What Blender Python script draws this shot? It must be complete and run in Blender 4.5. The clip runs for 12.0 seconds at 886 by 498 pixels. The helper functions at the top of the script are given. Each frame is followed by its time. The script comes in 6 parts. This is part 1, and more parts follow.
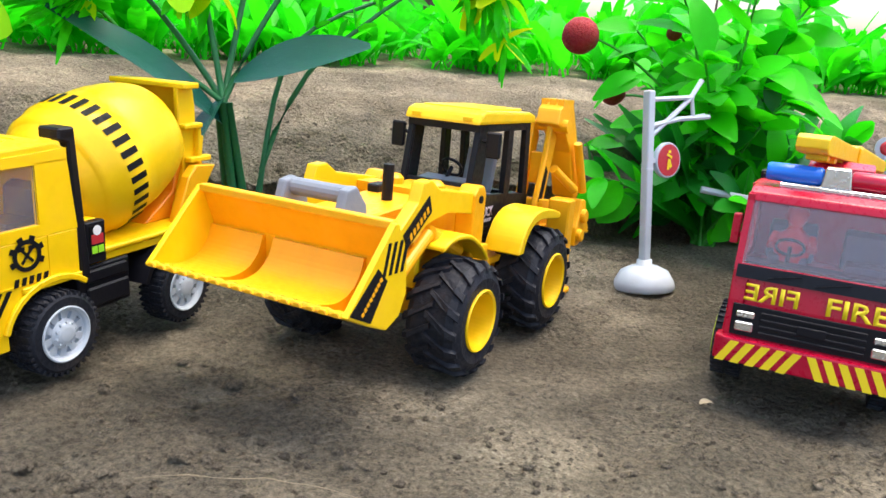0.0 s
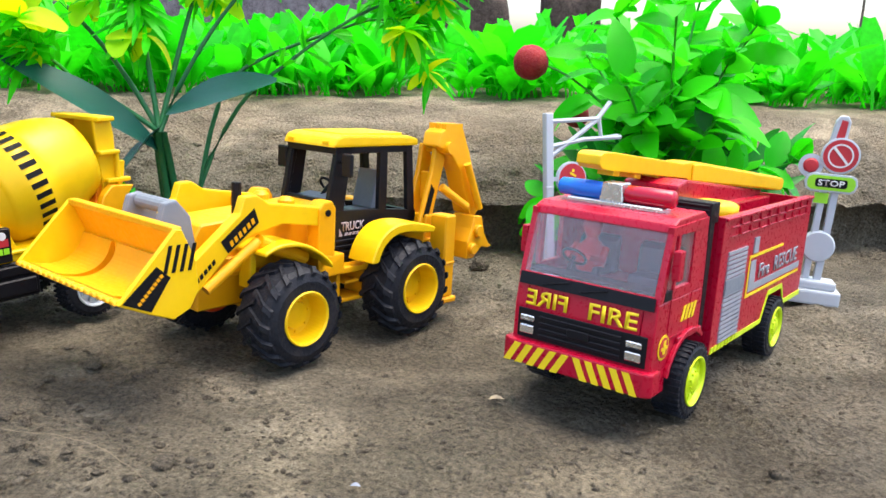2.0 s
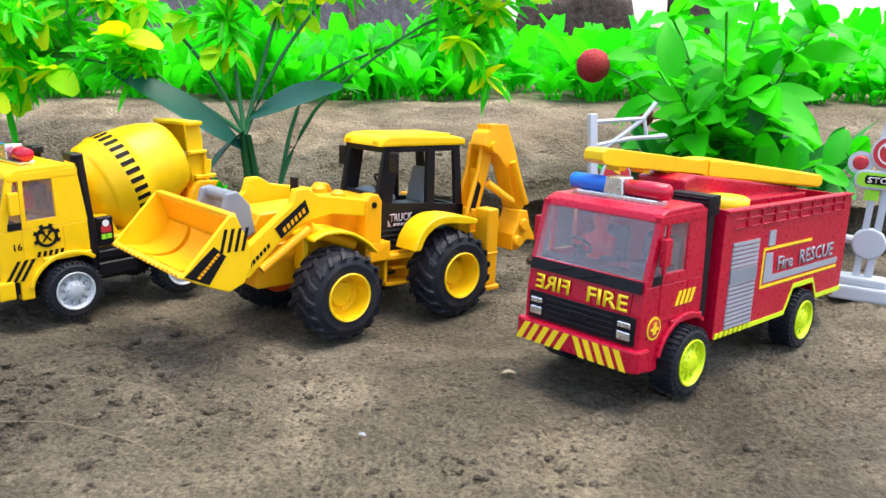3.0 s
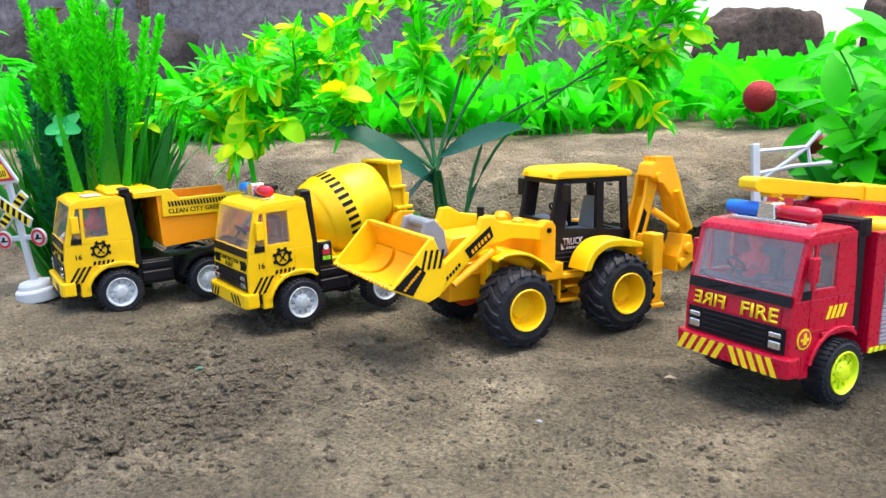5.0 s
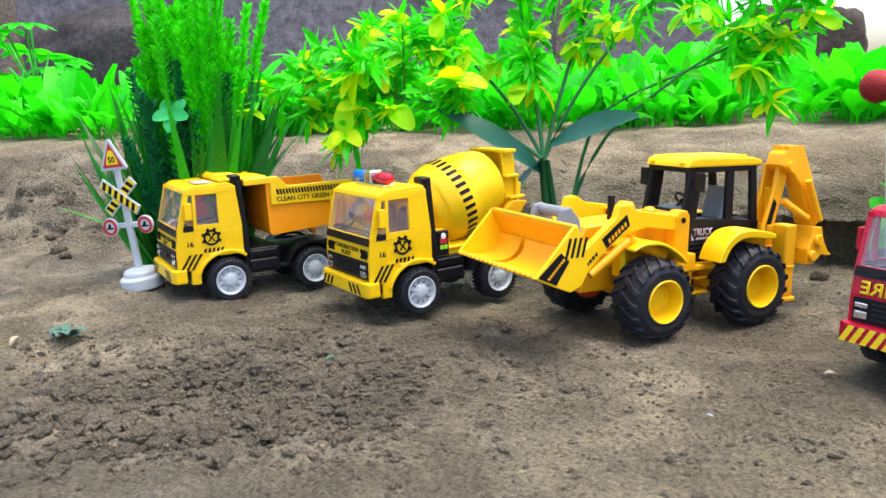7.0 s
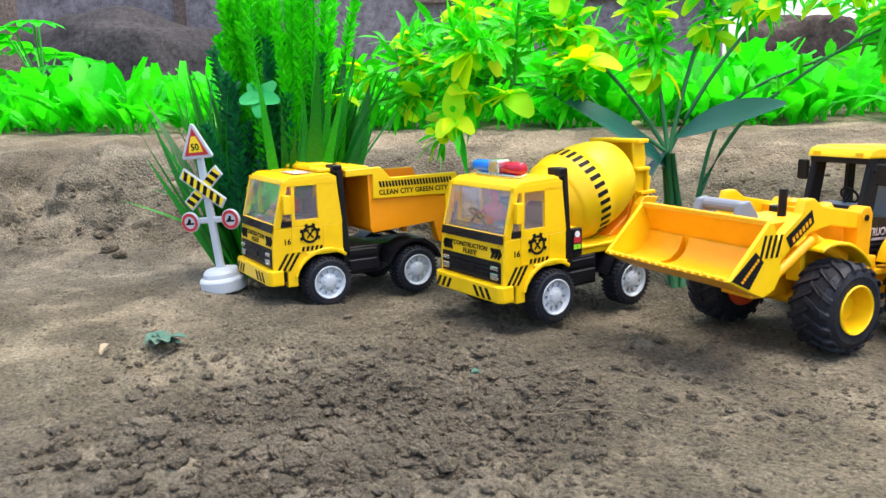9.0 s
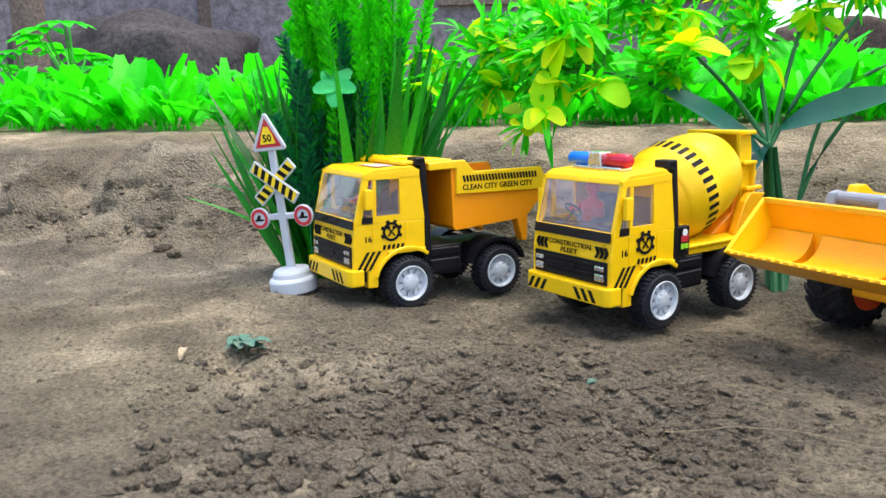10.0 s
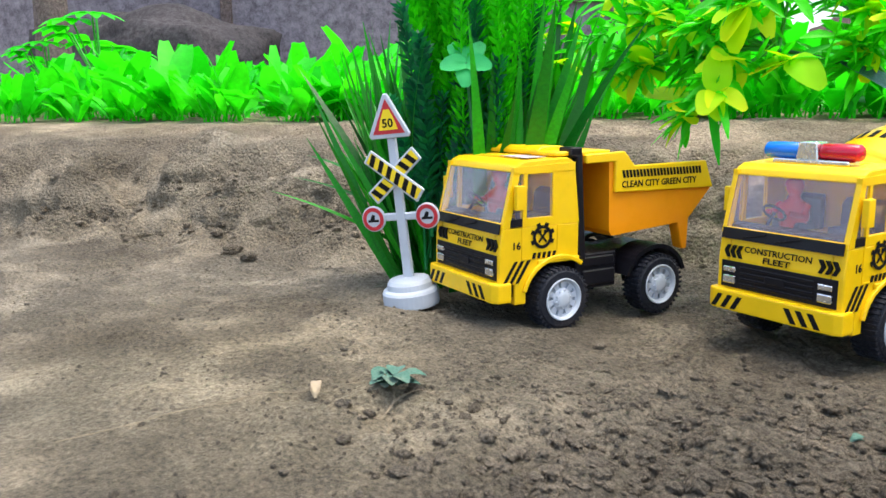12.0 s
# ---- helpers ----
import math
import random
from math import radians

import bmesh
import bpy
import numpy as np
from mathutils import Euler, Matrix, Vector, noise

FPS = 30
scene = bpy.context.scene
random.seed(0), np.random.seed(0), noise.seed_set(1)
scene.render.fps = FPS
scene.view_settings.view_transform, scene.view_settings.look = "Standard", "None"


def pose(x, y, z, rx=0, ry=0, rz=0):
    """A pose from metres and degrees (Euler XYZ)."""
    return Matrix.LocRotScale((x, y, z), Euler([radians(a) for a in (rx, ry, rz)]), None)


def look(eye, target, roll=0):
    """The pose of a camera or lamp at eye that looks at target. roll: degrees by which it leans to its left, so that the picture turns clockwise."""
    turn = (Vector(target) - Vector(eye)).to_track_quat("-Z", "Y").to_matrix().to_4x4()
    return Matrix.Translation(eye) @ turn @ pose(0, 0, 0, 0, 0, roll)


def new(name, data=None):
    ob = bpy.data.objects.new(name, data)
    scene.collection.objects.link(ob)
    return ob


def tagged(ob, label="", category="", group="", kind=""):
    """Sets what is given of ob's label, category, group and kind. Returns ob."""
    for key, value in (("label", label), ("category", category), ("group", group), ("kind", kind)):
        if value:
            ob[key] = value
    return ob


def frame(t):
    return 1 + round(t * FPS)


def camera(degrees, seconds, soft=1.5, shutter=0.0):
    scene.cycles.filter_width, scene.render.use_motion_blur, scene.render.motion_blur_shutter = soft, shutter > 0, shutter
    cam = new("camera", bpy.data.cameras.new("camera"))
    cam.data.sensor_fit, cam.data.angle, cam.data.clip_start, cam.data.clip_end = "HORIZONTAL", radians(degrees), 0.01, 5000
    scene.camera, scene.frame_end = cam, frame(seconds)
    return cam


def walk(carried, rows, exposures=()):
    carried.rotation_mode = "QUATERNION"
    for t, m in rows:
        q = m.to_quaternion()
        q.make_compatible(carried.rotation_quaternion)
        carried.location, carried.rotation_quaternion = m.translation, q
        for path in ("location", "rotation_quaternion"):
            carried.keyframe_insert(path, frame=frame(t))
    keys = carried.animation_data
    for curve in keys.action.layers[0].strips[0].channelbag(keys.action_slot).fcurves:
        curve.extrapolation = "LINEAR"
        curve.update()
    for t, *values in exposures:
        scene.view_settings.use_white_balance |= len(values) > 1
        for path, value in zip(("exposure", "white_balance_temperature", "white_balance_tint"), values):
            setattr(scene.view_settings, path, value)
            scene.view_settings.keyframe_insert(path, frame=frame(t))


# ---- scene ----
cam = camera(58.8, 12.0)
METRES, EYE, TILT, LEAN, TURN = 0.75, 0.1595, -15.04, -3.79, 0.0
ROWS = [
    (0.0, 0.0, 0.0, 0.0, -0.0, 0.0, -0.0),
    (0.5, 0.0546, 0.008, -0.0064, -0.29, -0.04, 0.33),
    (1.0, 0.1113, 0.001, -0.014, 1.27, 0.51, -0.03),
    (1.5, 0.166, -0.0186, -0.014, 5.17, 1.43, -0.38),
    (2.0, 0.2261, -0.0425, -0.0125, 10.48, 1.86, -0.77),
    (2.5, 0.2763, -0.0586, -0.0204, 14.7, 1.93, -1.33),
    (3.0, 0.3149, -0.0832, -0.0248, 19.6, 1.89, -1.97),
    (3.5, 0.3427, -0.1096, -0.025, 24.14, 2.59, -2.04),
    (5.5, 0.356, -0.1897, -0.0407, 32.86, 3.48, -2.95),
    (6.0, 0.3246, -0.199, -0.044, 32.94, 3.48, -3.04),
    (6.5, 0.2902, -0.207, -0.0493, 33.25, 3.36, -3.2),
    (7.0, 0.2574, -0.2147, -0.0511, 33.74, 3.31, -3.34),
    (9.0, 0.0922, -0.2115, -0.0627, 33.08, 3.95, -3.8),
    (9.5, 0.0474, -0.2089, -0.0631, 33.95, 4.09, -4.03),
    (10.0, 0.0044, -0.203, -0.0682, 34.33, 4.13, -4.19),
    (10.5, -0.0458, -0.1974, -0.0696, 34.78, 4.07, -4.28),
    (11.0, -0.0843, -0.1855, -0.0651, 34.93, 3.94, -4.43),
    (11.5, -0.121, -0.1738, -0.0656, 35.25, 3.85, -4.75),
    (12.0, -0.164, -0.1648, -0.0616, 35.12, 4.06, -4.97),
]
walk(cam, [(t, pose(0, 0, EYE, TILT, LEAN, TURN) @ pose(METRES * x, METRES * y, METRES * z, 90 + pitch, roll, yaw)) for t, x, y, z, yaw, pitch, roll in ROWS])

# ---- light ----
world = bpy.data.worlds.new("world")
scene.world = world
world.use_nodes = True
_n, _l = world.node_tree.nodes, world.node_tree.links
_n.clear()
_sky = _n.new("ShaderNodeTexSky")
_sky.sky_type, _sky.sun_disc = "NISHITA", False
SUN_ELEV, SUN_AZ = 78.0, 60.0
_sky.sun_elevation, _sky.sun_rotation = radians(SUN_ELEV), radians(SUN_AZ)
_sky.air_density, _sky.dust_density, _sky.ozone_density = 1.0, 4.0, 0.6
_bg, _wo = _n.new("ShaderNodeBackground"), _n.new("ShaderNodeOutputWorld")
_bg.inputs["Strength"].default_value = 0.15
_l.new(_sky.outputs[0], _bg.inputs[0])
_l.new(_bg.outputs[0], _wo.inputs[0])
_sd = bpy.data.lights.new("sun", "SUN")
_sd.energy, _sd.angle, _sd.color = 0.8, radians(50), (1.0, 0.94, 0.84)
sun = new("sun", _sd)
_dirv = Vector((math.sin(radians(SUN_AZ)) * math.cos(radians(SUN_ELEV)), math.cos(radians(SUN_AZ)) * math.cos(radians(SUN_ELEV)), math.sin(radians(SUN_ELEV))))
sun.matrix_world = look(_dirv * 5, (0, 0, 0))
scene.view_settings.exposure = 1.77


# ---- materials ----
def nodes_of(m):
    m.use_nodes = True
    return m.node_tree.nodes, m.node_tree.links, m.node_tree.nodes["Principled BSDF"]


def ramp_mix(n, l, fac, a, b, lo=0.35, hi=0.65):
    r = n.new("ShaderNodeValToRGB")
    r.color_ramp.elements[0].position, r.color_ramp.elements[1].position = lo, hi
    r.color_ramp.elements[0].color, r.color_ramp.elements[1].color = (*a, 1), (*b, 1)
    l.new(fac, r.inputs[0])
    return r.outputs[0]


def noise_node(n, l, scale, detail=4, rough=0.6, coords="Object"):
    tc, nt = n.new("ShaderNodeTexCoord"), n.new("ShaderNodeTexNoise")
    nt.inputs["Scale"].default_value, nt.inputs["Detail"].default_value, nt.inputs["Roughness"].default_value = scale, detail, rough
    l.new(tc.outputs[coords], nt.inputs["Vector"])
    return nt.outputs[0]


def mixed(n, l, fac, a, b, mode="MIX"):
    m = n.new("ShaderNodeMix")
    m.data_type, m.blend_type = "RGBA", mode
    for val, sock in ((fac, m.inputs[0]), (a, m.inputs[6]), (b, m.inputs[7])):
        if isinstance(val, (int, float)):
            sock.default_value = val
        elif isinstance(val, tuple):
            sock.default_value = (*val, 1)
        else:
            l.new(val, sock)
    return m.outputs[2]


def plastic(name, col, rough=0.35, dust=0.25, dustcol=(0.32, 0.22, 0.15), bump=0.04, metal=0.0, sub=0.0, spec=0.5):
    m = bpy.data.materials.new(name)
    n, l, p = nodes_of(m)
    f = noise_node(n, l, 42, 5)
    fine = noise_node(n, l, 420, 3)
    dark = tuple(c * 0.86 for c in col)
    c1 = ramp_mix(n, l, f, dark, col, 0.3, 0.6)
    d = n.new("ShaderNodeMath")
    d.operation = "MULTIPLY"
    l.new(ramp_mix(n, l, f, (0, 0, 0), (1, 1, 1), 0.52, 0.8), d.inputs[0])
    d.inputs[1].default_value = dust
    l.new(mixed(n, l, d.outputs[0], c1, dustcol), p.inputs["Base Color"])
    l.new(ramp_mix(n, l, fine, (rough * 0.8,) * 3, (min(1, rough * 1.3),) * 3), p.inputs["Roughness"])
    p.inputs["Metallic"].default_value = metal
    p.inputs["Specular IOR Level"].default_value = spec
    if sub:
        p.inputs["Subsurface Weight"].default_value = sub
        p.inputs["Subsurface Radius"].default_value = (0.004, 0.002, 0.001)
    b = n.new("ShaderNodeBump")
    b.inputs["Strength"].default_value, b.inputs["Distance"].default_value = bump, 0.002
    l.new(fine, b.inputs["Height"])
    l.new(b.outputs[0], p.inputs["Normal"])
    return m


def leafy(name, col, col2, trans=0.45, rough=0.45, vein=True):
    """A leaf: two greens by island, light passing through."""
    m = bpy.data.materials.new(name)
    n, l, p = nodes_of(m)
    g = n.new("ShaderNodeNewGeometry")
    oi, add, fr = n.new("ShaderNodeObjectInfo"), n.new("ShaderNodeMath"), n.new("ShaderNodeMath")
    add.operation, fr.operation = "ADD", "FRACT"
    l.new(g.outputs["Random Per Island"], add.inputs[0])
    l.new(oi.outputs["Random"], add.inputs[1])
    l.new(add.outputs[0], fr.inputs[0])
    c = ramp_mix(n, l, fr.outputs[0], col, col2, 0.05, 0.95)
    f = noise_node(n, l, 90, 4)
    c = mixed(n, l, ramp_mix(n, l, f, (0, 0, 0), ((0.35,) if vein else (0.08,)) * 3), c, tuple(x * 0.55 for x in col))
    l.new(c, p.inputs["Base Color"])
    p.inputs["Roughness"].default_value = rough
    p.inputs["Specular IOR Level"].default_value = 0.28
    t, mix, out = n.new("ShaderNodeBsdfTranslucent"), n.new("ShaderNodeMixShader"), n["Material Output"]
    l.new(c, t.inputs["Color"])
    mix.inputs[0].default_value = trans
    l.new(p.outputs[0], mix.inputs[1])
    l.new(t.outputs[0], mix.inputs[2])
    l.new(mix.outputs[0], out.inputs["Surface"])
    b = n.new("ShaderNodeBump")
    b.inputs["Strength"].default_value, b.inputs["Distance"].default_value = 0.25, 0.002
    l.new(f, b.inputs["Height"])
    l.new(b.outputs[0], p.inputs["Normal"])
    return m


def soil_material(name, a, b, c, scale=1.0, patched=False):
    m = bpy.data.materials.new(name)
    n, l, p = nodes_of(m)
    big, mid, fine = noise_node(n, l, 5 * scale, 4), noise_node(n, l, 38 * scale, 6, 0.65), noise_node(n, l, 360 * scale, 7, 0.85)
    col = ramp_mix(n, l, big, a, b, 0.36, 0.64)
    col = mixed(n, l, ramp_mix(n, l, mid, (0, 0, 0), (0.55,) * 3, 0.42, 0.72), col, c)
    col = mixed(n, l, 0.75, col, ramp_mix(n, l, fine, (0.26,) * 3, (1.62,) * 3, 0.37, 0.64), "MULTIPLY")
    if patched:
        # the last tone paints the bank top's warm light along with its paler soil
        for key, tone in (("damp", (0.74, 0.74, 0.76)), ("dusty", (1.22, 1.20, 1.10)), ("pale_lit_top", (1.42, 1.34, 1.26))):
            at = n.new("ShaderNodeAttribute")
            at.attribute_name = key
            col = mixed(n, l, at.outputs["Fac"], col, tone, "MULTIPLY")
    l.new(col, p.inputs["Base Color"])
    p.inputs["Roughness"].default_value = 0.95
    p.inputs["Specular IOR Level"].default_value = 0.15
    v = n.new("ShaderNodeTexVoronoi")
    v.inputs["Scale"].default_value = 300 * scale
    tc = n.new("ShaderNodeTexCoord")
    l.new(tc.outputs["Object"], v.inputs["Vector"])
    add = n.new("ShaderNodeMath")
    add.operation = "SUBTRACT"
    l.new(fine, add.inputs[0])
    l.new(v.outputs["Distance"], add.inputs[1])
    msk = n.new("ShaderNodeMath")
    msk.operation = "MULTIPLY"
    l.new(add.outputs[0], msk.inputs[0])
    l.new(ramp_mix(n, l, noise_node(n, l, 13 * scale, 4), (0.25,) * 3, (1.0,) * 3, 0.38, 0.62), msk.inputs[1])
    bp = n.new("ShaderNodeBump")
    bp.inputs["Strength"].default_value, bp.inputs["Distance"].default_value = 1.0, 0.008
    l.new(msk.outputs[0], bp.inputs["Height"])
    l.new(bp.outputs[0], p.inputs["Normal"])
    return m


def clear(name, tint, rough=0.08):
    m = bpy.data.materials.new(name)
    n, l, p = nodes_of(m)
    p.inputs["Base Color"].default_value = (*tint, 1)
    p.inputs["Transmission Weight"].default_value = 0.96
    p.inputs["IOR"].default_value = 1.38
    sm = ramp_mix(n, l, noise_node(n, l, 60, 4), (rough * 0.5,) * 3, (rough * 2.0,) * 3)
    l.new(sm, p.inputs["Roughness"])
    return m


YELLOW = plastic("yellow_plastic", (0.87, 0.545, 0.001), 0.38, 0.06, sub=0.04, spec=0.4)
AMBER = plastic("amber_plastic", (0.86, 0.40, 0.001), 0.40, 0.10, sub=0.04, spec=0.4)
ORANGE = plastic("orange_plastic", (0.90, 0.31, 0.002), 0.40, 0.08, sub=0.04, spec=0.4)
RED = plastic("red_plastic", (0.44, 0.0015, 0.025), 0.30, 0.0, bump=0.01, spec=0.4)
REDORANGE = plastic("red_orange_plastic", (0.75, 0.07, 0.01), 0.4, 0.1)
DKRED = plastic("clear_red", (0.45, 0.005, 0.03), 0.15, 0.02)
BLUE = plastic("clear_blue", (0.01, 0.17, 0.72), 0.15, 0.02)
BLACK = plastic("black_plastic", (0.006, 0.006, 0.009), 0.42, 0.08, dustcol=(0.05, 0.045, 0.045), spec=0.22)
RUBBER = plastic("rubber", (0.008, 0.010, 0.016), 0.60, 0.30, dustcol=(0.11, 0.085, 0.065), bump=0.3, spec=0.3)
WHITE = plastic("white_plastic", (0.48, 0.53, 0.58), 0.38, 0.16)
GREY = plastic("grey_plastic", (0.20, 0.225, 0.265), 0.5, 0.15)
CHROME = plastic("chrome", (0.72, 0.74, 0.74), 0.22, 0.15, metal=0.9)
LIME = plastic("lime_plastic", (0.62, 0.80, 0.01), 0.36, 0.10)
SILVER = plastic("silver_sticker", (0.31, 0.33, 0.38), 0.45, 0.1)
INK = plastic("black_print", (0.006, 0.006, 0.007), 0.6, 0.0, spec=0.15)
YPRINT = plastic("yellow_print", (0.90, 0.66, 0.01), 0.45, 0.0)
RPRINT = plastic("red_print", (0.48, 0.02, 0.03), 0.5, 0.0)
GPRINT = plastic("green_print", (0.30, 0.72, 0.02), 0.5, 0.0)
WPRINT = plastic("white_print", (0.75, 0.75, 0.74), 0.5, 0.0)
PPRINT = plastic("pale_print", (0.48, 0.40, 0.42), 0.5, 0.0)
SKIN = plastic("driver_plastic", (0.62, 0.015, 0.02), 0.45, 0.0)
SEATBLUE = plastic("seat_plastic", (0.05, 0.065, 0.09), 0.5, 0.0)
GLASS = clear("clear_plastic", (0.98, 0.91, 0.96), 0.03)
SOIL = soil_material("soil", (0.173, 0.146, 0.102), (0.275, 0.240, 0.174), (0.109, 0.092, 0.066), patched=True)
CLOD = soil_material("clod_soil", (0.160, 0.134, 0.096), (0.235, 0.200, 0.146), (0.110, 0.091, 0.066), 1.6)
LEAF_CROP = leafy("crop_leaf", (0.012, 0.56, 0.005), (0.06, 0.90, 0.006), 0.55)
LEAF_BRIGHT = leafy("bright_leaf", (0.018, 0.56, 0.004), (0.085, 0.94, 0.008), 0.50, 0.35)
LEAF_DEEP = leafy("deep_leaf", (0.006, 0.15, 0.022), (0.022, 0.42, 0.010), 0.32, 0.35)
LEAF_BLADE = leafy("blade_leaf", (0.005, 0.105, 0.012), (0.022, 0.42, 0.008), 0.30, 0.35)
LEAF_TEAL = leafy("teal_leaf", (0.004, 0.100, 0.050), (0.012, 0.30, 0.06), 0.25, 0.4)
LEAF_DARK = leafy("dark_big_leaf", (0.008, 0.085, 0.062), (0.014, 0.115, 0.080), 0.08, 0.30)
LEAF_YELLOW = leafy("yellow_petal", (0.40, 0.93, 0.004), (0.88, 0.95, 0.004), 0.52, 0.6, False)
LEAF_MINT = leafy("mint_petal", (0.03, 0.55, 0.13), (0.06, 0.65, 0.19), 0.35, 0.45)
STEM = plastic("green_stem", (0.010, 0.14, 0.040), 0.55, 0.05)
STEM_LIGHT = plastic("light_stem", (0.03, 0.32, 0.02), 0.45, 0.05)
BERRY = plastic("red_foam", (0.30, 0.008, 0.018), 0.75, 0.25, dustcol=(0.5, 0.06, 0.02), bump=0.6)
ORPETAL = plastic("orange_petal", (0.9, 0.13, 0.01), 0.6, 0.1)
STRAW = plastic("straw", (0.30, 0.24, 0.15), 0.8, 0.2)
DRYLEAF = plastic("dry_leaf", (0.05, 0.13, 0.09), 0.8, 0.5, bump=0.4)
WALLM = soil_material("render_wall", (0.17, 0.155, 0.175), (0.21, 0.195, 0.215), (0.14, 0.125, 0.145), 0.03)
MOUNDM = soil_material("dark_earth", (0.060, 0.047, 0.041), (0.10, 0.077, 0.065), (0.034, 0.027, 0.025), 0.06)
BRUSHM = soil_material("dark_brush", (0.040, 0.038, 0.040), (0.075, 0.070, 0.072), (0.020, 0.019, 0.020), 0.06)
WOOD = soil_material("old_wood", (0.13, 0.10, 0.09), (0.20, 0.16, 0.14), (0.07, 0.055, 0.05), 0.1)


# ---- mesh helpers ----
def bm_new():
    return bmesh.new()


def mesh_from(bm, material, smooth=False, bevel=0.0, seg=1):
    if bevel:
        bmesh.ops.remove_doubles(bm, verts=bm.verts, dist=1e-6)
        es = [e for e in bm.edges if len(e.link_faces) == 2 and e.calc_face_angle(0) > 0.5]
        bmesh.ops.bevel(bm, geom=es, offset=bevel, segments=seg, affect="EDGES", clamp_overlap=True, profile=0.6)
    me = bpy.data.meshes.new("m")
    bm.normal_update()
    bm.to_mesh(me)
    bm.free()
    me.materials.append(material)
    if smooth:
        for pl in me.polygons:
            pl.use_smooth = True
    return me


def part(name, bm, material, parent, label="", bevel=0.0, smooth=False, seg=1, m=None):
    me = bm if isinstance(bm, bpy.types.Mesh) else mesh_from(bm, material, smooth, bevel, seg)
    ob = new(name, me)
    ob.parent = parent
    if m is not None:
        ob.matrix_basis = m
    if label:
        ob["label"] = label
    return ob


def thing(name, m, label, category, group="", kind=""):
    ob = new(name)
    ob.empty_display_size = 0.01
    ob.matrix_basis = m
    return tagged(ob, label, category, group, kind)


def box(bm, x0, x1, y0, y1, z0, z1):
    v = [bm.verts.new(c) for c in ((x0, y0, z0), (x1, y0, z0), (x1, y1, z0), (x0, y1, z0), (x0, y0, z1), (x1, y0, z1), (x1, y1, z1), (x0, y1, z1))]
    for f in ((3, 2, 1, 0), (4, 5, 6, 7), (0, 1, 5, 4), (1, 2, 6, 5), (2, 3, 7, 6), (3, 0, 4, 7)):
        bm.faces.new([v[i] for i in f])
    return bm


def prism(bm, pts, a, b, axis="y", slide=0.0):
    """A polygon in the two other axes (x z, y z or x y), drawn out along axis from a to b."""
    def at(p, q, w):
        return {"y": (p, w, q), "x": (w, p, q), "z": (p, q, w)}[axis]
    A = [bm.verts.new(at(p, q, a)) for p, q in pts]
    B = [bm.verts.new(at(p + slide, q, b)) for p, q in pts]
    k = len(pts)
    fs = [bm.faces.new(A), bm.faces.new(B[::-1])]
    for i in range(k):
        fs.append(bm.faces.new((A[i], B[i], B[(i + 1) % k], A[(i + 1) % k])))
    bmesh.ops.recalc_face_normals(bm, faces=fs)
    return bm


def basis(d):
    d = Vector(d).normalized()
    u = d.cross(Vector((0, 0, 1)) if abs(d.z) < 0.9 else Vector((1, 0, 0))).normalized()
    return d, u, d.cross(u)


def lathe(bm, prof, o=(0, 0, 0), d=(0, 0, 1), n=24, phase=0.0):
    """Rings (radius, height) about the axis d through o; a radius of 0 closes."""
    d, u, w = basis(d)
    o, rings = Vector(o), []
    for r, h in prof:
        if r < 1e-7:
            rings.append([bm.verts.new(o + d * h)])
        else:
            rings.append([bm.verts.new(o + d * h + (u * math.cos(phase + 6.28318 * i / n) + w * math.sin(phase + 6.28318 * i / n)) * r) for i in range(n)])
    fs = []
    for A, B in zip(rings, rings[1:]):
        for i in range(n):
            j = (i + 1) % n
            if len(A) == 1 and len(B) == 1:
                continue
            q = (A[0], B[i], B[j]) if len(A) == 1 else (A[i], B[0], A[j]) if len(B) == 1 else (A[i], B[i], B[j], A[j])
            fs.append(bm.faces.new(q))
    bmesh.ops.recalc_face_normals(bm, faces=fs)
    return bm


def cyl(bm, a, b, r, r2=None, n=14):
    a, b = Vector(a), Vector(b)
    h = (b - a).length
    return lathe(bm, [(0, 0), (r, 0), (r if r2 is None else r2, h), (0, h)], a, b - a, n)


def tube(bm, pts, r0, r1=None, n=6):
    pts = [Vector(p) for p in pts]
    r1, rings, k = r0 if r1 is None else r1, [], len(pts)
    for i, p in enumerate(pts):
        d, u, w = basis(pts[min(i + 1, k - 1)] - pts[max(i - 1, 0)])
        r = r0 + (r1 - r0) * i / (k - 1)
        rings.append([bm.verts.new(p + (u * math.cos(6.28318 * j / n) + w * math.sin(6.28318 * j / n)) * r) for j in range(n)])
    for A, B in zip(rings, rings[1:]):
        for j in range(n):
            bm.faces.new((A[j], B[j], B[(j + 1) % n], A[(j + 1) % n]))
    bm.faces.new(rings[0][::-1])
    bm.faces.new(rings[-1])
    return bm


def bezier(p0, p1, p2, k=8):
    p0, p1, p2 = Vector(p0), Vector(p1), Vector(p2)
    return [(1 - t) ** 2 * p0 + 2 * t * (1 - t) * p1 + t * t * p2 for t in (i / k for i in range(k + 1))]


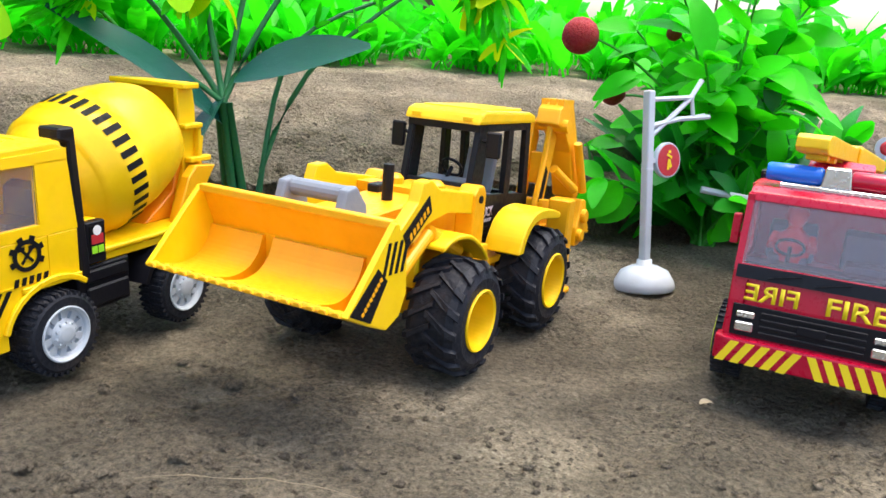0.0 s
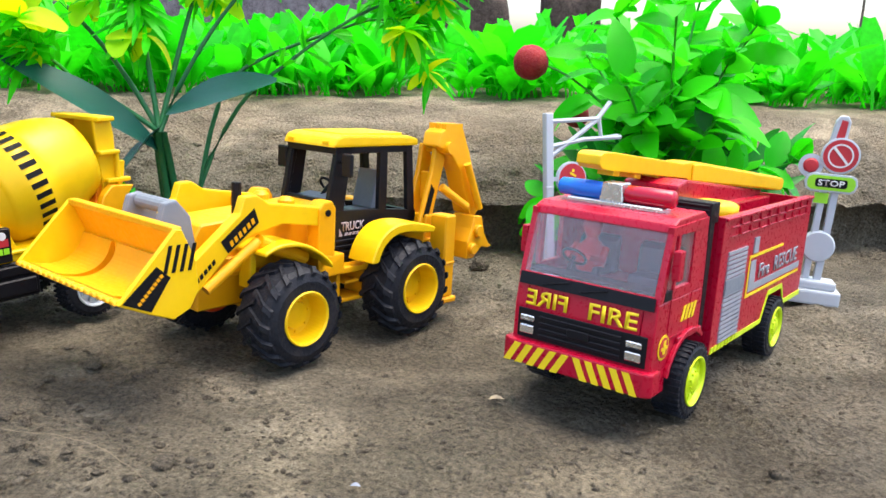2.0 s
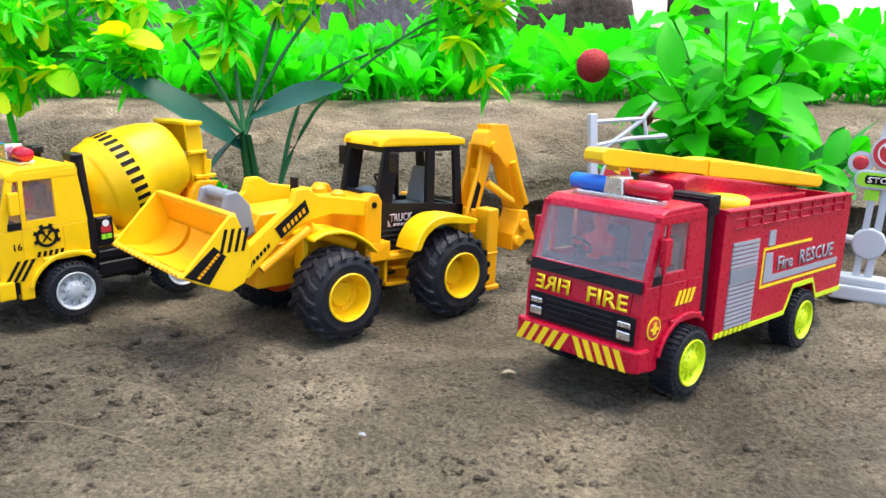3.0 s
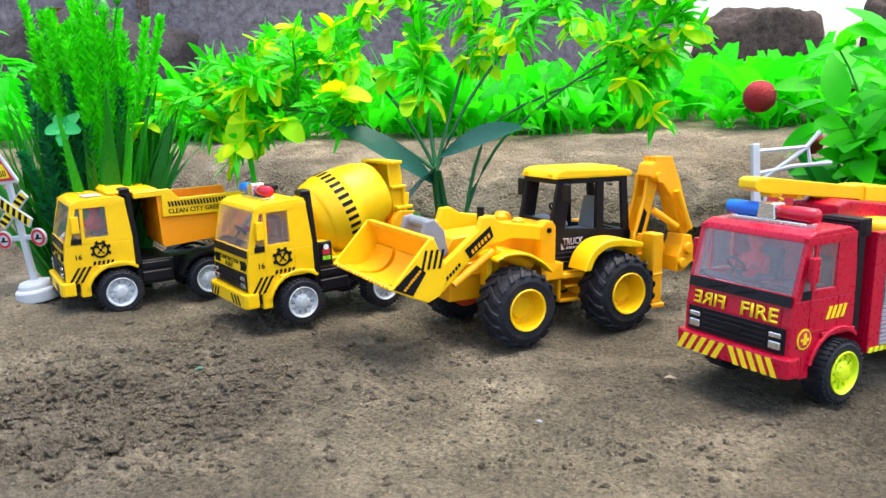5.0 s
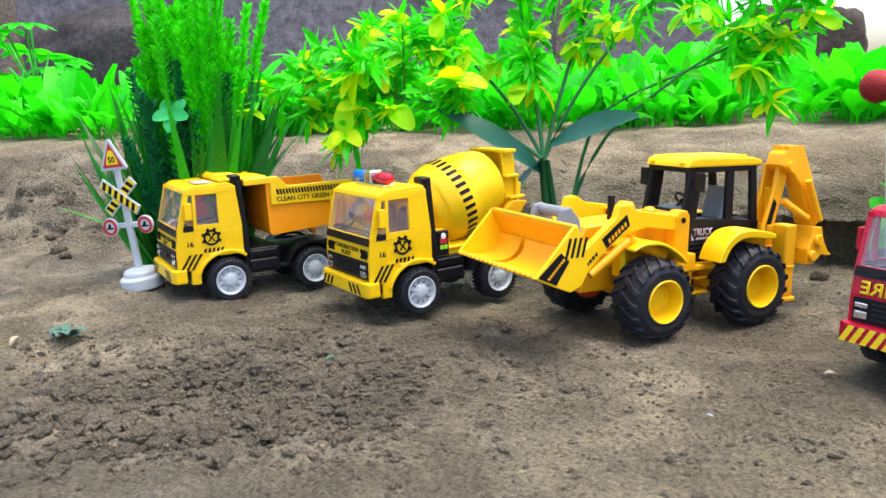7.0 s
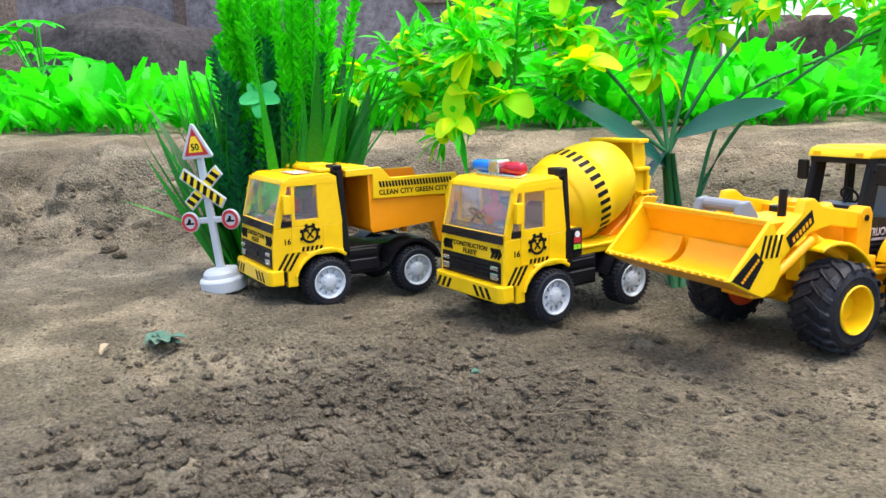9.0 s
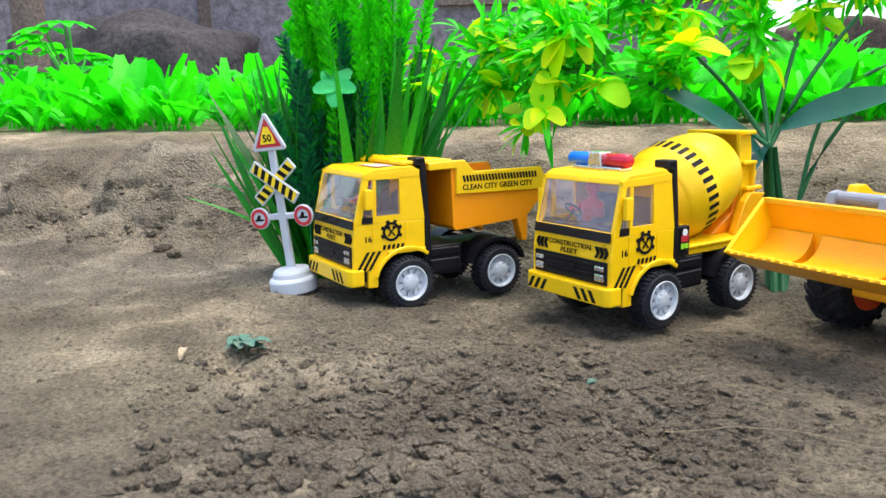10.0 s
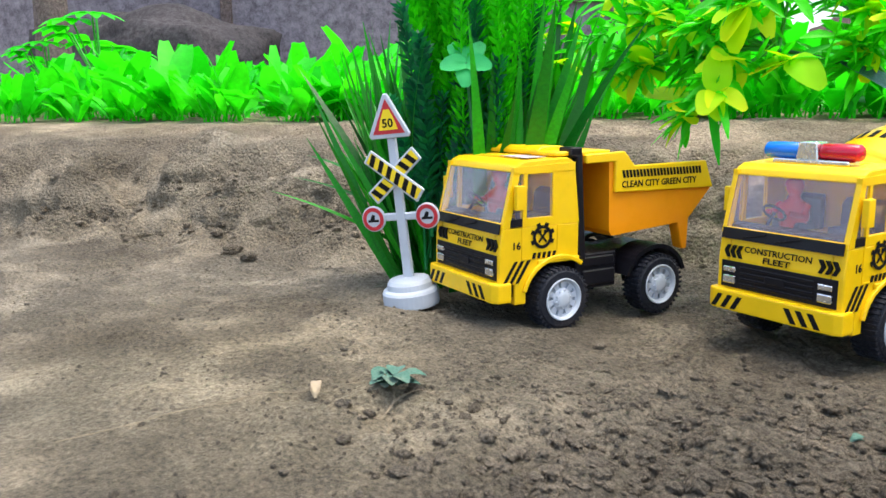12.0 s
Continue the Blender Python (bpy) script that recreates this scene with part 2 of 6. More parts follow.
def leaf(bm, p, d, length, width, droop=0.3, fold=0.25, k=5, shape="oval", up=(0, 0, 1)):
    """A folded, bent leaf from p along d."""
    d = Vector(d).normalized()
    side = d.cross(Vector(up))
    side = side.normalized() if side.length > 1e-4 else Vector((1, 0, 0))
    nrm = side.cross(d)
    L, C, Rr = [], [], []
    for i in range(k + 1):
        t = i / k
        if shape == "oval":
            w = math.sin(math.pi * min(1, t * 0.93 + 0.04)) ** 0.8
        elif shape == "blade":
            w = (1 - t) ** 0.6 * (0.6 + 0.4 * math.sin(math.pi * t))
        else:
            w = max(0.0, math.sin(math.pi * min(0.97, 0.06 + 0.9 * t ** 0.85))) ** 0.5
        w = max(0.02, w) * width * 0.5
        c = Vector(p) + d * length * t - Vector((0, 0, 1)) * droop * length * t * t
        C.append(bm.verts.new(c))
        L.append(bm.verts.new(c + side * w + nrm * w * fold))
        Rr.append(bm.verts.new(c - side * w + nrm * w * fold))
    for i in range(k):
        bm.faces.new((C[i], C[i + 1], L[i + 1], L[i]))
        bm.faces.new((C[i + 1], C[i], Rr[i], Rr[i + 1]))
    return bm


def words(name, body, m, size, width, material, parent, thick=0.0002, label=""):
    """Lettering in the x y plane of m, centred, stretched to the width."""
    cu = bpy.data.curves.new("t", "FONT")
    cu.body, cu.size, cu.extrude, cu.align_x, cu.align_y, cu.resolution_u, cu.offset = body, 1.0, 0.0, "CENTER", "CENTER", 2, 0.02
    ob = bpy.data.objects.new("t", cu)
    scene.collection.objects.link(ob)
    me = bpy.data.meshes.new_from_object(ob.evaluated_get(bpy.context.evaluated_depsgraph_get()))
    bpy.data.objects.remove(ob)
    xs = [v.co.x for v in me.vertices]
    ys = [v.co.y for v in me.vertices]
    sx, sy = width / (max(xs) - min(xs)), size / (max(ys) - min(ys))
    me.transform(Matrix.Translation((-sx * (max(xs) + min(xs)) / 2, -sy * (max(ys) + min(ys)) / 2, 0)) @ Matrix.Diagonal((sx, sy, 1, 1)))
    bm = bmesh.new()
    bm.from_mesh(me)
    bmesh.ops.solidify(bm, geom=bm.faces[:], thickness=thick)
    me2 = mesh_from(bm, material)
    return part(name, me2, material, parent, label, m=m)


def on_front(x, y, z, lean=0.0):
    """Letters on a face that looks along +x: their right is +y... seen from the front the reader's right is +y."""
    return Matrix.Translation((x, y, z)) @ Matrix(((0, 0, 1, 0), (1, 0, 0, 0), (0, 1, 0, 0), (0, 0, 0, 1))) @ pose(0, 0, 0, -lean)


def on_left(x, y, z):
    """Letters on a face that looks along +y: the reader's right is -x."""
    return Matrix.Translation((x, y, z)) @ Matrix(((-1, 0, 0, 0), (0, 0, 1, 0), (0, 1, 0, 0), (0, 0, 0, 1)))


def flat_front(bm, polys, x, t=0.0003):
    for p in polys:
        prism(bm, p, x, x + t, "x")
    return bm


def flat_left(bm, polys, y, t=0.0003):
    for p in polys:
        prism(bm, p, y, y + t, "y")
    return bm


def slashes(a0, a1, b0, b1, n, lean, fill=0.5):
    """n slanted bars as polygons between a0 and a1, b0 (low) and b1 (high)."""
    out, w = [], (a1 - a0) / n
    for i in range(n):
        s = a0 + i * w
        out.append([(s, b0), (s + w * fill, b0), (s + w * fill + lean, b1), (s + lean, b1)])
    return out


def marks(name, polys, axis, at, material, parent, t=0.0003):
    """Flat printed pieces, each a part."""
    for p in polys:
        part(name, prism(bm_new(), p, at, at + t, axis), material, parent)


def eased(pts, k=4):
    """A finer line through the same points."""
    out = []
    for i in range(len(pts) - 1):
        a, b, c, d = (Vector(pts[max(0, i - 1)]), Vector(pts[i]), Vector(pts[i + 1]), Vector(pts[min(len(pts) - 1, i + 2)]))
        for j in range(k):
            t = j / k
            out.append(tuple(0.5 * (2 * b + (c - a) * t + (2 * a - 5 * b + 4 * c - d) * t * t + (3 * b - a - 3 * c + d) * t ** 3)))
    return out + [tuple(pts[-1])]


def ring_pts(cx, cz, r, n, ph=0.0):
    return [(cx + r * math.cos(ph + 6.28318 * i / n), cz + r * math.sin(ph + 6.28318 * i / n)) for i in range(n)]


# ---- ground ----
def smooth_noise(x, y, seed):
    """Value noise on arrays, 0 to 1."""
    xi, yi = np.floor(x), np.floor(y)
    xf, yf = x - xi, y - yi
    u, v = xf * xf * (3 - 2 * xf), yf * yf * (3 - 2 * yf)

    def h(a, b):
        s = np.sin(a * 127.1 + b * 311.7 + seed * 74.7) * 43758.5453
        return s - np.floor(s)
    return (h(xi, yi) * (1 - u) + h(xi + 1, yi) * u) * (1 - v) + (h(xi, yi + 1) * (1 - u) + h(xi + 1, yi + 1) * u) * v


def fbm(x, y, scale, seed, octaves=4):
    """Layered noise, each layer turned, about -0.5 to 0.5."""
    out, amp, tot = 0.0, 1.0, 0.0
    for k in range(octaves):
        c, s = math.cos(0.6 + 1.9 * k), math.sin(0.6 + 1.9 * k)
        out = out + amp * (smooth_noise((x * c - y * s) * scale + 3.1 * k, (x * s + y * c) * scale - 1.7 * k, seed + k) - 0.5)
        tot += amp
        amp *= 0.55
        scale *= 2.13
    return out / tot


def bump_at(x, y, cx, cy, s):
    return np.exp(-((x - cx) ** 2 + (y - cy) ** 2) / (2 * s * s))


def bank_s(x, y):
    """Distance behind the foot of the bank."""
    wob = (smooth_noise(x * 5, y * 5, 3) - 0.5) * 0.05 + (smooth_noise(x * 18, y * 18, 4) - 0.5) * 0.02
    return (y - (0.640 + 0.33 * x)) / 1.053 + wob


def height(x, y, rough=True):
    x, y = np.asarray(x, float), np.asarray(y, float)
    z = -0.009 * bump_at(x, y, 0.30, 0.47, 0.07) - 0.0055 * bump_at(x, y, 0.05, 0.46, 0.06) - 0.002 * bump_at(x, y, 0.2, 0.36, 0.05)
    z = z + 0.010 * bump_at(x, y, -0.40, 0.16, 0.11) + 0.006 * bump_at(x, y, -0.45, 0.30, 0.08) + 0.0015 * bump_at(x, y, -0.18, 0.36, 0.08)
    z = z - 0.006 * bump_at(x, y, -0.12, 0.15, 0.07) + 0.008 * bump_at(x, y, -0.8, 0.36, 0.12) + 0.003 * bump_at(x, y, 0.36, 0.57, 0.04)
    z = z - 0.007 * bump_at(x, y, -0.325, 0.114, 0.011) + 0.003 * bump_at(x, y, -0.345, 0.122, 0.010)
    s = bank_s(x, y)
    cut = np.clip((x + 0.45) / 0.25, 0, 1)
    zb = np.interp(s, [0, 0.004, 0.05, 0.12, 0.25, 0.45, 4, 400], [0, 0.046, 0.068, 0.092, 0.115, 0.120, 0.13, 0.14])
    zl = np.interp(s, [-0.03, 0.0, 0.022, 0.045, 0.075, 0.12, 0.25, 0.45, 4, 400], [0, 0.006, 0.014, 0.050, 0.072, 0.094, 0.113, 0.120, 0.13, 0.14])
    z = z + zb * cut + zl * (1 - cut)
    if rough:
        near = np.clip(1.6 - np.abs(x + 0.15), 0, 1) * np.clip(2.2 - np.abs(y), 0, 1)
        left = np.clip((-0.45 - x) / 0.15, 0, 1) * np.clip((s + 0.06) / 0.05, 0, 1) * np.clip((0.16 - s) / 0.06, 0, 1)
        z = z + left * (fbm(x, y, 11, 21, 5) - 0.05) * 0.110
        face = np.clip(s / 0.02, 0, 1) * np.clip((0.20 - s) / 0.12, 0.12, 1)
        cloddy = bump_at(x, y, -0.17, 0.16, 0.08) + 0.6 * bump_at(x, y, 0.17, 0.30, 0.07) + 0.5 * bump_at(x, y, -0.10, 0.10, 0.08)
        a = 0.0012 + 0.0030 * np.clip(smooth_noise(x * 9, y * 9, 31) * 1.8 - 0.5, 0, 1) + 0.0035 * np.clip(cloddy, 0, 1)
        z = z + near * (fbm(x, y, 12, 5, 3) * 0.007 + fbm(x, y, 60, 6, 3) * a * 2.2 + fbm(x, y, 130, 9, 3) * (0.0014 + 0.35 * a))
        z = z + near * face * fbm(x, y, 22, 8, 4) * 0.040
    return z


def spread(lo, hi, step, far):
    core = np.arange(lo, hi + step / 2, step)
    g, d, out = step, 0.0, []
    while d < far:
        g *= 1.22
        d += g
        out.append(d)
    out = np.array(out)
    return np.concatenate([lo - out[::-1], core, hi + out])


_xs, _ys = spread(-1.05, 0.75, 0.003, 900.0), spread(-0.1, 1.0, 0.003, 900.0)
_X, _Y = np.meshgrid(_xs, _ys)
_Z = height(_X, _Y)
# the bank's foot is hollowed out, so that its lip stands forward
_S = bank_s(_X, _Y)
_lip = np.clip((_S - 0.001) / 0.005, 0, 1) * np.clip((0.14 - _S) / 0.12, 0, 1) * np.clip((_X + 0.25) / 0.25, 0, 1)
_rag = np.clip((_S - 0.001) / 0.005, 0, 1) * np.clip((0.18 - _S) / 0.14, 0, 1)
_Y = _Y + _rag * fbm(_X, _Z * 2.5, 26, 51, 4) * 0.028
_Y = _Y - _lip * (0.016 + 0.040 * np.clip(fbm(_X, _X * 0.3, 6, 41, 2) + 0.25, 0, 1))
_me = bpy.data.meshes.new("ground")
_w, _h = len(_xs), len(_ys)
_id = np.arange(_w * _h).reshape(_h, _w)
_q = np.stack([_id[:-1, :-1], _id[:-1, 1:], _id[1:, 1:], _id[1:, :-1]], -1).reshape(-1, 4)
_me.vertices.add(_w * _h)
_me.vertices.foreach_set("co", np.stack([_X, _Y, _Z], -1).ravel())
_me.loops.add(_q.size)
_me.loops.foreach_set("vertex_index", _q.ravel())
_me.polygons.add(len(_q))
_me.polygons.foreach_set("loop_start", np.arange(0, _q.size, 4))
_me.polygons.foreach_set("use_smooth", np.ones(len(_q), bool))
_me.update(calc_edges=True)
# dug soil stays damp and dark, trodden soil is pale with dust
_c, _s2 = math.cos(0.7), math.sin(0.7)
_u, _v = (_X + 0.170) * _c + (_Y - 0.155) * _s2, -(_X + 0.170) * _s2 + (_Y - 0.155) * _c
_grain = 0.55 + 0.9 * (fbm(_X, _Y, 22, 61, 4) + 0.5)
# bank top: drier pale soil and the light on it, painted as one mask
for _key, _val in (("damp", np.exp(-(_u / 0.13) ** 2 - (_v / 0.075) ** 2)), ("dusty", np.exp(-((_X - 0.13) / 0.16) ** 2 - ((_Y - 0.19) / 0.10) ** 2) + np.exp(-((_X + 0.43) / 0.17) ** 2 - ((_Y - 0.10) / 0.10) ** 2)), ("pale_lit_top", np.clip((_S - 0.06 - 0.08 * np.clip((-0.30 - _X) / 0.2, 0, 1)) / 0.08, 0, 1))):
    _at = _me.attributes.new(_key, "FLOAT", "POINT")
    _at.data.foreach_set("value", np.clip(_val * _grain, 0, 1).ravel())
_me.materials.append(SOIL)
ground = tagged(new("ground", _me), "dry crumbly brown soil rising to a low earth bank", "ground", kind="structure")


def gz(x, y, rough=True):
    return float(height(np.array([x]), np.array([y]), rough)[0])


# ---- vehicles: wheels ----
def truck_wheel_meshes(rimmat):
    r, w = 0.0195, 0.015
    bm = bm_new()
    n, prof = 72, [(0.0125, -w / 2), (0.0165, -w / 2), (0.0182, -w / 2 + 0.0012), (0.0188, -w / 2 + 0.003), (0.0188, w / 2 - 0.003), (0.0182, w / 2 - 0.0012), (0.0165, w / 2), (0.0125, w / 2), (0.0122, w / 2 - 0.004)]
    lathe(bm, prof, (0, 0, 0), (0, 1, 0), 36)
    for i in range(36):
        for sgn in (-1, 1):
            a = 6.28318 * (i + 0.25 * sgn) / 36
            c, s = math.cos(a), math.sin(a)
            t, h0, h1 = 0.0009, 0.0175, r - 0.0001
            y0, y1 = (0.0008, w / 2 - 0.0006) if sgn > 0 else (-w / 2 + 0.0006, -0.0008)
            v = [bm.verts.new((c * h - s * q, y, s * h + c * q)) for y in (y0, y1) for h, q in ((h0, -t), (h0, t), (h1, t * 0.7), (h1, -t * 0.7))]
            for f in ((0, 1, 2, 3), (7, 6, 5, 4), (0, 4, 5, 1), (1, 5, 6, 2), (2, 6, 7, 3), (3, 7, 4, 0)):
                bm.faces.new([v[k] for k in f])
    bmesh.ops.recalc_face_normals(bm, faces=bm.faces[:])
    tyre = mesh_from(bm, RUBBER)
    bm = bm_new()
    lathe(bm, [(0.0122, -w / 2), (0.0128, w / 2 + 0.0006), (0.0122, w / 2 + 0.0008), (0.0112, w / 2 - 0.0002), (0.0108, w / 2 - 0.0016), (0.0100, w / 2 - 0.0018), (0.0098, w / 2 - 0.005)], (0, 0, 0), (0, 1, 0), 32)
    lathe(bm, [(0.0068, w / 2 - 0.005), (0.0068, w / 2 - 0.0014), (0.0055, w / 2 - 0.0006), (0.0045, w / 2 + 0.0004), (0.0032, w / 2 + 0.0008), (0, w / 2 + 0.001)], (0, 0, 0), (0, 1, 0), 24)
    for i in range(10):
        a = 6.28318 * i / 10
        c, s = math.cos(a), math.sin(a)
        v = [bm.verts.new((c * h - s * q, y, s * h + c * q)) for y in (w / 2 - 0.005, w / 2 - 0.0016) for h, q in ((0.006, -0.0013), (0.006, 0.0013), (0.0104, 0.0019), (0.0104, -0.0019))]
        for f in ((0, 1, 2, 3), (7, 6, 5, 4), (0, 4, 5, 1), (1, 5, 6, 2), (2, 6, 7, 3), (3, 7, 4, 0)):
            bm.faces.new([v[k] for k in f])
        cyl(bm, (c * 0.0052, w / 2 - 0.001, s * 0.0052), (c * 0.0052, w / 2 + 0.0004, s * 0.0052), 0.0006, n=6)
    lathe(bm, [(0.0122, w / 2 - 0.0034), (0, w / 2 - 0.0034)], (0, 0, 0), (0, 1, 0), 20)
    bmesh.ops.recalc_face_normals(bm, faces=bm.faces[:])
    return tyre, mesh_from(bm, rimmat)


def loader_wheel_meshes(r, w):
    bm = bm_new()
    k = r / 0.029
    lathe(bm, [(0.0150 * k, -w / 2), (0.021 * k, -w / 2 - 0.0006), (0.0255 * k, -w / 2 + 0.0015), (0.0272 * k, -w / 2 + 0.005), (0.0272 * k, w / 2 - 0.005), (0.0255 * k, w / 2 - 0.0015), (0.021 * k, w / 2 + 0.0006), (0.0150 * k, w / 2), (0.0145 * k, w / 2 - 0.004)], (0, 0, 0), (0, 1, 0), 48)
    lugs = []
    for sgn in (-1, 1):
        lug, v = bm_new(), []
        for y, da, hh, t in ((sgn * -0.0015, 0.20, r, 0.0021), (sgn * (w / 2 - 0.004), -0.05, r, 0.0024), (sgn * (w / 2 + 0.0004), -0.14, r * 0.90, 0.0022)):
            c, s = math.cos(da), math.sin(da)
            v.append([lug.verts.new((c * h - s * q, y, s * h + c * q)) for h, q in ((r * 0.86, -t), (r * 0.86, t), (hh, t * 0.62), (hh, -t * 0.62))])
        for A, B in zip(v, v[1:]):
            for j in range(4):
                lug.faces.new((A[j], A[(j + 1) % 4], B[(j + 1) % 4], B[j]))
        lug.faces.new(v[0])
        lug.faces.new(v[-1][::-1])
        bmesh.ops.recalc_face_normals(lug, faces=lug.faces[:])
        lugs.append(mesh_from(lug, RUBBER))
    bmesh.ops.recalc_face_normals(bm, faces=bm.faces[:])
    tyre = mesh_from(bm, RUBBER)
    bm = bm_new()
    lathe(bm, [(0.0148 * k, -w / 2), (0.0156 * k, w / 2 + 0.0006), (0.0150 * k, w / 2 + 0.0012), (0.0138 * k, w / 2 + 0.0004), (0.0128 * k, w / 2 - 0.006), (0.0122 * k, w / 2 - 0.011), (0.0085 * k, w / 2 - 0.0115), (0.0075 * k, w / 2 - 0.009), (0.003 * k, w / 2 - 0.0085), (0, w / 2 - 0.0085)], (0, 0, 0), (0, 1, 0), 40)
    for i in range(8):
        a = 6.28318 * i / 8
        cyl(bm, (0.0103 * k * math.cos(a), w / 2 - 0.012, 0.0103 * k * math.sin(a)), (0.0103 * k * math.cos(a), w / 2 - 0.0102, 0.0103 * k * math.sin(a)), 0.0009, n=6)
    return tyre, mesh_from(bm, YELLOW, smooth=False), lugs


def put_wheel(meshes, parent, x, y, z, left, rimlabel, turn=0.0):
    m = pose(x, y, z, 0, turn, 0 if left else 180)
    t = part("wheel", meshes[0], RUBBER, parent, "black treaded tyre dusted with soil", m=m)
    part("rim", meshes[1], None, t, rimlabel)
    for side, lug in enumerate(meshes[2] if len(meshes) > 2 else ()):
        for i in range(17):
            part("tread_lug", lug, None, t, m=Matrix.Rotation(-6.28318 * (i + 0.5 * side) / 17, 4, "Y"))
    return t


WHITE_WHEEL, LIME_WHEEL = truck_wheel_meshes(WHITE), truck_wheel_meshes(LIME)
WHEEL_F, WHEEL_R = loader_wheel_meshes(0.029, 0.028), loader_wheel_meshes(0.0305, 0.028)


def driver(name, x, y, z, parent, shirt=SKIN):
    """A plain toy figure: one mesh."""
    bm = bm_new()
    lathe(bm, [(0, 0), (0.0075, 0), (0.0085, 0.006), (0.0078, 0.012), (0.0035, 0.0155), (0.003, 0.017)], (x, y, z), (0, 0, 1), 12)
    lathe(bm, [(0, -0.0048), (0.003, -0.0038), (0.0046, -0.0006), (0.0043, 0.0022), (0.0024, 0.0043), (0, 0.0048)], (x, y, z + 0.021), (0, 0, 1), 12)
    lathe(bm, [(0.0054, 0), (0.0046, 0.003), (0.002, 0.0045), (0, 0.005)], (x + 0.0006, y, z + 0.0225), (0, 0, 1), 12)
    tube(bm, [(x, y + 0.008, z + 0.012), (x + 0.006, y + 0.0095, z + 0.007), (x + 0.014, y + 0.006, z + 0.009)], 0.0022, 0.0017)
    tube(bm, [(x, y - 0.008, z + 0.012), (x + 0.006, y - 0.0095, z + 0.007), (x + 0.014, y - 0.006, z + 0.009)], 0.0022, 0.0017)
    return part(name, bm, shirt, parent, smooth=True)


def truck_cab(v, paint, inset, light_bar=False):
    """The tilt cab that the three trucks share. x ahead of the front axle, y to its left."""
    hw = 0.0372
    # lower shell with wheel arches
    arch = [(0.0245 * math.cos(a), 0.0200 + 0.0225 * math.sin(a)) for a in [math.pi * i / 10 for i in range(0, 11)]]
    arch[0], arch[-1] = (0.0232, 0.0185), (-0.0150, 0.0395)
    prof = [(0.0420, 0.0310), (0.0312, 0.0310), (0.0312, 0.0185), (0.0232, 0.0185)] + [(x, z) for x, z in arch[1:-1] if x > -0.013 and z > 0.02] + [(-0.0150, 0.0400), (-0.0150, 0.0640), (0.0400, 0.0640), (0.0418, 0.050)]
    for s in (-1, 1):
        bm = bm_new()
        prism(bm, prof, s * (hw - 0.007), s * hw)
        part("side_panel", bm, paint, v, bevel=0.0006)
    bm = bm_new()
    prism(bm, [(0.0180, 0.040), (0.0415, 0.0300), (0.0418, 0.050), (0.0400, 0.0640), (-0.0140, 0.0640), (-0.0140, 0.042)], -hw + 0.0072, hw - 0.0072)
    part("cab_floor", bm, paint, v, bevel=0.0004)
    # door seam and arch lip
    lip = [(0.0250 * math.cos(a), 0.0200 + 0.0232 * math.sin(a)) for a in [math.pi * (0.08 + 0.64 * i / 10) for i in range(11)]]
    for s in (-1, 1):
        bm = prism(bm_new(), lip + [(x * 1.09, 0.02 + (z - 0.02) * 1.12) for x, z in lip[::-1]], s * hw, s * (hw + 0.0022))
        part("wheel_arch", bm, paint, v, bevel=0.0004)
    part("door_step", box(bm_new(), -0.0148, 0.0160, hw, hw + 0.0016, 0.0415, 0.0440), paint, v, bevel=0.0004)
    # door seams
    for x0, x1, z0, z1 in ((0.0008, 0.0014, 0.0450, 0.0640), (0.0262, 0.0268, 0.0450, 0.0640), (0.0014, 0.0262, 0.0450, 0.0455)):
        part("door_seam", box(bm_new(), x0, x1, hw, hw + 0.0004, z0, z1), paint, v)
    # upper frame with window openings
    bm = bm_new()
    for s in (-1, 1):
        y0, y1 = s * (hw - 0.0030), s * hw
        def bar(pts):
            prism(bm, pts, y0, y1, "y")
        bar([(0.0400, 0.0640), (0.0350, 0.0640), (0.0282, 0.0955), (0.0325, 0.0955)])
        bar([(0.0262, 0.0640), (0.0235, 0.0640), (0.0228, 0.0955), (0.0252, 0.0955)])
        bar([(0.0045, 0.0640), (-0.0150, 0.0640), (-0.0115, 0.0955), (0.0050, 0.0955)])
        bar([(0.0236, 0.0640), (0.0044, 0.0640), (0.0044, 0.0690), (0.0236, 0.0690)])
        bar([(0.0325, 0.0945), (0.0325, 0.0985), (-0.0115, 0.1000), (-0.0115, 0.0945)])
    prism(bm, [(-0.0150, 0.0640), (-0.0115, 0.1000), (-0.0090, 0.1000), (-0.0125, 0.0640)], -hw + 0.003, hw - 0.003)
    prism(bm, [(0.0412, 0.0600), (0.0385, 0.0600), (0.0372, 0.0668), (0.0402, 0.0668)], -hw + 0.003, hw - 0.003)
    part("cab_frame", bm, paint, v, bevel=0.0004)
    bm = bm_new()
    prism(bm, [(0.0318, 0.0955), (0.0302, 0.0995), (0.0250, 0.1018), (-0.0060, 0.1030), (-0.0115, 0.1000), (-0.0115, 0.0965), (0.0300, 0.0958)], -hw + 0.0005, hw - 0.0005)
    part("roof", bm, paint, v, bevel=0.0018, seg=2)
    for i in range(4):
        part("roof_rib", box(bm_new(), -0.002 + i * 0.006, 0.0005 + i * 0.006, -0.021, 0.021, 0.1018, 0.1032), paint, v, bevel=0.0003)
    # glazing
    bm = bm_new()
    prism(bm, [(0.0398, 0.0672), (0.0390, 0.0672), (0.0312, 0.0955), (0.0320, 0.0955)], -hw + 0.0031, hw - 0.0031)
    g = part("windscreen", bm, GLASS, v, "clear scratched plastic windscreen")
    g.visible_shadow = False
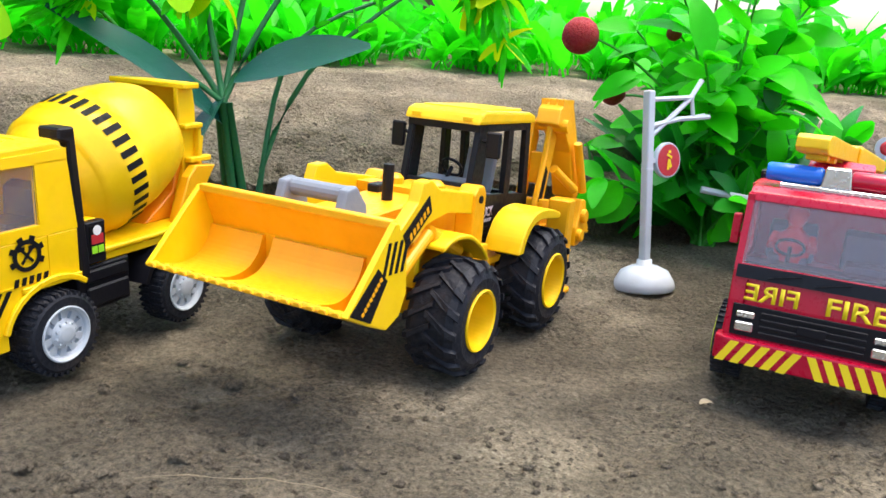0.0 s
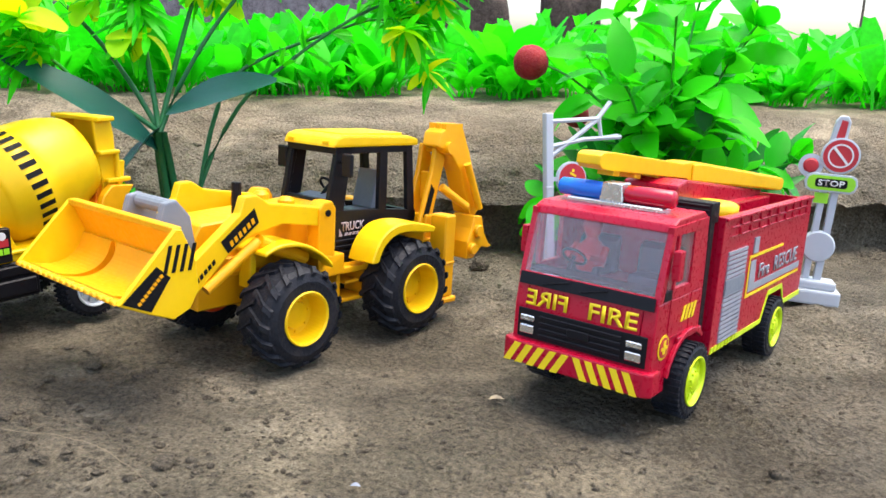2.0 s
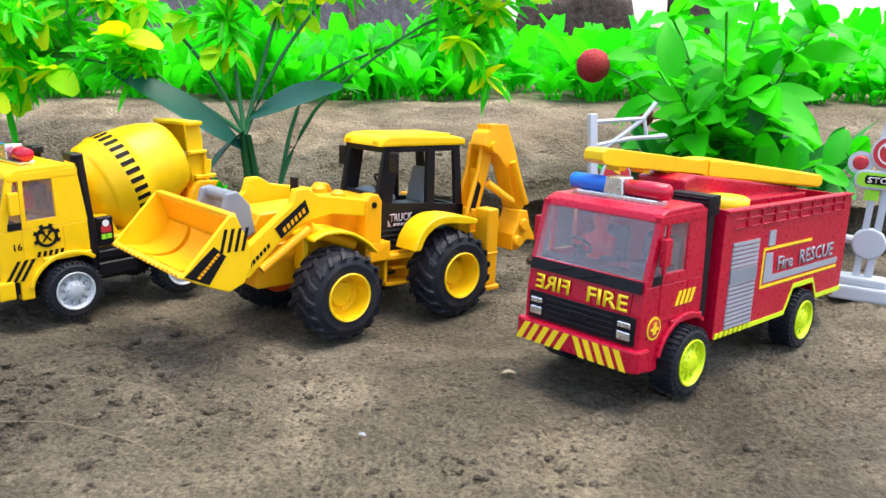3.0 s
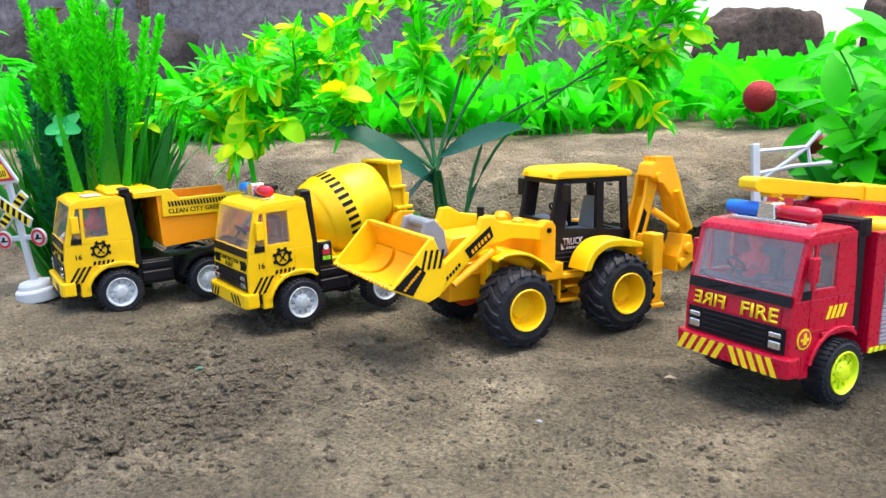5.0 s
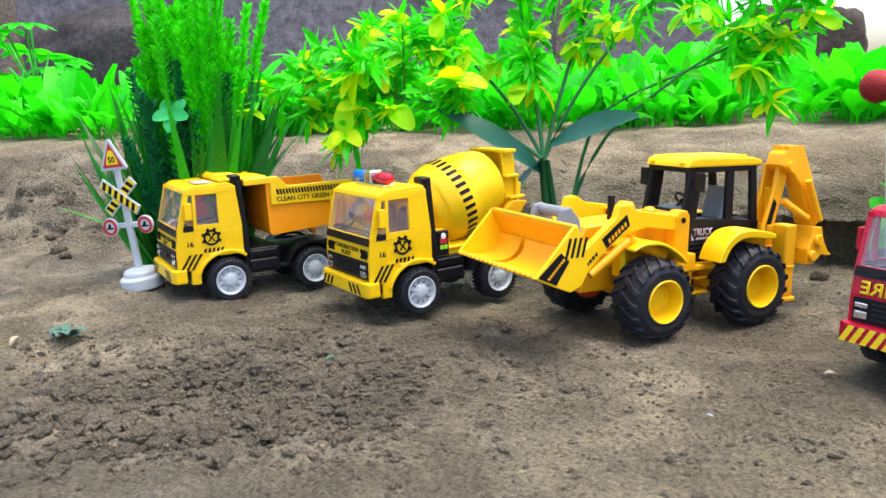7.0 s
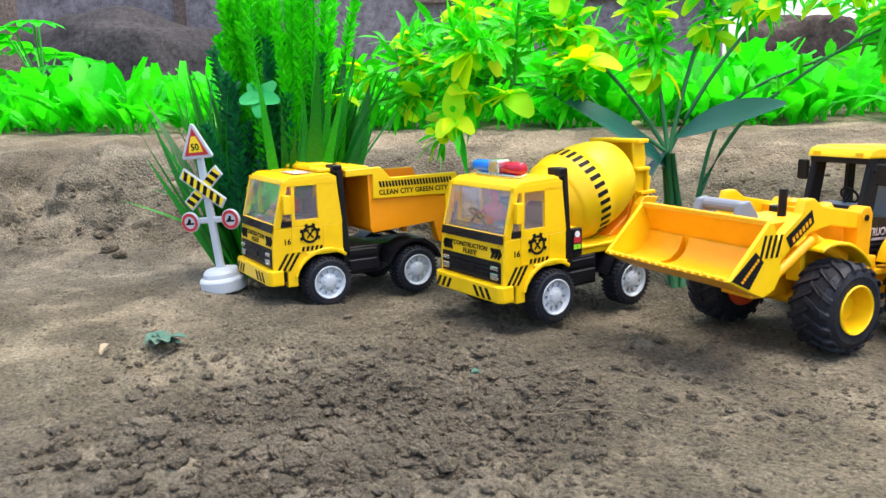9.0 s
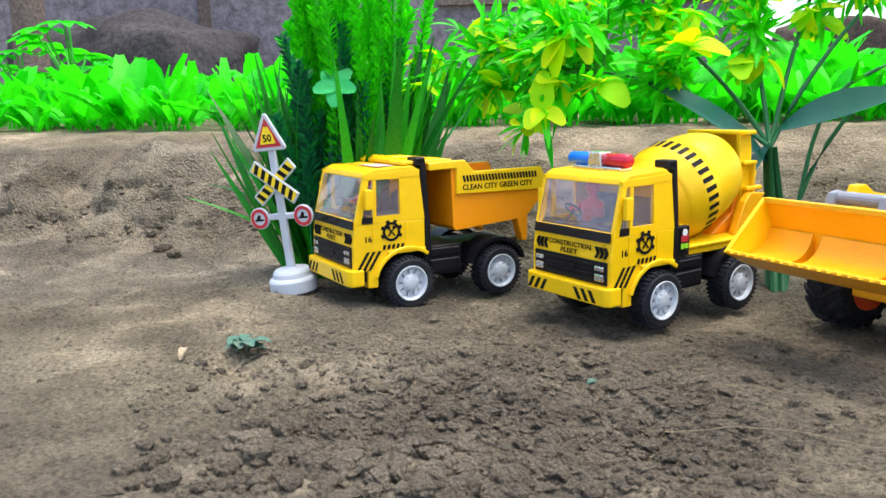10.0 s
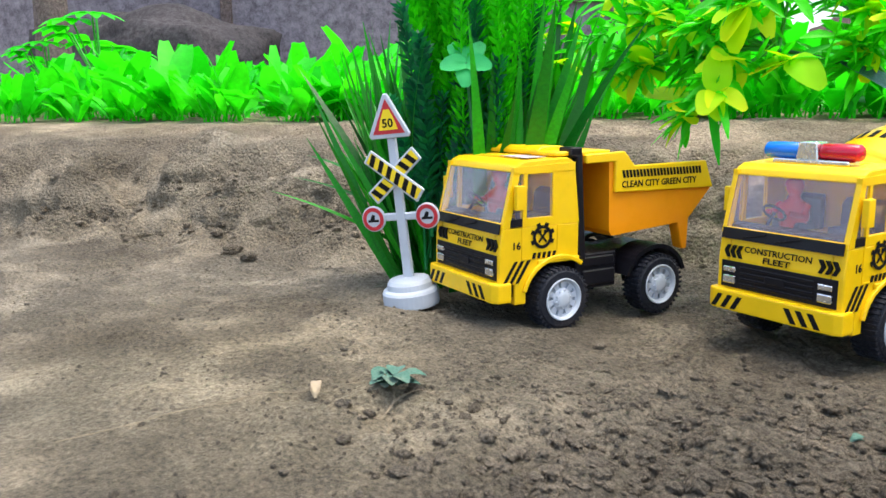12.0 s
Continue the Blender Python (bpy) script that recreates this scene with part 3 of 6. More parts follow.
    for s in (-1, 1):
        bm = bm_new()
        prism(bm, [(0.0235, 0.0690), (0.0046, 0.0690), (0.0050, 0.0945), (0.0230, 0.0945)], s * (hw - 0.0018), s * (hw - 0.0012))
        g = part("side_window", bm, GLASS, v)
        g.visible_shadow = False
        bm = bm_new()
        prism(bm, [(0.0350, 0.0690), (0.0263, 0.0690), (0.0256, 0.0945), (0.0290, 0.0945)], s * (hw - 0.0018), s * (hw - 0.0012))
        g = part("quarter_window", bm, GLASS, v)
        g.visible_shadow = False
        bm = bm_new()
        prism(bm, [(0.0350, 0.0645), (0.0264, 0.0645), (0.0262, 0.0688), (0.0345, 0.0688)], s * (hw - 0.0016), s * (hw + 0.0002))
        part("quarter_vent", bm, BLACK, v)
        # mirror on a short arm
        bm = bm_new()
        box(bm, 0.0275, 0.0335, s * hw + (0.0012 if s > 0 else -0.0048), s * hw + (0.0048 if s > 0 else -0.0012), 0.0745, 0.0885)
        box(bm, 0.0295, 0.0315, s * hw + (0 if s > 0 else -0.0014), s * hw + (0.0014 if s > 0 else 0), 0.0775, 0.0800)
        part("wing_mirror", bm, paint, v, bevel=0.0012, seg=2)
    bm = bm_new()
    prism(bm, [(0.0411, 0.0608), (0.0402, 0.0664), (0.0408, 0.0668), (0.0420, 0.0608)], -hw + 0.0015, hw - 0.0015)
    for k in range(2):
        prism(bm, [(-0.022 + k * 0.020, 0.0618), (-0.008 + k * 0.020, 0.0652), (-0.008 + k * 0.020, 0.0658), (-0.022 + k * 0.020, 0.0624)], 0.0414, 0.0424, "x")
    part("wiper_panel", bm, BLACK, v)
    # grille
    bm = bm_new()
    box(bm, 0.0405, 0.0424, -0.0345, 0.0345, 0.0335, 0.0485)
    for i in range(4):
        box(bm, 0.0424, 0.0432, -0.0220, 0.0220, 0.0355 + i * 0.0031, 0.0370 + i * 0.0031)
    box(bm, 0.0424, 0.0436, -0.006, 0.006, 0.0395, 0.0435)
    grille = part("grille", bm, BLACK, v, bevel=0.0003)
    for s in (-1, 1):
        for z0, z1 in ((0.0360, 0.0405), (0.0425, 0.0455)):
            bm = bm_new()
            box(bm, 0.0424, 0.0440, s * 0.0285 - 0.0040, s * 0.0285 + 0.0040, z0, z1)
            part("headlight", bm, CHROME, grille, bevel=0.0005)
    # bumper
    bm = bm_new()
    prism(bm, [(-0.0400, 0.0352), (-0.0400, 0.0445), (-0.0360, 0.0468), (0.0360, 0.0468), (0.0400, 0.0445), (0.0400, 0.0352), (0.0370, 0.0352), (0.0370, 0.0400), (-0.0370, 0.0400), (-0.0370, 0.0352)][::-1], 0.0212, 0.0328, "z")
    for vv in bm.verts:
        vv.co.x, vv.co.y = vv.co.y, vv.co.x
    bmesh.ops.recalc_face_normals(bm, faces=bm.faces[:])
    bumper = part("bumper", bm, paint, v, bevel=0.0012, seg=2)
    # seats, dashboard, wheel
    for s in (-1, 1):
        bm = bm_new()
        box(bm, -0.004, 0.012, s * 0.017 - 0.009, s * 0.017 + 0.009, 0.0640, 0.0690)
        prism(bm, [(-0.0085, 0.0640), (-0.0025, 0.0640), (-0.0035, 0.0810), (-0.0085, 0.0840)], s * 0.017 - 0.011, s * 0.017 + 0.011)
        part("seat", bm, inset, v, bevel=0.0015, seg=2)
    bm = bm_new()
    tube(bm, [(0.0235 + 0.0045 * math.cos(a), -0.016 + 0.0062 * math.sin(a), 0.0750 + 0.0045 * math.cos(a)) for a in [6.28318 * i / 14 for i in range(15)]], 0.0008, n=5)
    cyl(bm, (0.0290, -0.016, 0.0690), (0.0235, -0.016, 0.0750), 0.0010)
    part("steering_wheel", bm, BLACK, v)
    bm = bm_new()
    prism(bm, [(0.0365, 0.0640), (0.0270, 0.0640), (0.0290, 0.0690), (0.0365, 0.0680)], -hw + 0.004, hw - 0.004)
    part("dashboard", bm, BLACK, v)
    driver("driver", 0.0060, -0.016, 0.0660, v)
    return bumper


def light_bar(v, x, z, y0, y1, blue_first=True):
    """Chrome rail, blue and red domes."""
    bm = bm_new()
    mid = (y0 + y1) / 2
    box(bm, x - 0.0055, x + 0.0055, y0 + 0.007, y1 - 0.004, z - 0.0068, z - 0.0042)
    prism(bm, [(mid - 0.0065, z - 0.0042), (mid + 0.0065, z - 0.0042), (mid + 0.0052, z + 0.0052), (mid - 0.0052, z + 0.0052)], x - 0.0054, x + 0.0054, "x")
    bar = part("light_bar", bm, CHROME, v, "chromed beacon bar with blue and red domes", bevel=0.0006)
    for mat, a, b in ((BLUE, y0, mid - 0.0055), (DKRED, mid + 0.0055, y1)):
        bm = bm_new()
        lathe(bm, [(0, 0), (0.0036, 0.0003), (0.0045, 0.0014), (0.0047, (b - a) * 0.5), (0.0045, (b - a) - 0.0014), (0.0036, (b - a) - 0.0003), (0, b - a)], (x, a, z), (0, 1, 0), 20)
        for vv in bm.verts:
            vv.co.z = max(vv.co.z, z - 0.0041)
        part("beacon_dome", bm, mat, bar, smooth=True)
    return bar


def gear_badge(v, cx, cz, y, r):
    bm = bm_new()
    outer, inner = ring_pts(cx, cz, r * 0.80, 24), ring_pts(cx, cz, r * 0.58, 24)
    for i in range(24):
        j = (i + 1) % 24
        prism(bm, [outer[i], outer[j], inner[j], inner[i]], y, y + 0.0003)
    for i in range(8):
        a = 6.28318 * (i + 0.5) / 8
        if math.sin(a) < -0.8:
            continue
        c, s, w = math.cos(a), math.sin(a), r * 0.15
        prism(bm, [(cx + c * r * 0.75 - s * w, cz + s * r * 0.75 + c * w), (cx + c * r * 0.75 + s * w, cz + s * r * 0.75 - c * w), (cx + c * r + s * w, cz + s * r - c * w), (cx + c * r - s * w, cz + s * r + c * w)], y, y + 0.0003)
    for sg in (-1, 1):
        d = (0.66 * sg, 0.75)
        w, L = r * 0.07, r * 0.48
        prism(bm, [(cx - d[0] * L - d[1] * w, cz - d[1] * L + d[0] * w), (cx - d[0] * L + d[1] * w, cz - d[1] * L - d[0] * w), (cx + d[0] * L + d[1] * w, cz + d[1] * L - d[0] * w), (cx + d[0] * L - d[1] * w, cz + d[1] * L + d[0] * w)], y, y + 0.0003)
        hx, hz = cx + d[0] * L, cz + d[1] * L
        prism(bm, [(hx - r * 0.2, hz - r * 0.06), (hx + r * 0.2, hz - r * 0.12), (hx + r * 0.2, hz + r * 0.1), (hx - r * 0.2, hz + r * 0.12)], y, y + 0.0003)
    flat_left(bm, slashes(cx - r * 1.05, cx + r * 1.05, cz - r * 1.45, cz - r * 1.05, 5, -r * 0.1, 0.55), y)
    return part("gear_badge", bm, INK, v, "black printed gear badge with crossed tools")


def work_truck_base(name, m, label):
    """Yellow cab, black frame and wheels of the two building trucks."""
    v = thing(name, m, label, "toy truck", "toy vehicles in a row")
    bumper = truck_cab(v, YELLOW, SEATBLUE)
    hw = 0.0372
    gear_badge(v, 0.0122, 0.0575, hw + 0.0004, 0.0086)
    marks("side_stripe", slashes(0.0290, 0.0425, 0.0315, 0.0445, 3, -0.0085, 0.5), "y", hw + 0.0002, INK, v)
    words("door_number", "16", on_left(0.0300, hw + 0.0003, 0.0535), 0.0045, 0.0050, INK, v)
    for sg in (-1, 1):
        for k in range(3):
            y = sg * (0.0235 + k * 0.0038)
            marks("front_chevron", [[(y, 0.0505), (y + 0.0020, 0.0505), (y + sg * 0.0018 + 0.002, 0.0540), (y + 0.0020, 0.0575), (y, 0.0575), (y + sg * 0.0018, 0.0540)]], "x", 0.0413, INK, v, 0.0013)
    words("front_lettering", "CONSTRUCTION", on_front(0.0424, 0.0, 0.0562, 8), 0.0034, 0.0400, INK, v)
    words("front_lettering", "FLEET", on_front(0.0427, 0.0, 0.0518, 8), 0.0032, 0.0160, INK, v)
    marks("bumper_stripe", slashes(-0.0370, -0.0180, 0.0225, 0.0300, 3, 0.0045, 0.5) + slashes(0.0130, 0.0330, 0.0225, 0.0300, 3, -0.0045, 0.5), "x", 0.0467, INK, bumper)
    # black frame
    bm = bm_new()
    box(bm, -0.1020, 0.0200, -0.0170, 0.0170, 0.0240, 0.0400)
    box(bm, -0.0480, -0.0160, -0.0340, 0.0340, 0.0210, 0.0430)
    box(bm, -0.0455, -0.0200, 0.0340, 0.0360, 0.0235, 0.0330)
    box(bm, -0.0455, -0.0200, 0.0335, 0.0352, 0.0350, 0.0412)
    box(bm, 0.0180, 0.0400, -0.0280, 0.0280, 0.0220, 0.0300)
    box(bm, 0.0300, 0.0398, -0.0352, 0.0352, 0.0225, 0.0308)
    frame_part = part("chassis", bm, BLACK, v, bevel=0.001)
    for s in (-1, 1):
        bm = bm_new()
        o = [(-0.0780 + 0.0265 * math.cos(a), 0.0195 + 0.0255 * math.sin(a)) for a in (0.30, 0.75, 1.15, 1.6, 2.05, 2.5, 2.85)]
        i = [(-0.0780 + 0.0240 * math.cos(a), 0.0195 + 0.0228 * math.sin(a)) for a in (0.30, 0.75, 1.15, 1.6, 2.05, 2.5, 2.85)]
        prism(bm, eased(o, 3) + eased(i, 3)[::-1], s * 0.0200, s * 0.0390)
        part("mudguard", bm, BLACK, frame_part)
        for x in (0.0, -0.0780):
            part("axle", cyl(bm_new(), (x, s * 0.010, 0.0195), (x, s * 0.036, 0.0195), 0.0035), BLACK, frame_part)
        # hooked guard behind the cab
        bm = bm_new()
        prism(bm, [(-0.0160, 0.0400), (-0.0210, 0.0400), (-0.0165, 0.1075), (-0.0080, 0.1075), (-0.0075, 0.1035), (-0.0125, 0.1020)], s * 0.0318, s * 0.0375)
        box(bm, -0.0165, -0.0080, s * 0.0250 if s > 0 else -0.0375, 0.0375 if s > 0 else -0.0250, 0.1035, 0.1085)
        part("cab_guard", bm, BLACK, v, bevel=0.0008)
    for s in (-1, 1):
        put_wheel(WHITE_WHEEL, v, 0.0, s * 0.0355, 0.0195, s > 0, "white ten-hole wheel rim", 12)
        put_wheel(WHITE_WHEEL, v, -0.0780, s * 0.0355, 0.0195, s > 0, "white ten-hole wheel rim", 40)
    return v


def dump_truck(m):
    v = work_truck_base("dump_truck", m, "yellow toy dump truck with orange tipping bed on soil")
    side = [(-0.0400, 0.0560), (-0.0385, 0.0985), (-0.0185, 0.0990), (-0.0185, 0.1035), (-0.0490, 0.1045), (-0.0575, 0.0955), (-0.1185, 0.0962), (-0.1265, 0.0780), (-0.1060, 0.0575), (-0.0420, 0.0530)]
    bm = bm_new()
    for s in (-1, 1):
        prism(bm, side, s * 0.0335, s * 0.0358)
    prism(bm, [(-0.0400, 0.0560), (-0.0385, 0.1000), (-0.0408, 0.1000), (-0.0423, 0.0560)], -0.0335, 0.0335)
    prism(bm, [(-0.0420, 0.0530), (-0.1060, 0.0575), (-0.1250, 0.0760), (-0.1240, 0.0790), (-0.1050, 0.0605), (-0.0410, 0.0560)], -0.0335, 0.0335)
    bed = part("tipping_bed", bm, ORANGE, v, "orange open tipping bed", bevel=0.0005)
    bm = bm_new()
    for s in (-1, 1):
        y0, y1 = s * 0.0350, s * 0.0382
        prism(bm, [(-0.0185, 0.1040), (-0.0490, 0.1050), (-0.0575, 0.0960), (-0.1195, 0.0967), (-0.1270, 0.0790), (-0.1150, 0.0790), (-0.0420, 0.0800), (-0.0420, 0.0990), (-0.0190, 0.0985)], y0, y1)
    box(bm, -0.0400, 0.0020, -0.0350, 0.0350, 0.1035, 0.1060)
    prism(bm, [(0.0020, 0.1035), (0.0020, 0.1060), (-0.0010, 0.1085), (-0.0170, 0.1085), (-0.0210, 0.1060), (-0.0210, 0.1035)], -0.0280, 0.0180)
    part("bed_rim", bm, YELLOW, bed, bevel=0.0006)
    for s in (-1, 1):
        bm = prism(bm_new(), [(-0.0980, 0.0585), (-0.1085, 0.0600), (-0.1080, 0.0390), (-0.1035, 0.0390)], s * 0.0270, s * 0.0355)
        part("hinge_bracket", bm, ORANGE, bed, bevel=0.0006)
    y = 0.0383
    marks("hazard_mark", slashes(-0.1150, -0.0470, 0.0888, 0.0935, 24, 0.0012, 0.62), "y", y, INK, bed)
    words("bed_lettering", "CLEAN CITY GREEN CITY", on_left(-0.0790, y + 0.0002, 0.0848), 0.0042, 0.0640, INK, bed)
    bm = bm_new()
    box(bm, 0.005, 0.020, 0.004, 0.030, 0.1030, 0.1033)
    part("roof_sticker", bm, PPRINT, v)
    return v


def mixer_truck(m):
    v = work_truck_base("cement_mixer_truck", m, "yellow toy cement mixer truck with striped drum on soil")
    light_bar(v, 0.0130, 0.1088, -0.0300, 0.0250)
    bm = bm_new()
    box(bm, -0.1200, -0.0220, -0.0330, 0.0330, 0.0430, 0.0475)
    box(bm, -0.1200, -0.0230, -0.0345, 0.0345, 0.0475, 0.0500)
    prism(bm, [(-0.0230, 0.0500), (-0.0390, 0.0500), (-0.0330, 0.0640), (-0.0230, 0.0640)], -0.0300, 0.0300)
    part("deck", bm, YELLOW, v, bevel=0.0007)
    bm = bm_new()
    box(bm, -0.0330, -0.0215, 0.0300, 0.0349, 0.0440, 0.0640)
    part("tool_box", bm, BLACK, v, bevel=0.0006)
    bm = bm_new()
    box(bm, -0.0318, -0.0232, 0.0350, 0.0353, 0.0480, 0.0620)
    lab = part("door_label", bm, INK, v)
    bm = bm_new()
    box(bm, -0.0310, -0.0240, 0.0353, 0.0355, 0.0535, 0.0580)
    part("label_bar", bm, RPRINT, lab)
    part("label_disc", flat_left(bm_new(), [ring_pts(-0.0275, 0.0598, 0.0024, 12)], 0.0353), WPRINT, lab)
    bm = bm_new()
    for k in range(2):
        box(bm, -0.0310 + k * 0.0038, -0.0278 + k * 0.0038, 0.0353, 0.0355, 0.0490, 0.0525)
    part("label_bar", bm, GPRINT, lab)
    # drum, its axis rising to the rear
    ax = Vector((-math.cos(radians(18)), 0, math.sin(radians(18))))
    o = Vector((-0.0225, 0, 0.0718))
    bm = bm_new()
    prof = [(0, 0), (0.012, 0.0008), (0.0220, 0.0045), (0.0275, 0.0100), (0.0293, 0.0150), (0.0302, 0.0158), (0.0328, 0.0182), (0.0342, 0.0270), (0.0352, 0.0280), (0.0354, 0.0398), (0.0340, 0.0405), (0.0342, 0.0480), (0.0334, 0.0560), (0.0312, 0.0660), (0.0280, 0.0750), (0.0262, 0.0785), (0.0242, 0.0785), (0.0220, 0.0740)]
    lathe(bm, prof, o, ax, 56)
    drum = part("drum", bm, YELLOW, v, smooth=True)
    d, u, w = basis(ax)
    n = 34
    for i in range(n):
        bm = bm_new()
        a0, a1 = 6.28318 * i / n, 6.28318 * (i + 0.5) / n
        vs = [bm.verts.new(o + d * h + (u * math.cos(a) + w * math.sin(a)) * r) for r, h, a in ((0.0356, 0.0288, a0), (0.0356, 0.0288, a1), (0.0357, 0.0390, a1), (0.0357, 0.0390, a0))]
        bm.faces.new(vs)
        part("drum_dash", bm, INK, drum)
    # chute tower
    bm = bm_new()
    for s in (-1, 1):
        prism(bm, [(-0.0940, 0.0490), (-0.1100, 0.0490), (-0.1120, 0.0660), (-0.1190, 0.0800), (-0.1210, 0.0930), (-0.1140, 0.0940), (-0.1140, 0.1100), (-0.1120, 0.1225), (-0.1000, 0.1225), (-0.1010, 0.0940), (-0.1040, 0.0760)], s * 0.0180, s * 0.0212)
        box(bm, -0.1145, -0.1000, s * 0.0212 if s > 0 else -0.0262, 0.0262 if s > 0 else -0.0212, 0.0985, 0.1012)
        box(bm, -0.1210, -0.1040, s * 0.0212 if s > 0 else -0.0262, 0.0262 if s > 0 else -0.0212, 0.0800, 0.0828)
        box(bm, -0.1145, -0.1120, s * 0.0212 if s > 0 else -0.0250, 0.0250 if s > 0 else -0.0212, 0.0500, 0.0985)
    box(bm, -0.1140, -0.1110, -0.0180, 0.0180, 0.0980, 0.1220)
    box(bm, -0.1120, -0.1000, -0.0262, 0.0262, 0.1198, 0.1228)
    part("chute_tower", bm, YELLOW, v, bevel=0.0006)
    for s in (-1, 1):
        bm = prism(bm_new(), [(-0.0880, 0.0500), (-0.1000, 0.0500), (-0.1150, 0.0700), (-0.1210, 0.0775), (-0.1050, 0.0790), (-0.0985, 0.0730)], s * 0.0230, s * 0.0290)
        part("chute_wing", bm, AMBER, v, bevel=0.0006)
    # yellow plastic behind the drum; its shade is given as orange colour
    bm = prism(bm_new(), [(-0.0760, 0.0500), (-0.1080, 0.0500), (-0.1080, 0.0900), (-0.1050, 0.0900), (-0.0980, 0.0640)], -0.0180, 0.0180)
    part("chute", bm, ORANGE, v, bevel=0.0006)
    return v


def fire_truck(m):
    v = thing("fire_truck", m, "red toy fire truck with yellow ladder on soil", "toy truck", "toy vehicles in a row")
    bumper = truck_cab(v, RED, SEATBLUE)
    hw = 0.0372
    light_bar(v, 0.0135, 0.1085, -0.0330, 0.0290)
    words("front_lettering", "FIRE", on_front(0.0424, 0.0165, 0.0545, 6), 0.0082, 0.0250, YPRINT, v, label="yellow fire lettering")
    words("front_lettering", "FIRE", on_front(0.0424, -0.0190, 0.0548, 6) @ Matrix.Diagonal((-1, 1, 1, 1)), 0.0078, 0.0230, YPRINT, v, label="yellow mirrored fire lettering")
    marks("bumper_stripe", slashes(-0.0385, -0.0050, 0.0212, 0.0315, 5, 0.0060, 0.58) + slashes(0.0050, 0.0370, 0.0212, 0.0315, 5, -0.0050, 0.58), "x", 0.0467, YPRINT, bumper)
    marks("side_stripe", slashes(-0.0040, 0.0140, 0.0510, 0.0585, 4, -0.0030, 0.6), "y", hw + 0.0002, YPRINT, v)
    bm = bm_new()
    flat_left(bm, [ring_pts(0.0300, 0.0420, 0.0062, 12)], hw + 0.0001)
    badge = part("round_badge", bm, YPRINT, v)
    bm = bm_new()
    flat_left(bm, [ring_pts(0.0300, 0.0420, 0.0050, 12)], hw + 0.0004)
    part("badge_face", bm, RPRINT, badge)
    bm = bm_new()
    flat_left(bm, [[(0.0315, 0.0390), (0.0285, 0.0390), (0.0288, 0.0455), (0.0312, 0.0455)], [(0.0335, 0.0410), (0.0265, 0.0410), (0.0265, 0.0425), (0.0335, 0.0425)]], hw + 0.0007)
    part("badge_mark", bm, YPRINT, badge)
    # chassis
    bm = bm_new()
    box(bm, -0.1850, 0.0400, -0.0200, 0.0200, 0.0220, 0.0330)
    box(bm, 0.0180, 0.0400, -0.0280, 0.0280, 0.0220, 0.0300)
    box(bm, 0.0300, 0.0398, -0.0352, 0.0352, 0.0225, 0.0308)
    part("chassis", bm, BLACK, v, bevel=0.001)
    # box body with wheel arches, open above
    xr, xf, top = -0.2000, -0.0260, 0.0985
    low = [(xf, 0.0260), (-0.1130, 0.0260), (-0.1230, 0.0420), (-0.1520, 0.0420), (-0.1600, 0.0300), (xr, 0.0300)]
    for s in (-1, 1):
        bm = bm_new()
        prism(bm, low + [(xr, top - 0.003), (xr + 0.004, top), (xf, top)], s * 0.0370, s * 0.0405)
        for k in range(9):
            for z0 in (0.0868, 0.0918):
                x0 = xf - 0.010 - k * 0.0170
                box(bm, x0 - 0.0145, x0, s * 0.0405 if s > 0 else -0.0416, 0.0416 if s > 0 else -0.0405, z0 + 0.0006, z0 + 0.0012)
                box(bm, x0 - 0.0145, x0 - 0.0138, s * 0.0405 if s > 0 else -0.0416, 0.0416 if s > 0 else -0.0405, z0 + 0.0012, z0 + 0.0046)
        box(bm, xr, xf, s * 0.0405 if s > 0 else -0.0418, 0.0418 if s > 0 else -0.0405, 0.0965, 0.0982)
        side = part("side_wall", bm, RED, v, bevel=0.0004)
        # yellow edge stripe
        bm = bm_new()
        e = low[1:]
        for (xa, za), (xb, zb) in zip(e, e[1:]):
            prism(bm, [(xa, za), (xb, zb), (xb, zb + 0.0030), (xa, za + 0.0030)], s * 0.0405, s * 0.0411)
        for k in range(8):
            x0 = xf - 0.001 - k * 0.0055
            prism(bm, [(x0, 0.0262), (x0 - 0.0035, 0.0262), (x0 - 0.0045, 0.0292), (x0 - 0.001, 0.0292)], s * 0.0405, s * 0.0411)
        box(bm, -0.1130, -0.0690, s * 0.0405 if s > 0 else -0.0411, 0.0411 if s > 0 else -0.0405, 0.0262, 0.0288)
        part("edge_stripe", bm, LIME, side)
        for k in range(20):
            z0 = 0.0300 + k * 0.0025
            part("shutter_slat", box(bm_new(), -0.0680, -0.0370, s * 0.0405 if s > 0 else -0.0413, 0.0413 if s > 0 else -0.0405, z0, z0 + 0.0018), SILVER, side)
        bm = bm_new()
        box(bm, -0.0680, -0.0370, s * 0.0405 if s > 0 else -0.0415, 0.0415 if s > 0 else -0.0405, 0.0560, 0.0640)
        part("shutter_band", bm, GREY, side)
        bm = bm_new()
        box(bm, -0.0880, -0.0800, s * 0.0405 if s > 0 else -0.0413, 0.0413 if s > 0 else -0.0405, 0.0735, 0.0825)
        part("vent_plate", bm, SILVER, side)
        # lettered panel
        y0, y1 = (0.0405, 0.0409) if s > 0 else (-0.0409, -0.0405)
        bm = bm_new()
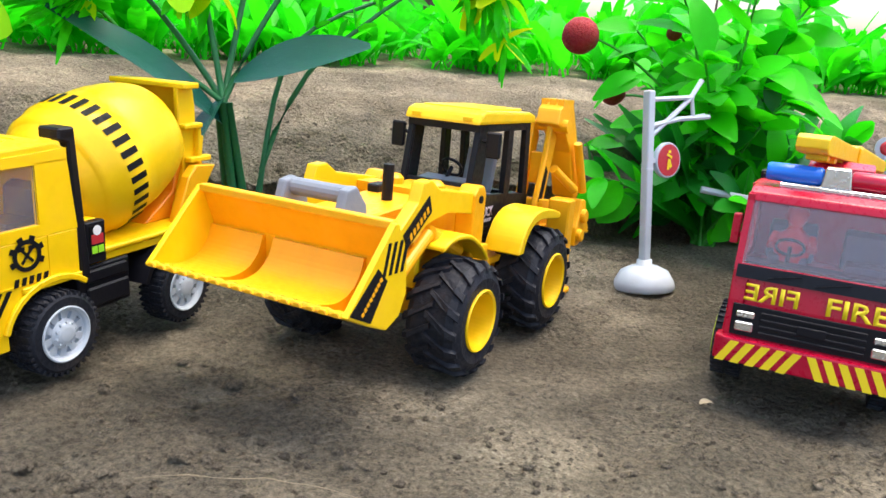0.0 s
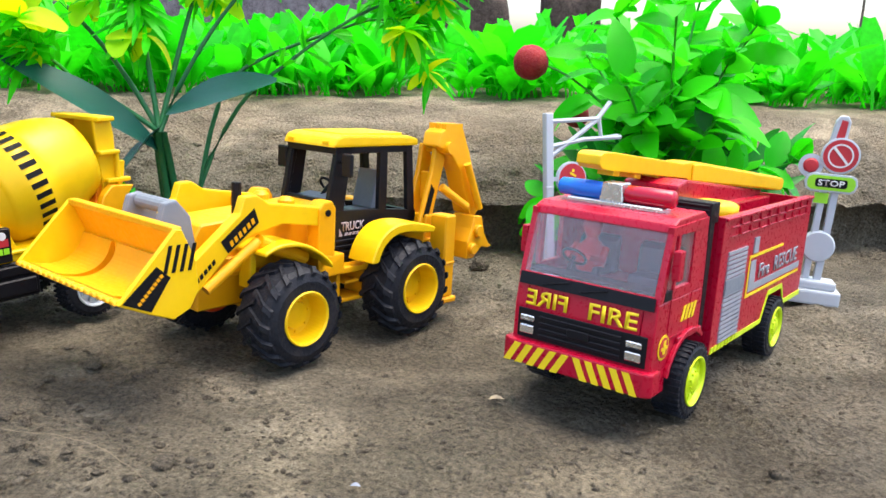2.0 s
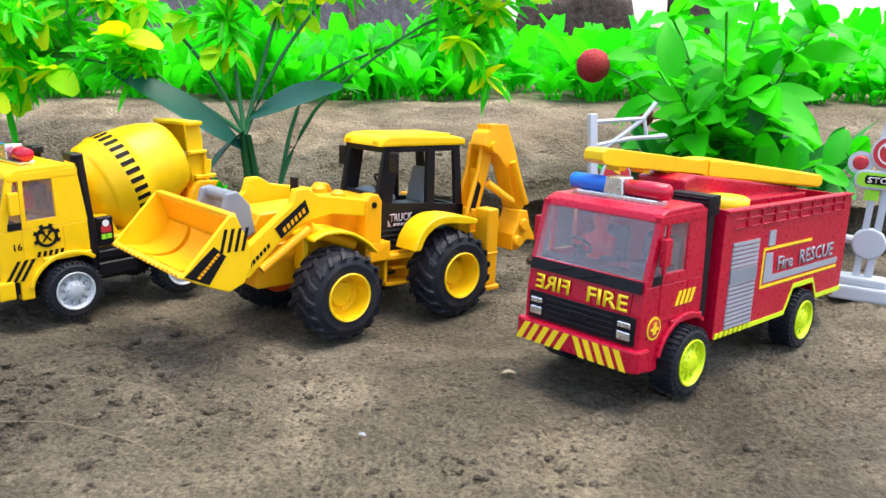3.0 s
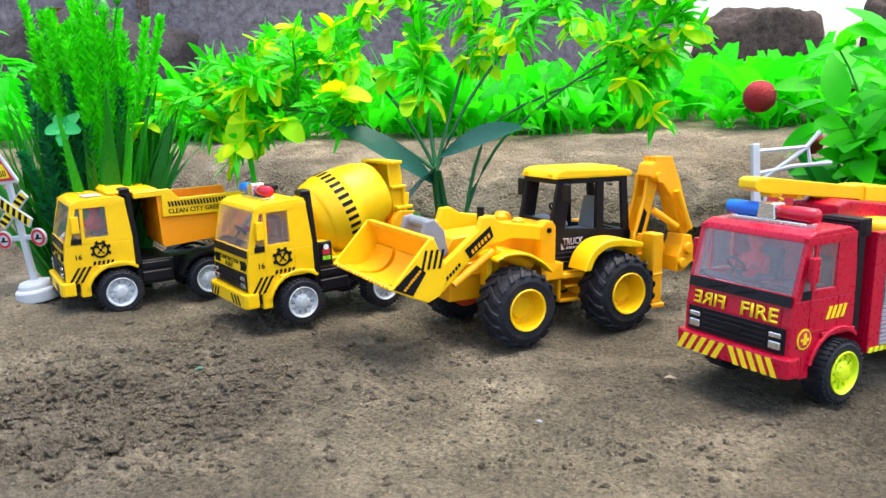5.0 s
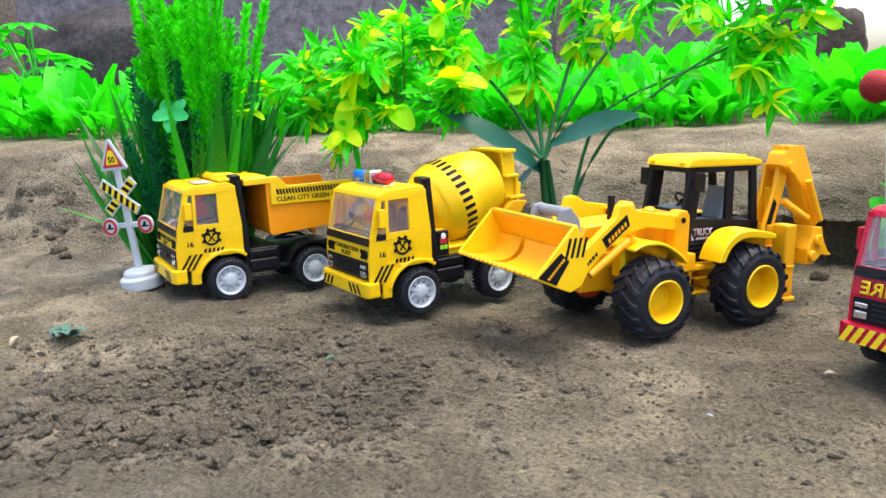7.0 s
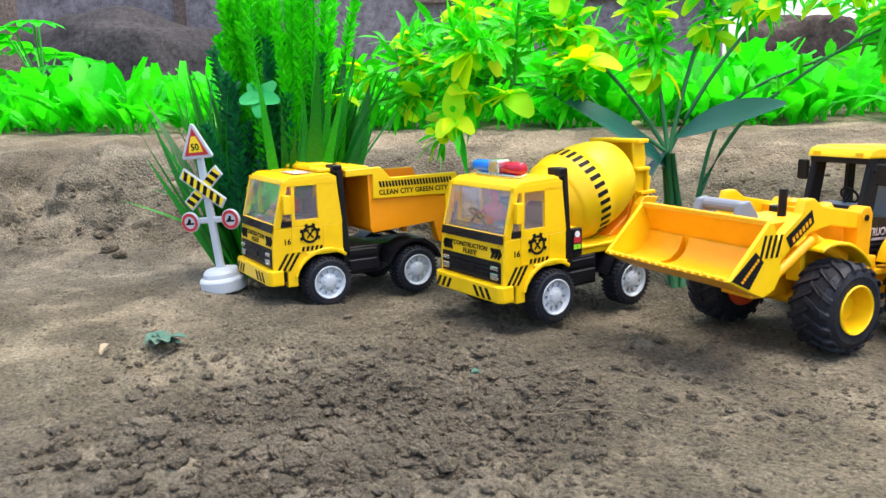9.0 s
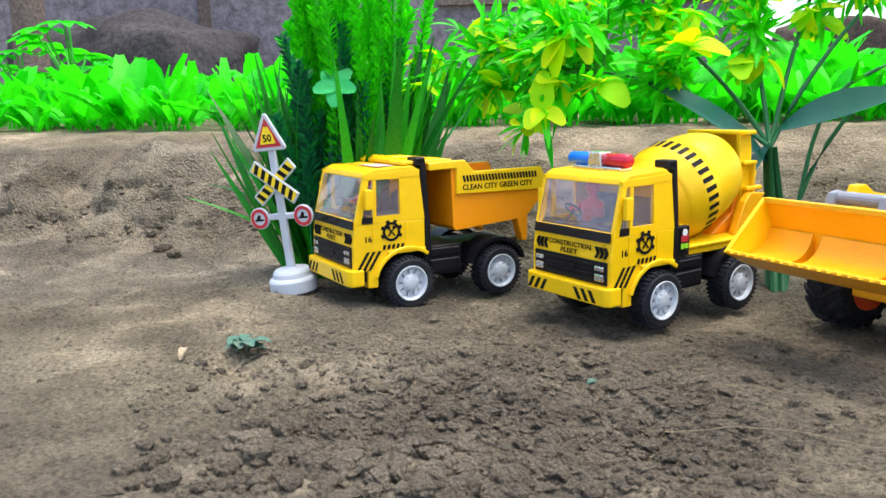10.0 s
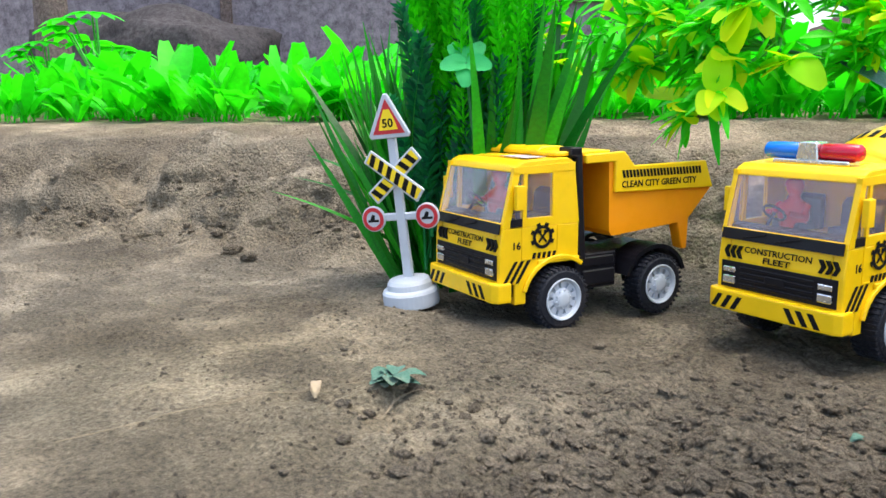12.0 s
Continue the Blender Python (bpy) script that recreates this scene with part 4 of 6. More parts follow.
        for p in ([(-0.0755, 0.0480), (-0.1880, 0.0480), (-0.1880, 0.0497), (-0.0755, 0.0497)], [(-0.0755, 0.0497), (-0.0772, 0.0497), (-0.0772, 0.0725), (-0.0755, 0.0725)], [(-0.0772, 0.0708), (-0.1420, 0.0708), (-0.1420, 0.0725), (-0.0772, 0.0725)]):
            prism(bm, p, y0, y1)
        part("panel_outline", bm, YPRINT, side)
        bm = bm_new()
        prism(bm, [(-0.0790, 0.0510), (-0.1880, 0.0510), (-0.1880, 0.0550), (-0.0900, 0.0550), (-0.0880, 0.0690), (-0.0790, 0.0690)], y0, y1)
        part("panel_stripe", bm, SILVER, side)
    words("side_lettering", "Fire", on_left(-0.1060, 0.0412, 0.0612), 0.0090, 0.0210, SILVER, v)
    words("side_lettering", "RESCUE", on_left(-0.1520, 0.0412, 0.0618), 0.0095, 0.0520, SILVER, v)
    bm = bm_new()
    box(bm, xf - 0.003, xf, -0.0370, 0.0370, 0.0260, top)
    box(bm, xr, xr + 0.003, -0.0370, 0.0370, 0.0260, top - 0.002)
    box(bm, xr + 0.003, xf - 0.003, -0.0370, 0.0370, 0.0640, 0.0670)
    part("body_floor", bm, RED, v)
    for s in (-1, 1):
        bm = bm_new()
        prism(bm, [(-0.0150, 0.0400), (-0.0200, 0.0400), (-0.0190, 0.1060), (-0.0120, 0.1060)], s * 0.0318, s * 0.0375)
        box(bm, -0.0240, -0.0120, s * 0.0130 if s > 0 else -0.0375, 0.0375 if s > 0 else -0.0130, 0.0960, 0.1065)
        for k in range(4):
            box(bm, -0.0120, -0.0112, s * 0.0150 if s > 0 else -0.0365, 0.0365 if s > 0 else -0.0150, 0.0975 + k * 0.0022, 0.0988 + k * 0.0022)
        part("air_intake", bm, BLACK, v, bevel=0.0006)
    # turntable, ladder mount and ladder
    bm = bm_new()
    box(bm, -0.1750, -0.0350, -0.0260, 0.0200, 0.0670, 0.0980)
    prism(bm, [(-0.1650, 0.0960), (-0.0260, 0.0960), (-0.0260, 0.1115), (-0.0380, 0.1140), (-0.1780, 0.1000)], -0.0170, 0.0140)
    part("ladder_mount", bm, RED, v, bevel=0.0015, seg=2)
    bm = bm_new()
    lathe(bm, [(0.0125, -0.026), (0.0150, 0), (0.0150, 0.0035), (0.0125, 0.0050), (0, 0.0055)], (-0.0560, 0.0215, 0.0975), (0, 0, 1), 28)
    part("hose_reel", bm, YELLOW, v, smooth=True)
    A, B = Vector((0.0210, -0.0150, 0.1240)), Vector((-0.1920, 0.0160, 0.1045))
    d = (B - A).normalized()
    side = d.cross(Vector((0, 0, 1))).normalized()
    up = side.cross(d)
    L = (B - A).length
    fr = Matrix((( d.x, side.x, up.x, A.x), (d.y, side.y, up.y, A.y), (d.z, side.z, up.z, A.z), (0, 0, 0, 1)))
    bm = bm_new()
    prism(bm, [(0.000, -0.0022), (0.003, -0.0042), (0.012, -0.0046), (0.085, -0.0040), (0.090, -0.0054), (L - 0.012, -0.0048), (L - 0.003, -0.0042), (L, -0.0025), (L, 0.0022), (L - 0.003, 0.0038), (L - 0.012, 0.0044), (0.098, 0.0062), (0.088, 0.0056), (0.080, 0.0042), (0.012, 0.0048), (0.003, 0.0042), (0.000, 0.0022)], -0.0072, 0.0072)
    for s in (-1, 1):
        y0, y1 = (0.0070, 0.0084) if s > 0 else (-0.0084, -0.0070)
        prism(bm, [(0.090, -0.0048), (L - 0.010, -0.0040), (L - 0.006, 0.0), (L - 0.010, 0.0036), (0.098, 0.0052), (0.089, 0.0044)], y0, y1)
    for k in (0.016, 0.036, 0.058):
        box(bm, k, k + 0.006, -0.0050, 0.0050, -0.0070, -0.0038)
    bm.transform(fr)
    part("ladder", bm, YELLOW, v, "yellow extending ladder boom", bevel=0.0012, seg=2)
    for s in (-1, 1):
        put_wheel(LIME_WHEEL, v, 0.0, s * 0.0365, 0.0195, s > 0, "lime ten-hole wheel rim", 20)
        put_wheel(LIME_WHEEL, v, -0.1380, s * 0.0365, 0.0195, s > 0, "lime ten-hole wheel rim", 5)
    return v


def swung(bm):
    """The digging end hangs outward and back."""
    for vv in bm.verts:
        f = min(1.0, max(0.0, (0.130 - vv.co.z) / 0.085))
        vv.co.y += 0.006 * f
        vv.co.x -= 0.002 * f
    return bm


def backhoe_loader(m):
    v = thing("backhoe_loader", m, "yellow toy backhoe loader with raised bucket on soil", "toy loader", "toy vehicles in a row")
    # engine body and chassis
    bm = bm_new()
    prism(bm, [(0.0430, 0.0480), (0.0440, 0.0720), (0.0400, 0.0790), (-0.0420, 0.0840), (-0.0480, 0.0840), (-0.0480, 0.0480)], -0.0170, 0.0170)
    box(bm, -0.0060, 0.0400, -0.0190, 0.0190, 0.0500, 0.0600)
    part("engine_cover", bm, AMBER, v, bevel=0.001)
    bm = bm_new()
    box(bm, -0.1250, 0.0400, -0.0130, 0.0130, 0.0300, 0.0500)
    cyl(bm, (0, -0.044, 0.029), (0, 0.044, 0.029), 0.006)
    cyl(bm, (-0.0945, -0.044, 0.0305), (-0.0945, 0.044, 0.0305), 0.006)
    part("chassis", bm, AMBER, v, bevel=0.001)
    bm = bm_new()
    cyl(bm, (0.008, 0.004, 0.080), (0.008, 0.004, 0.0985), 0.0028)
    part("exhaust_pipe", bm, BLACK, v)
    bm = bm_new()
    prism(bm, [(-0.012, 0.080), (-0.012, 0.0860), (-0.002, 0.0855), (-0.002, 0.080)], -0.0150, -0.0080)
    part("hood_box", bm, BLACK, v, bevel=0.0006)
    # front mudguards
    for s in (-1, 1):
        bm = bm_new()
        hood = eased([(0.0180, 0.0655), (0.0080, 0.0690), (-0.0080, 0.0680), (-0.0220, 0.0610), (-0.0310, 0.0530)], 3)
        prism(bm, hood + [(x, z - 0.0024) for x, z in hood[::-1]], s * 0.0170, s * 0.0440)
        box(bm, 0.0120, 0.0160, s * 0.0170 if s > 0 else -0.0280, 0.0280 if s > 0 else -0.0170, 0.0420, 0.0640)
        part("front_mudguard", bm, YELLOW, v, bevel=0.0006)
        # arm mast
        bm = bm_new()
        prism(bm, [(-0.0270, 0.0430), (-0.0400, 0.0430), (-0.0400, 0.0840), (-0.0370, 0.0885), (-0.0310, 0.0885), (-0.0270, 0.0840)], s * 0.0240, s * 0.0350)
        box(bm, -0.0480, -0.0270, s * 0.0170 if s > 0 else -0.0350, 0.0350 if s > 0 else -0.0170, 0.0430, 0.0560)
        mast = part("arm_mast", bm, AMBER, v, bevel=0.0012, seg=2)
        bm = bm_new()
        cyl(bm, (-0.0335, s * 0.0345, 0.0815), (-0.0335, s * 0.0356, 0.0815), 0.0020)
        part("pivot_pin", bm, INK, mast)
        # loader arm
        bm = bm_new()
        prism(bm, [(-0.0300, 0.0850), (0.0080, 0.0905), (0.0160, 0.0955), (0.0240, 0.0950), (0.0270, 0.0860), (0.0640, 0.0570), (0.0630, 0.0440), (0.0560, 0.0440), (0.0330, 0.0660), (0.0180, 0.0745), (-0.0020, 0.0780), (-0.0300, 0.0740)], s * 0.0270, s * 0.0335)
        arm = part("loader_arm", bm, YELLOW, v, bevel=0.0009, seg=2)
        bm = bm_new()
        cyl(bm, (0.0150, s * 0.0330, 0.0700), (0.0480, s * 0.0330, 0.0480), 0.0030)
        cyl(bm, (-0.0200, s * 0.0300, 0.0560), (0.0150, s * 0.0330, 0.0700), 0.0042)
        part("arm_ram", bm, AMBER, arm)
        bm = bm_new()
        prism(bm, [(0.0180, 0.0885), (0.0390, 0.0725), (0.0345, 0.0660), (0.0150, 0.0805)], s * 0.0335, s * 0.0339)
        dec = part("arm_decal", bm, INK, arm, "black decal with unreadable brown lettering")
        bm = bm_new()
        for k in range(6):
            t = 0.12 + 0.13 * k
            x, z = 0.0165 + 0.0205 * t, 0.0845 - 0.0160 * t
            prism(bm, [(x, z + 0.001), (x + 0.0016, z - 0.0002), (x + 0.0003, z - 0.0030), (x - 0.0013, z - 0.0018)], s * 0.0339, s * 0.0341)
        part("decal_bar", bm, AMBER, dec)
        bm = bm_new()
        for k in range(7):
            x, z = 0.0430 + k * 0.0024, 0.0640 - k * 0.0021
            prism(bm, [(x, z), (x + 0.0016, z - 0.0014), (x + 0.0008, z - 0.0036), (x - 0.0008, z - 0.0022)], s * 0.0335, s * 0.0339)
        part("arm_lettering", bm, INK, arm)
    bm = bm_new()
    box(bm, -0.0240, -0.0100, -0.0270, 0.0270, 0.0800, 0.0850)
    lathe(bm, [(0, 0), (0.005, 0), (0.005, 0.004), (0.003, 0.006), (0, 0.0065)], (-0.018, 0.016, 0.084), (0, 0, 1), 14)
    lathe(bm, [(0, 0), (0.005, 0), (0.005, 0.004), (0.003, 0.006), (0, 0.0065)], (-0.020, -0.010, 0.084), (0, 0, 1), 14)
    part("arm_crossbar", bm, AMBER, v)
    # grey tilt linkage behind the bucket
    bm = bm_new()
    cyl(bm, (0.0560, -0.0180, 0.0895), (0.0560, 0.0180, 0.0895), 0.0040)
    for s in (-1, 1):
        prism(bm, [(0.0620, 0.0925), (0.0550, 0.0940), (0.0470, 0.0850), (0.0440, 0.0680), (0.0520, 0.0640), (0.0660, 0.0790)], s * 0.0140, s * 0.0190)
    part("tilt_linkage", bm, GREY, v, bevel=0.0012, seg=2)
    # bucket
    sect = [(0.1060, 0.0545), (0.0900, 0.0475), (0.0780, 0.0430), (0.0690, 0.0470), (0.0645, 0.0560), (0.0660, 0.0700), (0.0735, 0.0860)]
    inner = [(0.1045, 0.0565), (0.0895, 0.0500), (0.0790, 0.0462), (0.0715, 0.0495), (0.0680, 0.0570), (0.0690, 0.0690), (0.0760, 0.0845)]
    bm = bm_new()
    for i in range(6):
        prism(bm, [sect[i], sect[i + 1], inner[i + 1], inner[i]], -0.0510, 0.0510)
    box(bm, 0.0725, 0.0775, -0.0510, 0.0510, 0.0835, 0.0870)
    bucket = part("bucket", bm, AMBER, v, "wide yellow loader bucket, empty and scuffed", bevel=0.0005)
    for s in (-1, 1):
        bm = bm_new()
        prism(bm, sect + [(0.0770, 0.0865)], s * 0.0500, s * 0.0528)
        part("bucket_side", bm, YELLOW, bucket, bevel=0.0006)
    swell = eased([(0.0990, 0.0545), (0.0890, 0.0528), (0.0800, 0.0545), (0.0735, 0.0600), (0.0705, 0.0680)], 4)
    for ya, yb in ((-0.0500, -0.0190), (-0.0130, 0.0350)):
        bm = prism(bm_new(), swell + [(0.0688, 0.0680), (0.0676, 0.0570), (0.0712, 0.0492), (0.0790, 0.0458), (0.0895, 0.0496)], ya, yb)
        part("bucket_floor", bm, AMBER, bucket)
    for k in range(17):
        bm = bm_new()
        y = -0.0480 + k * 0.0060
        prism(bm, [(y - 0.0026, 0.0542), (y + 0.0026, 0.0542), (y + 0.0014, 0.0563), (y - 0.0014, 0.0563)], 0.1025, 0.1066, "x")
        part("bucket_tooth", bm, AMBER, bucket, bevel=0.0004)
    bm = bm_new()
    prism(bm, [(0.1040, 0.0550), (0.0900, 0.0490), (0.0800, 0.0640), (0.0870, 0.0700)], 0.0528, 0.0531)
    dec = part("bucket_decal", bm, INK, bucket, "black decal with small pale lettering")
    bm = bm_new()
    for k in range(8):
        t = (k + 0.5) / 8
        x, z = 0.0965 - 0.0125 * t, 0.0532 + 0.0130 * t
        prism(bm, [(x + 0.0012, z), (x - 0.0002, z + 0.0010), (x - 0.0012, z - 0.0004), (x + 0.0002, z - 0.0012)], 0.0531, 0.0533)
    part("decal_bar", bm, AMBER, dec)
    marks("bucket_stripe", slashes(0.0690, 0.0860, 0.0660, 0.0790, 4, -0.003, 0.45), "y", 0.0528, INK, bucket)
    bm = bm_new()
    cyl(bm, (0, -0.0310, 0.029), (0, -0.0270, 0.029), 0.0165, 0.0150, n=28)
    part("hub_disc", bm, REDORANGE, v, "red-orange inner wheel disc")
    # cab
    hw = 0.0225
    bm = bm_new()
    prism(bm, [(-0.0465, 0.0840), (-0.0490, 0.0840), (-0.0560, 0.1180), (-0.0525, 0.1180)], -hw, -hw + 0.004)
    for s in (-1, 1):
        y0, y1 = s * (hw - 0.0035), s * hw
        prism(bm, [(-0.0440, 0.0790), (-0.0500, 0.0790), (-0.0560, 0.1180), (-0.0515, 0.1180)], y0, y1)
        prism(bm, [(-0.0580, 0.0790), (-0.0500, 0.0790), (-0.0560, 0.1180), (-0.0640, 0.1180)], y0, y1)
        prism(bm, [(-0.0890, 0.0760), (-0.0965, 0.0760), (-0.0955, 0.1180), (-0.0885, 0.1180)], y0, y1)
        prism(bm, [(-0.1180, 0.0640), (-0.1250, 0.0640), (-0.1190, 0.1180), (-0.1130, 0.1180)], y0, y1)
        prism(bm, [(-0.0520, 0.1140), (-0.1190, 0.1140), (-0.1190, 0.1180), (-0.0520, 0.1180)], y0, y1)
        prism(bm, [(-0.0470, 0.0460), (-0.0740, 0.0460), (-0.0780, 0.0560), (-0.0890, 0.0680), (-0.1250, 0.0640), (-0.1250, 0.0740), (-0.0965, 0.0770), (-0.0440, 0.0800)], y0, y1)
        for k in range(4):
            box(bm, -0.0720, -0.0490, s * hw if s > 0 else -hw - 0.0006, hw + 0.0006 if s > 0 else -hw, 0.0480 + k * 0.0036, 0.0500 + k * 0.0036)
    box(bm, -0.0530, -0.0500, -hw, hw, 0.1140, 0.1180)
    box(bm, -0.1190, -0.1160, -hw, hw, 0.1140, 0.1180)
    prism(bm, [(-0.0450, 0.0790), (-0.0500, 0.0790), (-0.0500, 0.0860), (-0.0465, 0.0860)], -hw, hw)
    box(bm, -0.1240, -0.1200, -hw, hw, 0.0640, 0.0740)
    cab = part("cab_frame", bm, BLACK, v, "black open cab frame", bevel=0.0005)
    bm = bm_new()
    box(bm, -0.1200, -0.0480, -hw + 0.0036, hw - 0.0036, 0.0480, 0.0560)
    part("cab_floor", bm, BLACK, cab)
    words("door_lettering", "TRUCK", on_left(-0.0660, hw + 0.0003, 0.0690), 0.0058, 0.0200, PPRINT, cab, label="pale printed word on the door")
    bm = bm_new()
    flat_left(bm, slashes(-0.0740, -0.0580, 0.0632, 0.0650, 5, -0.001, 0.7) + [[(-0.0545, 0.0630), (-0.0575, 0.0630), (-0.0545, 0.0680)]], hw)
    part("door_mark", bm, PPRINT, cab)
    for s in (-1, 1):
        bm = bm_new()
        ym = s * (hw + 0.0075)
        box(bm, -0.0545, -0.0515, ym - 0.0042, ym + 0.0042, 0.1010, 0.1150)
        box(bm, -0.0542, -0.0525, min(s * hw, ym), max(s * hw, ym), 0.1085, 0.1105)
        part("wing_mirror", bm, BLACK, cab, bevel=0.0008)
    bm = bm_new()
    prism(bm, [(-0.0470, 0.1180), (-0.0500, 0.1235), (-0.0560, 0.1255), (-0.1150, 0.1245), (-0.1235, 0.1225), (-0.1240, 0.1180)], -0.0235, 0.0235)
    roof = part("cab_roof", bm, YELLOW, v, bevel=0.0016, seg=2)
    bm = bm_new()
    box(bm, -0.1130, -0.0580, -0.0180, 0.0180, 0.1245, 0.1262)
    box(bm, -0.0478, -0.0470, -0.0190, -0.0130, 0.1195, 0.1220)
    box(bm, -0.0478, -0.0470, 0.0130, 0.0190, 0.1195, 0.1220)
    part("roof_panel", bm, YELLOW, roof, bevel=0.0006)
    # inside the cab
    bm = bm_new()
    box(bm, -0.0640, -0.0500, -0.0150, 0.0120, 0.0560, 0.0800)
    prism(bm, [(-0.0480, 0.0800), (-0.0680, 0.0800), (-0.0640, 0.0870), (-0.0500, 0.0850)], -0.0160, 0.0150)
    part("console", bm, GREY, cab, bevel=0.001)
    bm = bm_new()
    pts = [(-0.0660 + 0.0062 * math.cos(a) * 0.6, 0.0062 * math.sin(a) - 0.001, 0.0915 + 0.0062 * math.cos(a) * 0.8) for a in [6.28318 * i / 16 for i in range(17)]]
    tube(bm, pts, 0.0009, n=6)
    cyl(bm, (-0.0600, -0.001, 0.085), (-0.0660, -0.001, 0.0915), 0.0012)
    part("steering_wheel", bm, BLACK, cab)
    bm = bm_new()
    box(bm, -0.1000, -0.0820, -0.0110, 0.0110, 0.0560, 0.0750)
    prism(bm, [(-0.0950, 0.0750), (-0.1010, 0.0750), (-0.1060, 0.1000), (-0.1010, 0.1010)], -0.0095, 0.0095)
    part("seat", bm, GREY, cab, bevel=0.0016, seg=2)
    # steps and rear fenders
    for s in (-1, 1):
        bm = bm_new()
        def b2(x0, x1, ya, yb, z0, z1):
            box(bm, x0, x1, ya if s > 0 else -yb, yb if s > 0 else -ya, z0, z1)
        b2(-0.0750, -0.0400, 0.0130, 0.0330, 0.0420, 0.0460)
        b2(-0.0720, -0.0480, 0.0130, 0.0310, 0.0230, 0.0255)
        b2(-0.0720, -0.0690, 0.0130, 0.0300, 0.0255, 0.0420)
        b2(-0.0500, -0.0470, 0.0130, 0.0300, 0.0255, 0.0420)
        b2(-0.0660, -0.0540, 0.0130, 0.0300, 0.0340, 0.0360)
        part("step", bm, AMBER, v, bevel=0.0006)
        bm = bm_new()
        arc = [(-0.0570, 0.0500), (-0.0605, 0.0590), (-0.0665, 0.0665), (-0.0760, 0.0715), (-0.0900, 0.0725), (-0.1040, 0.0705), (-0.1150, 0.0675)]
        inn = [(-0.0630, 0.0500), (-0.0665, 0.0575), (-0.0715, 0.0625), (-0.0790, 0.0660), (-0.0900, 0.0665), (-0.1020, 0.0650), (-0.1140, 0.0640)]
        prism(bm, eased(arc) + eased(inn)[::-1], s * 0.0280, s * 0.0500)
        part("rear_mudguard", bm, YELLOW, v, bevel=0.0008)
        bm = bm_new()
        b2(-0.1340, -0.1230, 0.0380, 0.0520, 0.0180, 0.0740)
        b2(-0.1345, -0.1225, 0.0375, 0.0525, 0.0400, 0.0430)
        b2(-0.1360, -0.1210, 0.0360, 0.0540, 0.0140, 0.0180)
        b2(-0.1330, -0.1240, 0.0, 0.0380, 0.0440, 0.0560)
        part("stabiliser", bm, AMBER, v, bevel=0.001)
    # backhoe: swung to its left
    bm = bm_new()
    prism(bm, [(-0.1230, 0.0480), (-0.1400, 0.0480), (-0.1400, 0.0700), (-0.1250, 0.0720)], 0.0020, 0.0330)
    prism(bm, [(-0.1200, 0.0640), (-0.1320, 0.0620), (-0.1450, 0.1090), (-0.1400, 0.1180), (-0.1340, 0.1190), (-0.1310, 0.1000)], 0.0150, 0.0185)
    prism(bm, [(-0.1200, 0.0640), (-0.1320, 0.0620), (-0.1450, 0.1090), (-0.1400, 0.1180), (-0.1340, 0.1190), (-0.1310, 0.1000)], 0.0270, 0.0305)
    box(bm, -0.1360, -0.1330, 0.0185, 0.0270, 0.0800, 0.1000)
    boom = part("boom", bm, AMBER, v, bevel=0.0008)
    bm = bm_new()
    prism(bm, [(-0.1240, 0.0700), (-0.1290, 0.0690), (-0.1345, 0.0880), (-0.1310, 0.0920)], 0.0306, 0.0309)
    part("boom_decal", bm, INK, boom)
    bm = bm_new()
    prism(bm, [(-0.1300, 0.1180), (-0.1330, 0.1270), (-0.1430, 0.1320), (-0.1570, 0.1300), (-0.1640, 0.1130), (-0.1760, 0.0740), (-0.1690, 0.0680), (-0.1630, 0.0700), (-0.1540, 0.1000), (-0.1440, 0.1120)], 0.0200, 0.0350)
    stick = part("dipper_stick", swung(bm), AMBER, v, bevel=0.0012, seg=2)
    bm = bm_new()
    for k in range(3):
        box(bm, -0.1560, -0.1380, 0.0200 + k * 0.0055, 0.0240 + k * 0.0055, 0.1290, 0.1330)
    cyl(bm, (-0.1400, 0.0170, 0.1170), (-0.1400, 0.0385, 0.1170), 0.0042)
    cyl(bm, (-0.1560, 0.0390, 0.1060), (-0.1690, 0.0390, 0.0740), 0.0028)
    cyl(bm, (-0.1380, 0.0300, 0.0900), (-0.1560, 0.0380, 0.0760), 0.0030)
    part("hydraulic_ram", swung(bm), AMBER, stick)
    bm = bm_new()
    prism(bm, [(-0.1600, 0.0700), (-0.1690, 0.0690), (-0.1715, 0.0570), (-0.1760, 0.0500), (-0.1750, 0.0455), (-0.1680, 0.0470), (-0.1590, 0.0400), (-0.1510, 0.0400), (-0.1520, 0.0520), (-0.1570, 0.0610)], 0.0230, 0.0420)
    for k in range(3):
        prism(bm, [(-0.1750, 0.0500), (-0.1750, 0.0450), (-0.1820, 0.0460)], 0.0235 + k * 0.0068, 0.0275 + k * 0.0068)
    cyl(bm, (-0.1630, 0.0200, 0.0590), (-0.1630, 0.0450, 0.0590), 0.0046)
    cyl(bm, (-0.1560, 0.0200, 0.0470), (-0.1560, 0.0450, 0.0470), 0.0042)
    cyl(bm, (-0.1500, 0.0240, 0.0640), (-0.1560, 0.0240, 0.0470), 0.0030)
    part("digging_bucket", swung(bm), AMBER, v, bevel=0.0008)
    for s in (-1, 1):
        put_wheel(WHEEL_F, v, 0.0, s * 0.0430, 0.0290, s > 0, "yellow deep-dished wheel rim", 8)
        put_wheel(WHEEL_R, v, -0.0945, s * 0.0430, 0.0305, s > 0, "yellow deep-dished wheel rim", 3)
    return v


# ---- the row of toys ----
dump_truck(pose(-0.3645, 0.2981, 0.0049, 0, -0.2, -115.2))
mixer_truck(pose(-0.1965, 0.3412, 0.0034, 0, 0.6, -112.7))
